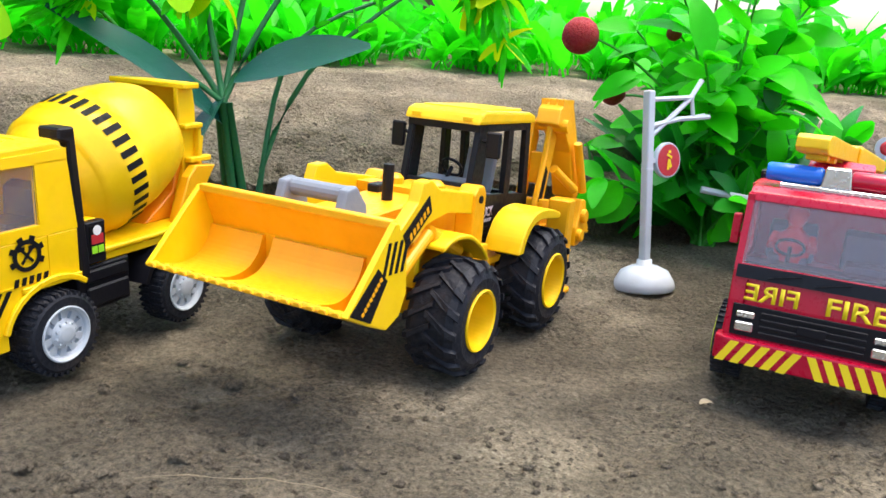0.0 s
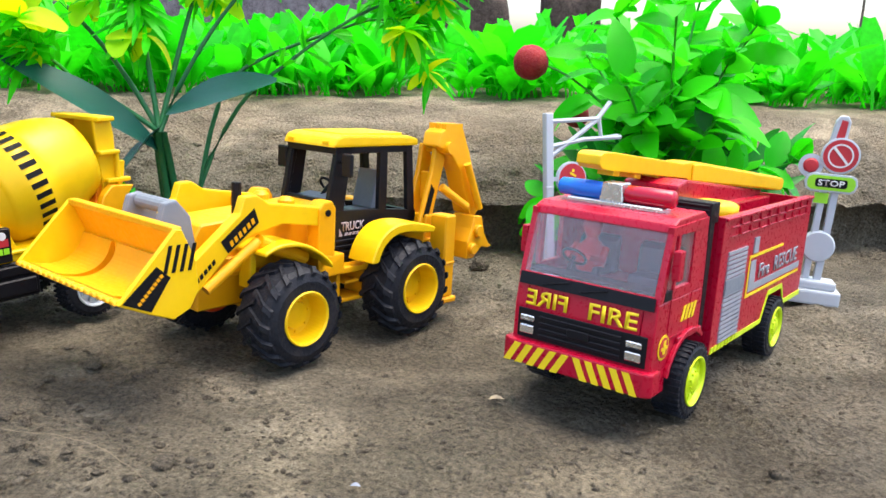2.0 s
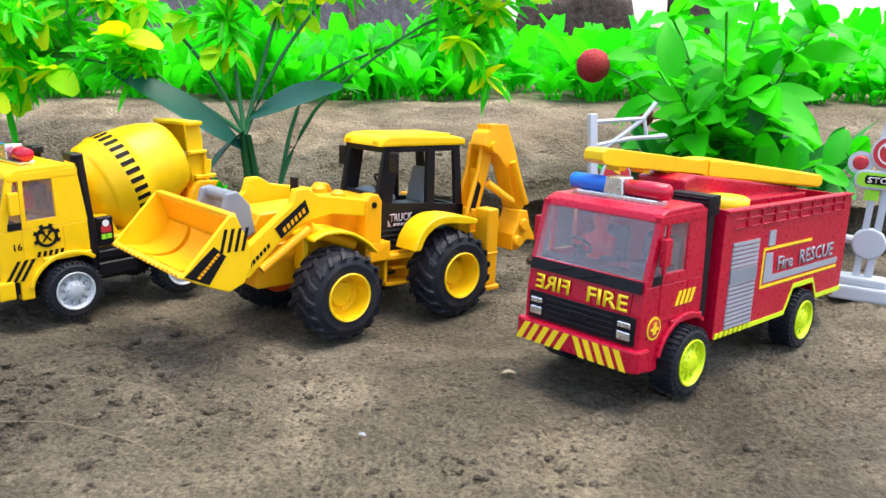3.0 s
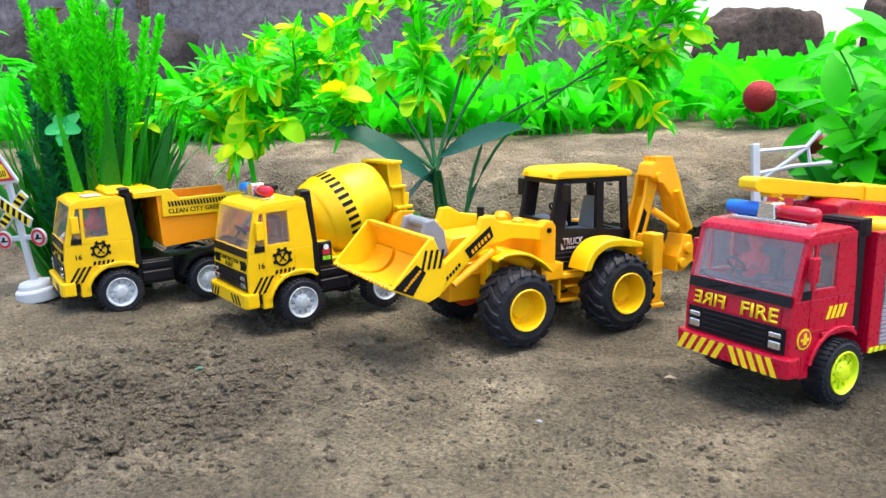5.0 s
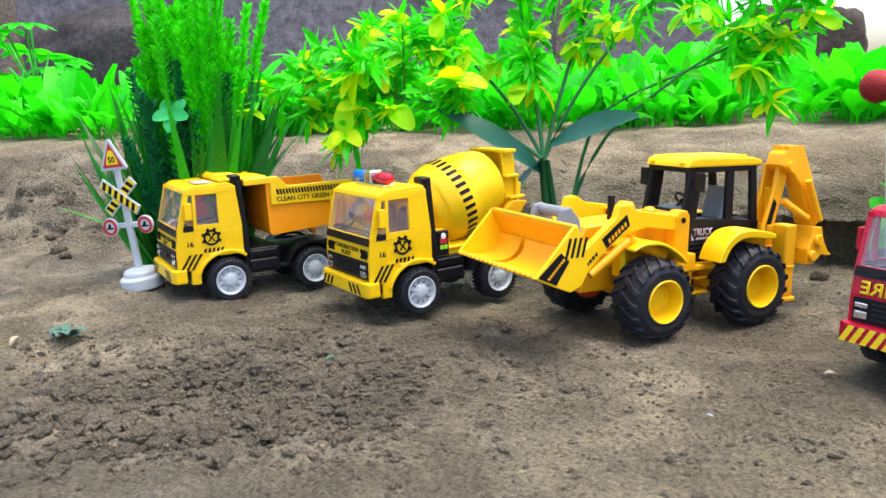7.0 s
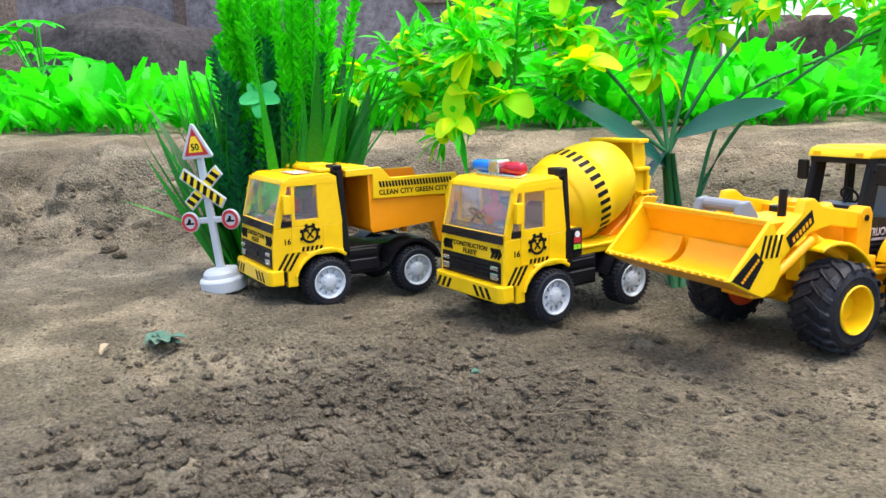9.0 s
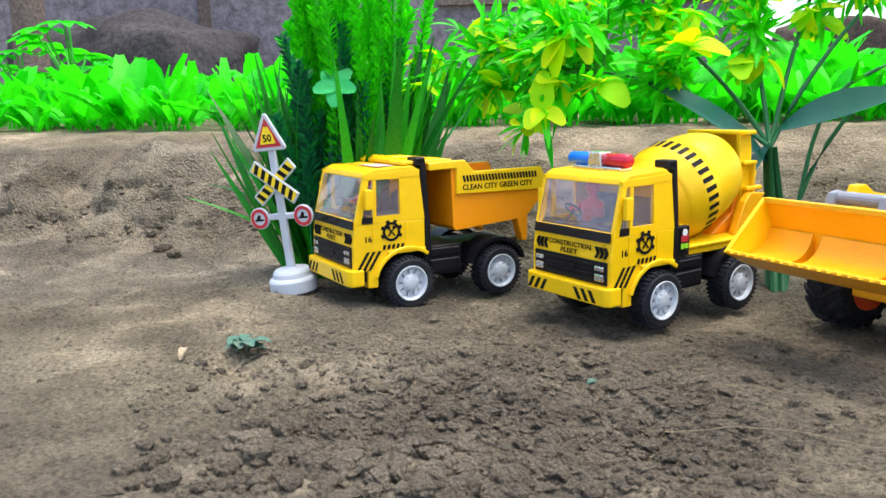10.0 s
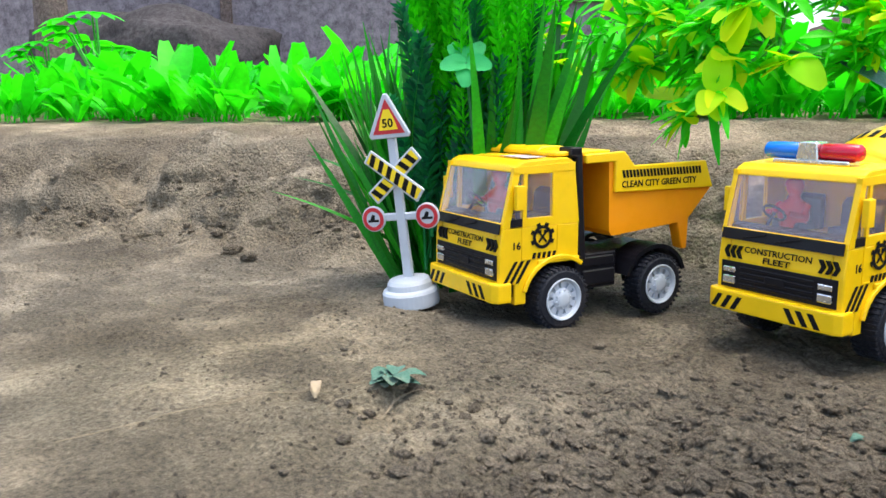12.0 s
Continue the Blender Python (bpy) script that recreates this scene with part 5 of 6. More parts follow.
backhoe_loader(pose(-0.0236, 0.3845, 0.0000, 0, -2.3, -119.4))
fire_truck(pose(0.1920, 0.3660, -0.0006, 0, -2.8, -117.9))


# ---- toy road signs ----
def base_dome(bm, r, h, o=(0, 0, 0)):
    lathe(bm, [(0, 0), (r * 0.97, 0), (r, h * 0.08), (r * 0.98, h * 0.35), (r * 0.80, h * 0.72), (r * 0.45, h * 0.96), (r * 0.2, h), (0, h)], o, (0, 0, 1), 32)


def crossing_sign(m):
    v = thing("railway_crossing_sign", m, "white toy railway crossing sign with striped cross on soil", "toy sign")
    bm = bm_new()
    lathe(bm, [(0, 0), (0.0180, 0), (0.0185, 0.001), (0.0185, 0.0085), (0.0175, 0.0100), (0.0150, 0.0108), (0.0145, 0.0140), (0.0130, 0.0160), (0.0040, 0.0175), (0, 0.0175)], (0, 0, 0), (0, 0, 1), 36)
    part("base", bm, WHITE, v, smooth=False)
    bm = bm_new()
    prism(bm, [(-0.0033, 0.0165), (0.0033, 0.0165), (0.0026, 0.108), (-0.0026, 0.108)], -0.0020, 0.0020)
    prism(bm, [(-0.0160, 0.0520), (0.0160, 0.0520), (0.0160, 0.0565), (-0.0160, 0.0565)], -0.0015, 0.0015)
    pole = part("pole", bm, WHITE, v, bevel=0.0007)
    bm = bm_new()
    prism(bm, [(-0.0125, 0.1010), (0.0125, 0.1010), (0.0135, 0.1030), (0.0012, 0.1265), (-0.0012, 0.1265), (-0.0135, 0.1030)], 0.0015, 0.0040)
    tri = part("triangle_plate", bm, WHITE, v, bevel=0.0006)
    bm = bm_new()
    prism(bm, [(-0.0105, 0.1035), (0.0105, 0.1035), (0.0, 0.1235)], 0.0040, 0.0043)
    part("triangle_border", bm, RPRINT, tri)
    bm = bm_new()
    prism(bm, [(-0.0062, 0.1058), (0.0062, 0.1058), (0.0048, 0.1110), (0.0018, 0.1175), (-0.0018, 0.1175), (-0.0048, 0.1110)], 0.0043, 0.0045)
    part("triangle_face", bm, YPRINT, tri)
    words("sign_lettering", "50", Matrix.Translation((0, 0.0047, 0.1098)) @ Matrix(((-1, 0, 0, 0), (0, 0, 1, 0), (0, 1, 0, 0), (0, 0, 0, 1))), 0.0052, 0.0070, INK, tri)
    for sg in (-1, 1):
        a = radians(38 * sg)
        c, s = math.cos(a), math.sin(a)
        def rot(p, q):
            return (p * c - q * s, 0.0790 + p * s + q * c)
        bm = bm_new()
        prism(bm, [rot(-0.0205, -0.0046), rot(0.0205, -0.0046), rot(0.0205, 0.0046), rot(-0.0205, 0.0046)], 0.0020 + (0.0012 if sg > 0 else 0), 0.0040 + (0.0012 if sg > 0 else 0))
        arm = part("cross_arm", bm, WHITE, v, bevel=0.0005)
        y = 0.0040 + (0.0012 if sg > 0 else 0)
        bm = bm_new()
        prism(bm, [rot(-0.0190, -0.0034), rot(0.0190, -0.0034), rot(0.0190, 0.0034), rot(-0.0190, 0.0034)], y, y + 0.0002)
        part("cross_face", bm, YPRINT, arm)
        for k in range(6):
            p = -0.0175 + k * 0.0062
            marks("cross_stripe", [[rot(p, -0.0034), rot(p + 0.0032, -0.0034), rot(p + 0.0050, 0.0034), rot(p + 0.0018, 0.0034)]], "y", y + 0.0002, INK, arm, 0.0002)
    for sg in (-1, 1):
        bm = bm_new()
        lathe(bm, [(0, 0), (0.0076, 0), (0.0078, 0.0004), (0.0078, 0.0020), (0.0072, 0.0026), (0, 0.0026)], (sg * 0.0180, 0.0005, 0.0540), (0, 1, 0), 24)
        disc = part("round_plate", bm, WHITE, v)
        bm = bm_new()
        lathe(bm, [(0.0070, 0), (0.0070, 0.0004), (0.0047, 0.0004), (0.0047, 0)], (sg * 0.0180, 0.0031, 0.0540), (0, 1, 0), 24)
        part("red_ring", bm, RPRINT, disc)
        bm = bm_new()
        box(bm, sg * 0.018 - 0.0036, sg * 0.018 + 0.0036, 0.0031, 0.0034, 0.0522, 0.0536)
        prism(bm, [(sg * 0.018 - 0.0008, 0.0536), (sg * 0.018 + 0.0024, 0.0536), (sg * 0.018 + 0.0004, 0.0570), (sg * 0.018 - 0.0014, 0.0562)], 0.0031, 0.0034)
        part("plate_mark", bm, INK, disc)
    return v


crossing_sign(Matrix.Translation((-0.4275, 0.2650, gz(-0.4275, 0.265, False) - 0.0005)) @ pose(0, 0, 0, 5, -3.5, 0) @ pose(0, 0, 0, 0, 0, 200) @ Matrix.Diagonal((1, 1, 1.075, 1)))


def lamp_post(m):
    v = thing("lamp_post", m, "white toy signal post with bracket arms on soil", "toy sign")
    bm = bm_new()
    lathe(bm, [(0, 0), (0.0205, 0), (0.0215, 0.0012), (0.0205, 0.006), (0.0165, 0.013), (0.0095, 0.0165), (0.0055, 0.0172), (0.0052, 0.021), (0, 0.021)], (0, 0, 0), (0, 0, 1), 32)
    part("base", bm, WHITE, v, smooth=True)
    bm = bm_new()
    box(bm, -0.0031, 0.0031, -0.0031, 0.0031, 0.0180, 0.1370)
    box(bm, -0.0033, 0.0033, -0.0033, 0.0033, 0.0820, 0.0850)
    part("post", bm, WHITE, v, bevel=0.0007)
    bm = bm_new()
    tube(bm, [(0.002, 0, 0.1310), (0.0420, 0, 0.1330), (0.0530, 0, 0.1450)], 0.0019, n=6)
    tube(bm, [(0.002, 0, 0.1130), (0.0300, 0, 0.1180), (0.0620, 0, 0.1195)], 0.0019, n=6)
    tube(bm, [(0.002, 0, 0.1060), (0.0280, 0, 0.1230), (0.0440, 0, 0.1340)], 0.0018, n=6)
    tube(bm, [(0.0430, 0, 0.1330), (0.0450, 0, 0.1190)], 0.0015, n=6)
    tube(bm, [(0.0400, 0.004, 0.1180), (0.0620, 0.004, 0.1210)], 0.0013, n=6)
    part("bracket", bm, WHITE, v)
    bm = bm_new()
    box(bm, 0.0030, 0.0110, -0.0015, 0.0015, 0.0880, 0.0910)
    lathe(bm, [(0, -0.002), (0.0120, -0.002), (0.0125, -0.001), (0.0125, 0.001), (0.0120, 0.002), (0, 0.002)], (0.0190, 0, 0.0895), (0.0, -1, 0), 26)
    plate = part("round_plate", bm, WHITE, v)
    bm = bm_new()
    lathe(bm, [(0.0110, 0), (0.0110, 0.0003), (0, 0.0003)], (0.0190, -0.0020, 0.0895), (0.0, -1, 0), 26)
    part("red_disc", bm, RPRINT, plate)
    bm = bm_new()
    for p in ([(0.0170, 0.0830), (0.0190, 0.0830), (0.0205, 0.0900), (0.0180, 0.0905)], [(0.0200, 0.0840), (0.0220, 0.0850), (0.0205, 0.0890), (0.0190, 0.0885)], [(0.0165, 0.0930), (0.0215, 0.0905), (0.0220, 0.0920), (0.0175, 0.0945)], [(0.0185, 0.0945), (0.0205, 0.0945), (0.0205, 0.0965), (0.0185, 0.0965)]):
        prism(bm, p, -0.0027, -0.0023)
    part("disc_mark", bm, YPRINT, plate)
    return v


lamp_post(Matrix.Translation((0.1520, 0.5270, gz(0.152, 0.527, False))) @ pose(0, 0, 0, -6.5, -4.2, 0) @ pose(0, 0, 0, 0, 0, 33))


def crossing_gate(m):
    v = thing("crossing_gate", m, "white toy crossing gate with stop sign on soil", "toy sign")
    bm = bm_new()
    box(bm, -0.0225, 0.0225, -0.0160, 0.0160, 0.0, 0.0120)
    box(bm, -0.0185, 0.0185, -0.0120, 0.0120, 0.0120, 0.0190)
    part("base", bm, WHITE, v, bevel=0.002, seg=2)
    bm = bm_new()
    prism(bm, [(-0.0075, 0.014), (-0.0020, 0.014), (0.0005, 0.098), (-0.0045, 0.098)], -0.0030, 0.0030)
    prism(bm, [(0.0015, 0.014), (0.0075, 0.014), (0.0095, 0.098), (0.0040, 0.098)], -0.0030, 0.0030)
    lathe(bm, [(0, -0.005), (0.0120, -0.005), (0.0130, -0.003), (0.0130, 0.003), (0.0120, 0.005), (0, 0.005)], (0.0010, 0, 0.0470), (0, -1, 0), 26)
    part("post", bm, WHITE, v, bevel=0.0004)
    bm = bm_new()
    tube(bm, [(0.0, 0.004, 0.0470), (-0.155, 0.004, 0.0600)], 0.0036, 0.0030, n=8)
    part("barrier_arm", bm, WHITE, v, "white barrier arm")
    bm = bm_new()
    prism(bm, [(-0.0130, 0.0925), (0.0170, 0.0925), (0.0205, 0.0945), (0.0220, 0.1000), (0.0205, 0.1055), (0.0170, 0.1075), (-0.0130, 0.1075), (-0.0165, 0.1055), (-0.0180, 0.1000), (-0.0165, 0.0945)], -0.0062, -0.0030)
    plate = part("stop_plate", bm, WHITE, v, bevel=0.0005)
    bm = bm_new()
    prism(bm, [(-0.0125, 0.0942), (0.0165, 0.0942), (0.0192, 0.0960), (0.0202, 0.1000), (0.0192, 0.1040), (0.0165, 0.1058), (-0.0125, 0.1058), (-0.0152, 0.1040), (-0.0162, 0.1000), (-0.0152, 0.0960)], -0.0066, -0.0062)
    part("green_face", bm, GPRINT, plate)
    bm = bm_new()
    prism(bm, [(-0.0088, 0.0965), (0.0128, 0.0965), (0.0140, 0.0980), (0.0140, 0.1020), (0.0128, 0.1035), (-0.0088, 0.1035), (-0.0100, 0.1020), (-0.0100, 0.0980)], -0.0069, -0.0066)
    part("dark_face", bm, INK, plate)
    words("sign_lettering", "STOP", Matrix.Translation((0.0020, -0.0071, 0.1000)) @ pose(0, 0, 0, 90), 0.0050, 0.0200, WPRINT, plate)
    bm = bm_new()
    lathe(bm, [(0, 0), (0.0143, 0), (0.0146, 0.0004), (0.0146, 0.0026), (0.0136, 0.003), (0, 0.003)], (0.0055, -0.0030, 0.1225), (0, -1, 0), 32)
    ring = part("round_plate", bm, WHITE, v)
    for r0, r1, mat, dy, nm in ((0.0130, 0.0, RPRINT, 0.0003, "red_disc"), (0.0096, 0.0084, WPRINT, 0.0006, "pale_ring")):
        bm = bm_new()
        lathe(bm, [(r0, 0), (r0, dy), (r1, dy)] + ([(r1, 0)] if r1 else []), (0.0055, -0.0060, 0.1225), (0, -1, 0), 32)
        part(nm, bm, mat, ring)
    bm = bm_new()
    prism(bm, [(-0.0012, 0.1285), (0.0008, 0.1295), (0.0122, 0.1165), (0.0107, 0.1155)], -0.0068, -0.0063)
    part("slash", bm, WPRINT, ring)
    bm = bm_new()
    lathe(bm, [(0, 0), (0.0092, 0), (0.0095, 0.002), (0, 0.0024)], (-0.0150, -0.0020, 0.1130), (0, -1, 0), 24)
    small = part("signal_lamp", bm, WHITE, v)
    bm = bm_new()
    lathe(bm, [(0.006, 0), (0.0045, 0.0016), (0, 0.002)], (-0.0150, -0.0044, 0.1130), (0, -1, 0), 20)
    part("lamp_lens", bm, RPRINT, small)
    bm = bm_new()
    prism(bm, [(-0.0055, 0.1230), (0.0080, 0.1230), (0.0095, 0.1500), (0.0070, 0.1545), (0.0010, 0.1545), (-0.0020, 0.1500)], -0.0040, 0.0)
    top = part("tall_plate", bm, WHITE, v, bevel=0.001)
    bm = bm_new()
    prism(bm, [(-0.0005, 0.1330), (0.0060, 0.1330), (0.0072, 0.1500), (0.0025, 0.1510)], -0.0045, -0.0040)
    part("red_face", bm, RPRINT, top)
    bm = bm_new()
    box(bm, -0.0085, 0.0020, -0.0040, -0.0030, 0.0830, 0.0915)
    part("lime_label", bm, GPRINT, v)
    return v


crossing_gate(Matrix.Translation((0.3440, 0.5800, gz(0.344, 0.58, False) - 0.0005)) @ pose(0, 0, 0, -3, 2, -8) @ Matrix.Scale(0.9, 4))


# ---- plants ----
def rnd(a, b):
    return random.uniform(a, b)


def unit(v):
    return Vector(v).normalized()


def leaf_set(material, ratio, shape, k, droops, folds):
    """A few leaf meshes, one long, to be laid many times."""
    out = []
    for dr, fo in zip(droops, folds):
        bm = leaf(bm_new(), (0, 0, 0), (1, 0, 0), 1.0, ratio, dr, fo, k, shape)
        out.append(mesh_from(bm, material, True))
    return out


def lay(name, parent, meshes, p, d, length, up=(0, 0, 1), wide=1.0, label=""):
    d = unit(d)
    side = Vector(up).cross(d)
    side = side.normalized() if side.length > 1e-4 else Vector((0, 1, 0))
    nrm = d.cross(side)
    m = Matrix(((d.x, side.x, nrm.x, p[0]), (d.y, side.y, nrm.y, p[1]), (d.z, side.z, nrm.z, p[2]), (0, 0, 0, 1))) @ Matrix.Diagonal((length, length * wide, length, 1))
    return part(name, random.choice(meshes), None, parent, label, m=m)


DR, FO = (0.05, 0.2, 0.35, 0.5), (0.2, 0.35, 0.1, 0.3)
PETALS = leaf_set(LEAF_YELLOW, 0.66, "round", 6, DR, FO)
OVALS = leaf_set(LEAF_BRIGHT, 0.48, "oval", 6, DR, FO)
OVALS_SHADED = leaf_set(LEAF_DEEP, 0.46, "oval", 6, DR, FO)
LONGS = leaf_set(LEAF_DEEP, 0.15, "oval", 8, DR, FO)
BLADES = leaf_set(LEAF_BLADE, 0.036, "blade", 9, (0.02, 0.12, 0.25, 0.4), FO)
BROADS = leaf_set(LEAF_BLADE, 0.068, "blade", 9, (0.0, 0.08, 0.16, 0.28), FO)
BROADS_B = leaf_set(LEAF_DEEP, 0.060, "blade", 9, (0.0, 0.08, 0.16, 0.28), FO)
BIGS = leaf_set(LEAF_DARK, 0.42, "oval", 12, (0.12, 0.2), (0.25, 0.15))


def facing():
    """An upper side that looks up and a little toward the walk."""
    return (rnd(-0.6, 0.6), rnd(-1.0, 0.1), rnd(0.3, 1.0))


def flowering_bush():
    """Artificial bush: dark stems, two big dark leaves, small leaves and yellow-green petals."""
    base = Vector((-0.1230, 0.4950, gz(-0.123, 0.495, False) - 0.002))
    v = thing("flowering_bush", Matrix.Translation(base), "artificial bush with yellow-green petals beside the soil bank", "artificial plant")

    def loc(p):
        return Vector(p) - base
    fork = loc((-0.1330, 0.4930, 0.112))
    small = bm_new()
    for k in range(4):
        a = k * 1.57
        bm = bm_new()
        tube(bm, [(0.005 * math.cos(a), 0.005 * math.sin(a), 0), (0.005 * math.cos(a) - 0.004, 0.005 * math.sin(a), 0.06), tuple(fork + Vector((0.003 * math.cos(a), 0.003 * math.sin(a), 0)))], 0.0034, 0.0026)
        part("main_stem", bm, STEM, v, smooth=True)
    for start, tip, up, w in (((-0.1330, 0.490, 0.100), (-0.1980, 0.425, 0.164), (0.35, -0.45, 0.9), 0.62), ((-0.1260, 0.492, 0.126), (-0.0460, 0.485, 0.153), (0.0, -0.50, 0.86), 1.1), ((-0.1330, 0.493, 0.115), (-0.143, 0.452, 0.082), (-0.6, -0.8, 0.4), 0.9)):
        d = loc(tip) - loc(start)
        lay("big_leaf", v, BIGS, loc(start), d + Vector((0, 0, 0.16 * d.length)), d.length, up, w, "large dark blue-green leaf")
    low = Vector((0.006, 0.004, 0.0))
    mains = [(fork, (-0.250, 0.440, 0.172)), (fork, (-0.178, 0.532, 0.262)), (fork, (-0.108, 0.556, 0.268)), (low, (0.012, 0.605, 0.205)), (low, (0.060, 0.580, 0.228)), (fork, (-0.265, 0.520, 0.232)), (low, (-0.205, 0.520, 0.065)), (fork, (-0.035, 0.545, 0.258))]
    lines = []
    for s0, e in mains:
        e = loc(e)
        mid = s0.lerp(e, 0.45) + Vector((rnd(-0.02, 0.008), rnd(-0.015, 0.015), rnd(0.015, 0.045)))
        pts = bezier(s0, mid, e, 12)
        if s0 == low and e.x > 0:
            k = (e.x - 0.135) / 0.035
            pts = [Vector(p) for p in eased([s0, s0.lerp(loc((-0.109, 0.522, 0.130)), 0.55), loc((-0.104 + 0.012 * k, 0.528, 0.130)), loc((-0.085 + 0.020 * k, 0.540, 0.160)), e.lerp(loc((-0.085, 0.54, 0.165)), 0.45), e], 3)]
        lines.append(pts)
        part("stem", tube(bm_new(), pts, 0.0021, 0.0011, n=6), STEM, v, smooth=True)
    ends = [(-0.216, 0.475, 0.205), (-0.173, 0.534, 0.265), (0.009, 0.626, 0.216), (0.070, 0.575, 0.245), (-0.350, 0.393, 0.190), (-0.282, 0.400, 0.140), (-0.325, 0.505, 0.232), (-0.115, 0.560, 0.272), (-0.270, 0.560, 0.262), (0.048, 0.560, 0.262), (-0.310, 0.430, 0.168), (-0.235, 0.420, 0.235), (-0.025, 0.545, 0.262), (-0.385, 0.440, 0.215), (-0.150, 0.500, 0.205), (0.030, 0.600, 0.190), (-0.365, 0.400, 0.160), (-0.075, 0.575, 0.235), (-0.300, 0.470, 0.200), (0.040, 0.610, 0.205), (-0.205, 0.450, 0.165), (-0.265, 0.385, 0.205)]

    def dress(pts, first, per, size):
        for i in range(first, len(pts)):
            d, u, w = basis(pts[i] - pts[i - 1])
            for _ in range(per):
                a = rnd(0, 6.283)
                leaf(small, pts[i], d * rnd(0.4, 1.2) + (u * math.cos(a) + w * math.sin(a)) * rnd(0.6, 1.0), rnd(0.6, 1.2) * size, rnd(0.0034, 0.0068), rnd(0, 0.4), 0.3, 4, "oval", facing())
    for e in ends:
        e = loc(e)
        cand = [p for ln in lines for p in ln[5:]]
        s0 = min(cand, key=lambda p: (p - e).length + abs((p - e).length - 0.06))
        pts = bezier(s0, s0.lerp(e, 0.5) + Vector((0, 0, 0.012)), e, 8)
        part("stem", tube(bm_new(), pts, 0.0014, 0.0009, n=5), STEM_LIGHT, v, smooth=True)
        dress(pts, 2, 5, 0.028)
        for _ in range(4):
            p = pts[random.randint(4, 8)]
            q = p + Vector((rnd(-0.045, 0.045), rnd(-0.05, 0.02), rnd(-0.035, 0.04)))
            tw = bezier(p, p.lerp(q, 0.5) + Vector((0, 0, 0.008)), q, 5)
            tube(small, tw, 0.0009, 0.0006, n=4)
            dress(tw, 1, 4, 0.025)
            if random.random() < 0.88:
                for _k in range(random.randint(4, 6)):
                    lay("petal", v, PETALS, q, (rnd(-1, 1), rnd(-1, 0.4), rnd(-0.9, 0.6)), rnd(0.014, 0.026), (rnd(-0.5, 0.5), rnd(-0.8, 0.1), rnd(0.7, 1.2)), rnd(0.75, 1.25))
    for ln in lines:
        dress(ln, 8, 3, 0.022)
    tagged(part("foliage", small, LEAF_BRIGHT, v, "narrow bright green leaflets on thin twigs", smooth=True), kind="stuff")
    return v


def sprig_mesh(material, L, bend):
    bm = bm_new()
    pts = bezier((0, 0, 0), (bend * 0.3, 0, 0.6), (bend, 0, 1.0), 14)
    pts = [p * L for p in pts]
    tube(bm, pts, 0.0013, 0.0007, n=5)
    n = int(L / 0.0042)
    for j in range(int(n * 0.28), n + 1):
        t = j / n * 14
        i = min(13, int(t))
        p = pts[i].lerp(pts[i + 1], t - i)
        d, u, w = basis(pts[i + 1] - pts[i])
        for q in range(5):
            b = q * 1.2566 + j * 0.55
            leaf(bm, p, d * rnd(0.6, 1.3) + (u * math.cos(b) + w * math.sin(b)), rnd(0.008, 0.014) * (1.15 - 0.5 * j / n), 0.0036, 0.0, 0.3, 2, "oval", (0, -1, 0.4))
    return mesh_from(bm, material, True)


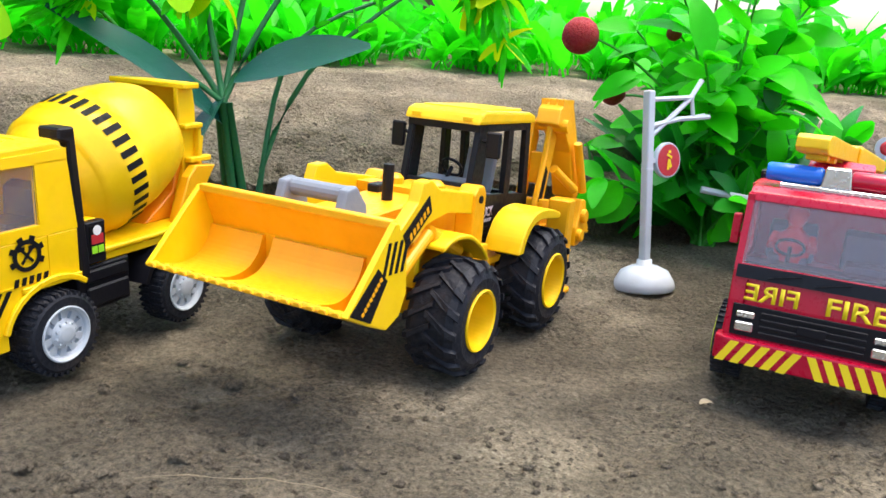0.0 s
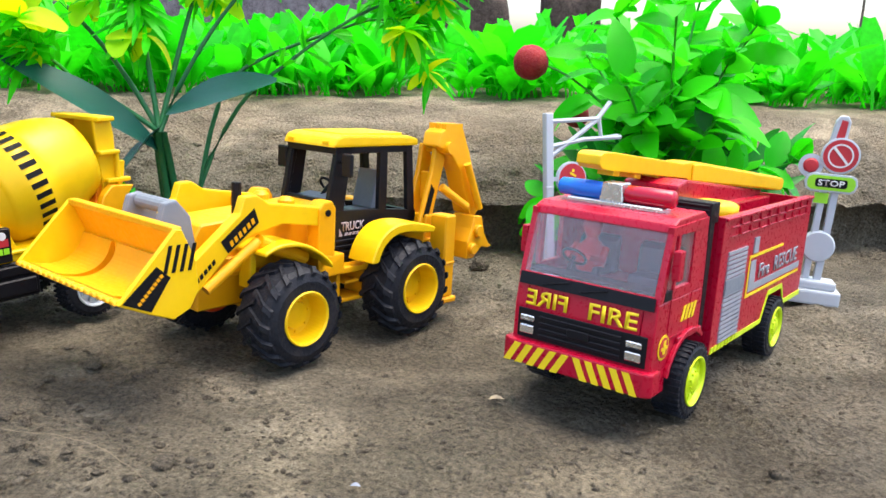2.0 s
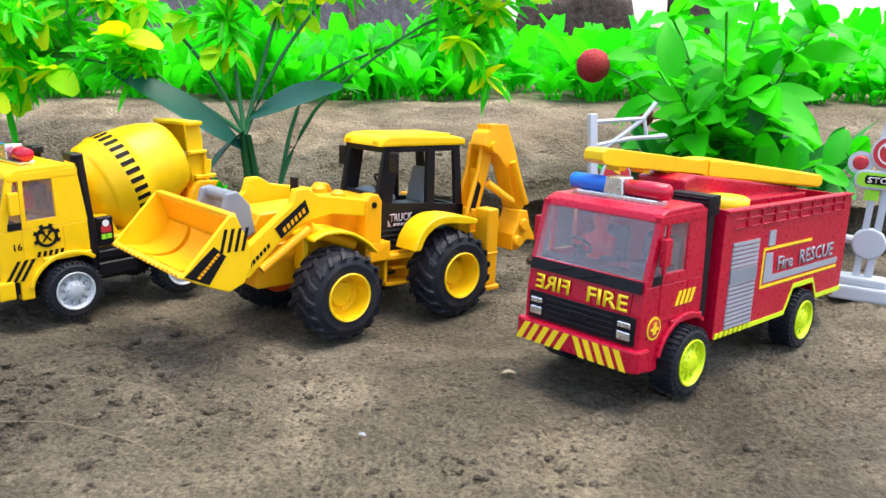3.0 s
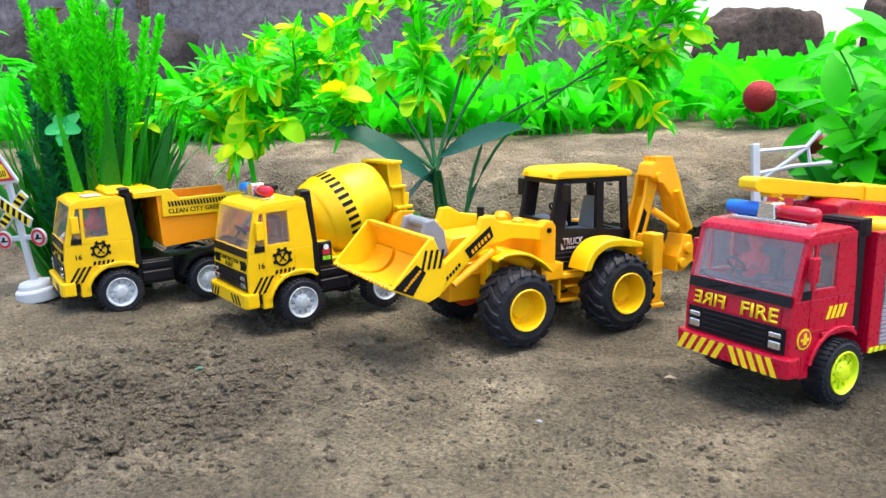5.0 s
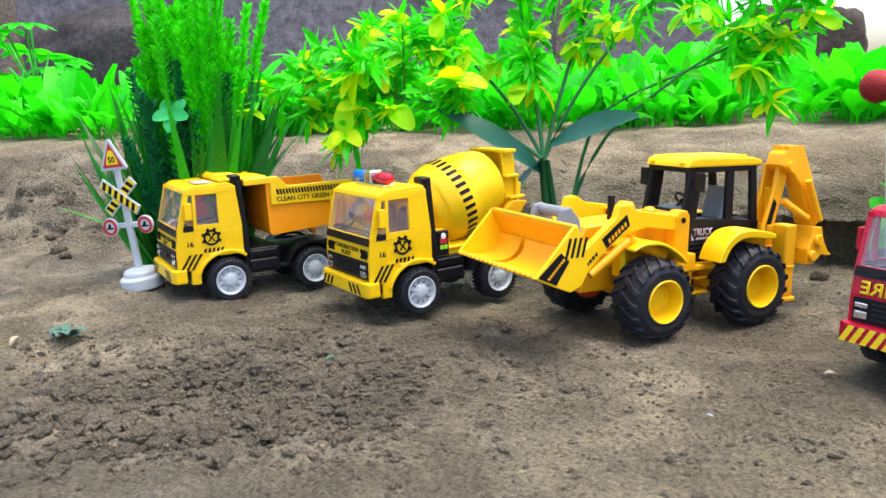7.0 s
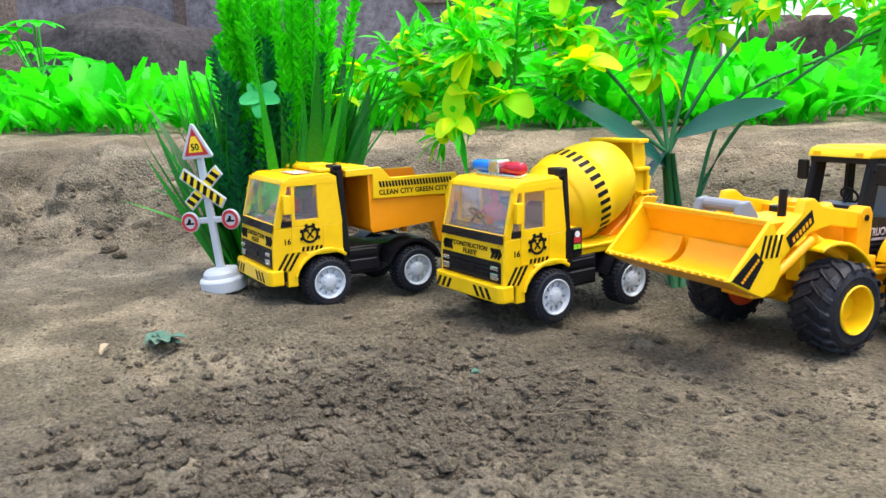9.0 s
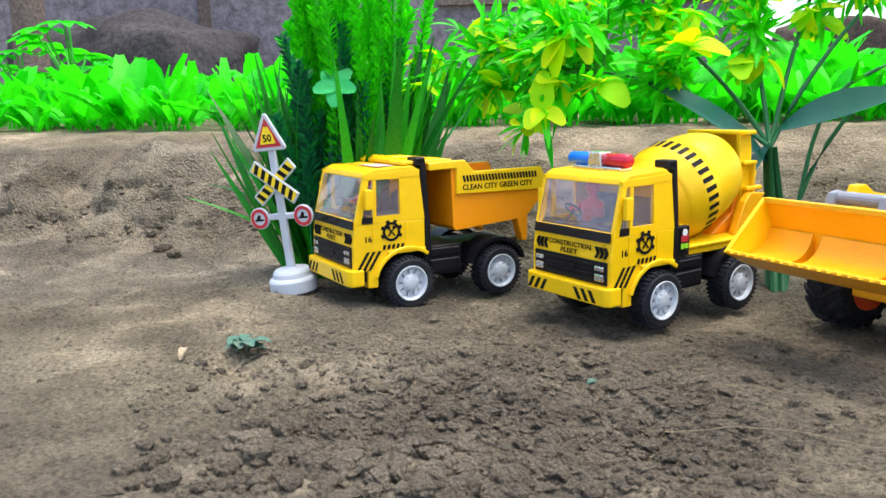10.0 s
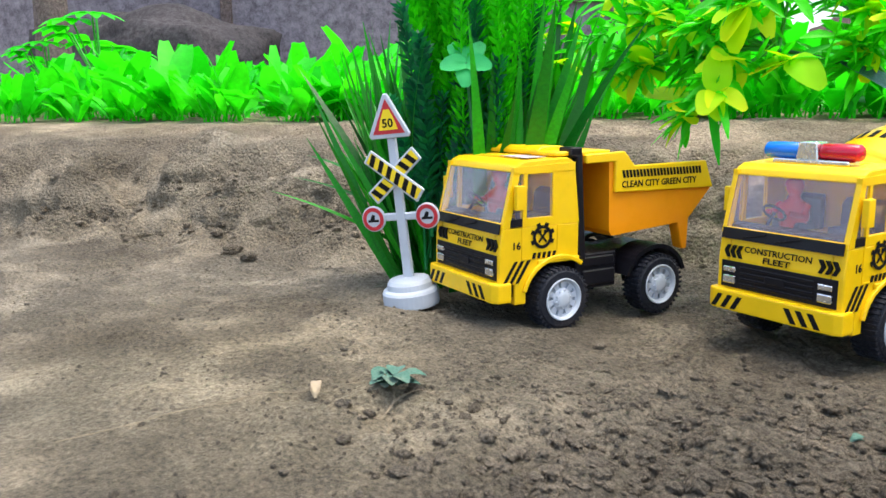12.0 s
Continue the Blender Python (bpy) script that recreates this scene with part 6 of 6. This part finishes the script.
def grass_bush():
    """Artificial tuft: long blades, fern sprigs, a mint flower and orange ones."""
    base = Vector((-0.4420, 0.3450, gz(-0.442, 0.345, False) - 0.002))
    v = thing("grass_bush", Matrix.Translation(base), "dense artificial tuft of green blades and fern sprigs", "artificial plant")
    for i in range(150):
        a, r = rnd(2.7, 4.4), rnd(0.08, 0.60)
        lay("thin_blade", v, BLADES, (rnd(-0.030, 0.0), rnd(-0.040, 0.010), 0.0), (math.cos(a) * r, math.sin(a) * r, 1.0), rnd(0.11, 0.20), (rnd(-1, 0.5), rnd(-1, -0.2), 0.3), rnd(1.2, 2.2))
    for i in range(150):
        a, r = rnd(-0.9, 1.8), rnd(0.02, 0.40)
        lay("broad_blade", v, BROADS if random.random() < 0.7 else BROADS_B, (rnd(0.014, 0.058), rnd(-0.032, 0.012), 0.0), (math.cos(a) * r, math.sin(a) * r, 1.0), rnd(0.11, 0.205), (rnd(-0.4, 1.1), rnd(-1, -0.3), 0.3), rnd(1.1, 1.9))
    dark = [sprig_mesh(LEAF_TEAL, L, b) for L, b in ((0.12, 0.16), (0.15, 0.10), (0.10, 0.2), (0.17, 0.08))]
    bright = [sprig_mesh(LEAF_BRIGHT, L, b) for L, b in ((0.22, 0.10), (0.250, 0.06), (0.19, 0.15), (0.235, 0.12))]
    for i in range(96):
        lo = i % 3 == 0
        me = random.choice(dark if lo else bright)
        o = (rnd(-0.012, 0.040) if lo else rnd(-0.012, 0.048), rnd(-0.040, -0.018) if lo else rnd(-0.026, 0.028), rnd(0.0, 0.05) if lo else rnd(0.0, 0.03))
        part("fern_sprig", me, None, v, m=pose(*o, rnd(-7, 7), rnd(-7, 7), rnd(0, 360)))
    for a, L, z in ((3.3, 0.125, 0.05), (2.9, 0.15, 0.03), (3.6, 0.11, 0.04), (3.9, 0.12, 0.02)):
        lay("arching_blade", v, BLADES[2:], (-0.02, -0.02, z), (math.cos(a), math.sin(a), 0.75), L, (0, -0.6, 1), 1.3)
    c = Vector((-0.4060, 0.2980, 0.165)) - base
    fl = part("mint_flower", tube(bm_new(), [c, (c.x + 0.002, c.y + 0.02, 0.01)], 0.001, n=5), STEM, v, "mint green five-petal flower")
    mint = leaf_set(LEAF_MINT, 0.75, "round", 6, DR, FO)
    for k in range(5):
        a = k * 1.2566 + 0.3
        nn, uu, ww = basis((0.45, -0.75, 0.50))
        lay("flower_petal", fl, mint, c, uu * math.cos(a) + ww * math.sin(a) + nn * 0.35, 0.017, nn)
    for p in ((-0.482, 0.335, 0.200), (-0.375, 0.33, 0.262), (-0.395, 0.36, 0.278), (-0.45, 0.37, 0.262)):
        q = Vector(p) - base
        bm = tube(bm_new(), bezier((0, 0, 0.01), (q.x * 0.5, q.y * 0.5, q.z * 0.7), q, 6), 0.0012, 0.0008, n=5)
        lathe(bm, [(0, -0.003), (0.004, 0.001), (0.005, 0.006), (0.0035, 0.012), (0, 0.019)], q, (0, 0, 1), 8)
        part("flower_bud", bm, STEM_LIGHT, v, smooth=True)
    for p in ((-0.432, 0.320, 0.270), (-0.449, 0.32, 0.256)):
        bm = bm_new()
        q = Vector(p) - base
        for k in range(6):
            leaf(bm, q, (math.cos(k * 1.047), math.sin(k * 1.047), 0.6), 0.009, 0.007, 0.2, 0.2, 3, "round")
        tube(bm, [q, (q.x, q.y + 0.01, 0.1)], 0.0009, n=4)
        part("orange_flower", bm, ORPETAL, v, "small orange flower")
    return v


def broadleaf_bush():
    """Artificial bush with broad leaves and red foam berries."""
    base = Vector((0.2380, 0.6650, gz(0.238, 0.665, False) - 0.004))
    v = thing("broadleaf_bush", Matrix.Translation(base), "artificial broad-leaved bush with red berries by the bank", "artificial plant")
    for i in range(40):
        a, r = rnd(0, 6.283), rnd(0.02, 0.125)
        e = Vector((math.cos(a) * r, math.sin(a) * r * 0.7, rnd(0.07, 0.245) - r * 0.3))
        if e.x < 0 and e.z > 0.09:
            e.x *= 0.72
        pts = bezier((rnd(-0.008, 0.008), rnd(-0.008, 0.008), 0.0), (e.x * 0.3, e.y * 0.3, e.z * 0.75), e, 8)
        part("stem", tube(bm_new(), pts, 0.0018, 0.0010, n=5), STEM_LIGHT, v, smooth=True)
        for j in range(3, 9):
            d, u, w = basis(pts[j] - pts[j - 1])
            for q in range(2 if j < 8 else 4):
                b = rnd(0, 6.283)
                L = rnd(0.026, 0.047)
                # dark leaves are likelier low down, painting the bush's own shade by colour
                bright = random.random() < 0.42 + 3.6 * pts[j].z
                lay("leaf", v, OVALS if bright else OVALS_SHADED, pts[j], d * rnd(0.2, 0.9) + (u * math.cos(b) + w * math.sin(b)) + Vector((0, -0.25, 0.1)), L, facing(), rnd(0.85, 1.2))
    for i in range(30):
        a = rnd(-0.6, 3.7) if i % 2 else rnd(3.4, 6.6)
        lay("blade_leaf", v, LONGS, (0, 0, 0.01), (math.cos(a), math.sin(a) * 0.6, rnd(0.5, 1.6)), rnd(0.09, 0.15), (rnd(-0.5, 0.5), -0.7, 0.7))
    for p, r in (((0.1170, 0.6950, 0.169), 0.0158), ((0.1600, 0.7400, 0.121), 0.0118), ((0.195, 0.690, 0.176), 0.0065)):
        q = Vector(p) - base
        bm = bm_new()
        bmesh.ops.create_icosphere(bm, subdivisions=3, radius=r, matrix=Matrix.Translation(q))
        for vv in bm.verts:
            n = (vv.co - q).normalized()
            vv.co = vv.co + n * (noise.noise(n * 6) * r * 0.05 + noise.noise(n * 18) * r * 0.02)
        b = part("berry", bm, BERRY, v, "round red foam berry", smooth=True)
        bm = tube(bm_new(), bezier(q + Vector((r * 0.9, 0, -0.002)), q.lerp(Vector((0, 0, 0.1)), 0.5) + Vector((0, 0, 0.02)), (0, 0, 0.08), 8), 0.0011, 0.0014, n=5)
        part("berry_stalk", bm, STEM_LIGHT, b)
    return v


flowering_bush()
grass_bush()
broadleaf_bush()


# ---- crop behind the bank ----
def crop_patch():
    vs, fs = [], []
    rng = random.Random(7)

    def add_leaf(p, az, el, L, w, bend):
        ca, sa = math.cos(az), math.sin(az)
        n0, k = len(vs), 5
        px, py, pz = p
        for i in range(k + 1):
            t = i / k
            e = el - bend * t
            ww = (0.12 if t < 0.3 else math.sin(math.pi * min(1, (t - 0.25) / 0.75 * 0.80 + 0.10)) ** 0.6) * w * 0.5
            ww = max(ww, 0.0015)
            c = (px, py, pz)
            vs.append((c[0] - sa * ww, c[1] + ca * ww, c[2] + ww * 0.25))
            vs.append(c)
            vs.append((c[0] + sa * ww, c[1] - ca * ww, c[2] + ww * 0.25))
            px += ca * math.cos(e) * L / k
            py += sa * math.cos(e) * L / k
            pz += math.sin(e) * L / k
        for i in range(k):
            a = n0 + 3 * i
            fs.append((a, a + 1, a + 4, a + 3))
            fs.append((a + 1, a + 2, a + 5, a + 4))
    count = 0
    while count < 2300:
        u = rng.random()
        s = 0.36 + 3.6 * u ** 1.7
        x = rng.uniform(-2.9 - s * 0.9, 2.0 + s * 0.5)
        y = 0.632 + 0.33 * x + s * 1.053
        z = 0.113 + 0.01 * min(1, s)
        grow = rng.uniform(0.6, 1.15) * (0.75 if s < 0.5 else 1.0) * (1.5 if rng.random() < 0.07 else 1.0)
        for _ in range(rng.randint(7, 10)):
            add_leaf((x + rng.uniform(-0.015, 0.015), y + rng.uniform(-0.015, 0.015), z), rng.uniform(0, 6.283), rng.uniform(0.7, 1.5), rng.uniform(0.07, 0.14) * grow, rng.uniform(0.022, 0.045) * grow, rng.uniform(0.1, 1.1))
        count += 1
    me = bpy.data.meshes.new("crop")
    me.from_pydata(vs, [], fs)
    me.materials.append(LEAF_CROP)
    for pl in me.polygons:
        pl.use_smooth = True
    return tagged(new("crop_leaves", me), "dense bright green leafy crop growing behind the bank", "crop", kind="stuff")


crop_patch()


# ---- far things ----
def far_wall():
    v = thing("far_wall", Matrix.Translation((-4.6, 6.2, 0.10)) @ pose(0, 0, 0, 0, 0, 33), "long grey-rendered wall far behind the crop", "wall", kind="structure")
    bm = bm_new()
    box(bm, -7.5, 3.2, 0, 0.25, 0, 2.6)
    part("wall_face", bm, WALLM, v, bevel=0.02)
    bm = bm_new()
    box(bm, 0.2, 3.2, -0.06, 0.0, 0.98, 1.08)
    part("ledge", bm, WOOD, v)
    for x in (-2.1, 1.6):
        bm = bm_new()
        box(bm, x, x + 0.10, -0.05, 0.0, 0, 2.6)
        part("pier", bm, WOOD, v)
    return v


far_wall()


def far_mound(name, x, y, w, h, seed, label, mat=MOUNDM):
    bm = bm_new()
    bmesh.ops.create_icosphere(bm, subdivisions=5, radius=1)
    off = Vector((seed * 5.3, 0, 0))
    for vv in bm.verts:
        p = vv.co.copy()
        m = max(abs(p.x), abs(p.y), abs(p.z)) ** 0.65
        k = 1 / m * (1 + 0.16 * noise.noise(p * 1.6 + off) + 0.05 * noise.noise(Vector((p.x * 3, p.y * 3, p.z * 16)) + off))
        vv.co = Vector((p.x * k * w * 0.5, p.y * k * w * 0.3, max(-0.2, p.z * k * h)))
    ob = new(name, mesh_from(bm, mat, True))
    ob.matrix_basis = pose(x, y, 0.08, 0, 0, 12)
    return tagged(ob, label, "stack")


far_mound("straw_stack", -0.98, 6.6, 1.0, 0.66, 3, "dark layered straw stack behind the crop")
far_mound("earth_heap", -0.02, 6.9, 0.5, 0.72, 5, "small brown heap far behind the crop")
far_mound("brush_heap", -6.3, 4.3, 2.2, 0.85, 9, "dark grey brush heap beside the far wall", BRUSHM)


def pole(x, y, h, r):
    bm = bm_new()
    tube(bm, [(0, 0, 0), (0.01, 0, h * 0.5), (0.0, 0.01, h)], r, r * 0.8, n=7)
    ob = new("fence_pole", mesh_from(bm, WOOD))
    ob.matrix_basis = pose(x, y, 0.1)
    return tagged(ob, "thin weathered pole standing in the field", "pole", "field poles")


for _x, _y, _h, _r in ((0.75, 6.0, 1.5, 0.012), (1.35, 6.4, 1.1, 0.010), (2.0, 6.1, 1.0, 0.010)):
    pole(_x, _y, _h, _r)


def tree_trunk(x, y, h, r):
    bm = bm_new()
    lathe(bm, [(r * 1.5, 0), (r * 1.15, h * 0.06), (r, h * 0.2), (r * 0.95, h * 0.5), (r * 0.85, h), (0, h)], (0, 0, 0), (0.03, 0, 1), 14)
    for vv in bm.verts:
        vv.co *= 1 + 0.06 * noise.noise(Vector((vv.co.x * 9, vv.co.y * 9, vv.co.z * 3)))
    ob = new("tree_trunk", mesh_from(bm, WOOD, True))
    ob.matrix_basis = pose(x, y, 0.08)
    return tagged(ob, "thick grey-brown tree trunk beside the far wall", "tree trunk")


tree_trunk(-6.1, 3.2, 3.2, 0.12)


def castor_plant(x, y, s):
    v = thing("broadleaf_weed", pose(x, y, 0.11), "tall weed with lobed green leaves in the crop", "weed")
    bm = bm_new()
    for i in range(9):
        a = i * 0.7
        c = Vector((math.cos(a) * 0.12 * s, math.sin(a) * 0.12 * s, (0.22 + 0.022 * i) * s))
        for k in range(6):
            b = a + (k - 2.5) * 0.55
            leaf(bm, c, (math.cos(b), math.sin(b), 0.12), 0.125 * s, 0.062 * s, 0.35, 0.2, 5)
    part("leaf_crown", bm, LEAF_CROP, v, smooth=True)
    bm = bm_new()
    for i in range(9):
        a = i * 0.7
        tube(bm, [(0, 0, 0.1 * s), (math.cos(a) * 0.12 * s, math.sin(a) * 0.12 * s, (0.22 + 0.022 * i) * s)], 0.004 * s, n=5)
    tube(bm, [(0, 0, 0), (0, 0, 0.4 * s)], 0.008 * s, 0.005 * s, n=6)
    part("stalk", bm, STEM_LIGHT, v)
    return v


castor_plant(-3.20, 1.78, 1.0)
castor_plant(-3.30, 1.62, 0.72)


# ---- clods, stones and litter ----
def clod_field():
    vs, fs = [], []
    rng = random.Random(11)
    t = bmesh.new()
    bmesh.ops.create_icosphere(t, subdivisions=1, radius=1)
    bv = [vv.co.copy() for vv in t.verts]
    bf = [[q.index for q in f.verts] for f in t.faces]
    t.free()
    pts = []
    def scatter(n, cx, cy, sx, sy, r0, r1, ang=0.0):
        c, s = math.cos(ang), math.sin(ang)
        for _ in range(n):
            a, b = rng.gauss(0, sx), rng.gauss(0, sy)
            pts.append((cx + a * c - b * s, cy + a * s + b * c, r0 + (r1 - r0) * rng.random() ** 4))
    scatter(2600, -0.170, 0.160, 0.075, 0.048, 0.0006, 0.0040, 0.8)
    scatter(420, -0.165, 0.125, 0.065, 0.035, 0.0020, 0.0060, 0.8)
    scatter(2200, 0.16, 0.30, 0.10, 0.05, 0.0005, 0.0018, 0.5)
    scatter(420, -0.185, 0.085, 0.055, 0.022, 0.0022, 0.0066, 0.6)
    scatter(500, -0.33, 0.15, 0.10, 0.07, 0.0005, 0.0018)
    scatter(500, 0.02, 0.22, 0.14, 0.06, 0.0006, 0.0028)
    for _ in range(3000):
        pts.append((rng.uniform(-0.9, 0.55), rng.uniform(0.08, 0.62), 0.0005 + 0.0015 * rng.random() ** 4))
    for _ in range(700):
        x = rng.uniform(-1.0, 0.6)
        s = rng.uniform(-0.05, 0.10)
        pts.append((x, 0.640 + 0.33 * x + s, 0.0008 + 0.0038 * rng.random() ** 3))
    for _ in range(160):
        x = rng.uniform(-1.0, -0.45)
        pts.append((x, 0.640 + 0.33 * x + rng.gauss(0.02, 0.03), 0.001 + 0.0040 * rng.random() ** 3))
    for _ in range(9000):
        pts.append((rng.uniform(-0.85, 0.5), rng.uniform(0.06, 0.60), 0.00045 + 0.0010 * rng.random() ** 2))
    for _ in range(4000):
        pts.append((rng.gauss(-0.17, 0.09), rng.gauss(0.155, 0.06), 0.00045 + 0.0012 * rng.random() ** 2))
    ov = [Vector(q) for q in ((1, 0, 0), (0, 1, 0), (-1, 0, 0), (0, -1, 0), (0, 0, 1), (0, 0, -1))]
    of = [(0, 1, 4), (1, 2, 4), (2, 3, 4), (3, 0, 4), (1, 0, 5), (2, 1, 5), (3, 2, 5), (0, 3, 5)]
    P = np.array(pts)
    Z = height(P[:, 0], P[:, 1])
    for (x, y, r), z in zip(pts, Z):
        n0 = len(vs)
        sx, sy, sz = rng.uniform(0.8, 1.4), rng.uniform(0.8, 1.3), rng.uniform(0.55, 0.9)
        o = Vector((rng.uniform(0, 90), rng.uniform(0, 90), 0))
        fine = r < 0.0015
        for co in (ov if fine else bv):
            k = 1 + 0.55 * noise.noise(co * 1.3 + o)
            vs.append((x + co.x * r * sx * k, y + co.y * r * sy * k, z + r * 0.15 + co.z * r * sz * k))
        fs.extend([[n0 + i for i in f] for f in (of if fine else bf)])
    me = bpy.data.meshes.new("clods")
    me.from_pydata(vs, [], fs)
    me.materials.append(CLOD)
    return tagged(new("soil_clods", me), "loose soil clods and crumbs scattered on the ground", "soil", kind="stuff")


clod_field()


def stone(x, y, r, seed, label="small dusty brown stone lying on the soil"):
    bm = bm_new()
    bmesh.ops.create_icosphere(bm, subdivisions=3, radius=r)
    for vv in bm.verts:
        n = vv.co.normalized()
        vv.co *= 1 + 0.35 * noise.noise(n * 1.4 + Vector((seed * 7.1, 0, 0))) + 0.12 * noise.noise(n * 5 + Vector((0, seed * 3.3, 0)))
        vv.co.z *= 0.7
    ob = new("stone", mesh_from(bm, CLOD, True))
    ob.matrix_basis = pose(x, y, gz(x, y) + r * 0.35, 0, 0, seed * 40)
    return tagged(ob, label, "stone", "loose stones")


for _i, (_x, _y, _r) in enumerate(((-0.145, 0.103, 0.0085), (-0.158, 0.085, 0.007), (-0.085, 0.33, 0.0045), (-0.17, 0.075, 0.006), (-0.20, 0.090, 0.006), (-0.115, 0.115, 0.005), (0.262, 0.293, 0.005), (0.09, 0.60, 0.008), (0.02, 0.60, 0.006), (-0.70, 0.345, 0.009), (-0.66, 0.33, 0.007), (-0.74, 0.36, 0.006))):
    stone(_x, _y, _r, _i + 1)


def litter_leaf(name, x, y, L, w, mat, label, az, n=1):
    bm = bm_new()
    rng = random.Random(int(x * 1000) + 5000)
    for k in range(n):
        a = az + (rng.uniform(-2.4, 2.4) if n > 2 else rng.uniform(-0.6, 0.6) if n > 1 else 0)
        leaf(bm, (rng.uniform(-0.008, 0.006) * (n > 1), rng.uniform(-0.005, 0.005) * (n > 1), 0.001 + 0.006 * k / max(n, 4)), (math.cos(a), math.sin(a), 0.35), L * rng.uniform(0.7, 1.0), w, 0.35, 0.4, 6)
    ob = new(name, mesh_from(bm, mat, True))
    ob.matrix_basis = pose(x, y, gz(x, y) + 0.001)
    return tagged(ob, label, "litter")


litter_leaf("dried_leaf", -0.341, 0.136, 0.013, 0.009, DRYLEAF, "crumpled dull green dried leaf on the soil", 0.2, 14)
litter_leaf("pale_leaf", -0.361, 0.110, 0.020, 0.005, STRAW, "pale dry leaf scrap lying on the soil", 2.2, 2)
litter_leaf("leaf_scrap", 0.131, 0.337, 0.009, 0.005, STRAW, "pale leaf scrap lying on the soil", 0.3)
litter_leaf("leaf_scrap", 0.0863, 0.2423, 0.006, 0.003, GREY, "pale grey leaf scrap lying on the soil", 0.1)
litter_leaf("leaf_scrap", -0.1571, 0.2107, 0.008, 0.005, DRYLEAF, "small dull green leaf scrap lying on the soil", 0.5, 2)


def strand(name, pts, r, mat, label):
    bm = bm_new()
    tube(bm, [(x, y, gz(x, y) + h) for x, y, h in pts], r, r * 0.7, n=5)
    return tagged(new(name, mesh_from(bm, mat, True)), label, "straw", "loose fibres")


def arc_pts(x0, y0, x1, y1, bow, n=14, h=0.0025):
    out = []
    for i in range(n + 1):
        t = i / n
        b = bow * math.sin(math.pi * t)
        out.append((x0 + (x1 - x0) * t - (y1 - y0) * b, y0 + (y1 - y0) * t + (x1 - x0) * b, h))
    return out


strand("straw_strand", arc_pts(-0.36, 0.125, -0.33, 0.110, 0.5), 0.00022, STRAW, "thin bent straw lying on the soil")
strand("straw_strand", arc_pts(-0.42, 0.02, -0.37, 0.115, 0.06), 0.00022, STRAW, "thin pale straw lying on the soil")
strand("straw_strand", arc_pts(-0.12, 0.18, 0.06, 0.17, 0.15), 0.00018, STRAW, "long thin pale fibre lying on the soil")
strand("straw_strand", arc_pts(-0.10, 0.25, 0.02, 0.215, 0.12), 0.00016, STRAW, "long thin pale fibre lying on the soil")
strand("straw_strand", arc_pts(-0.33, 0.115, -0.315, 0.145, 0.3), 0.00022, STRAW, "thin bent straw lying on the soil")
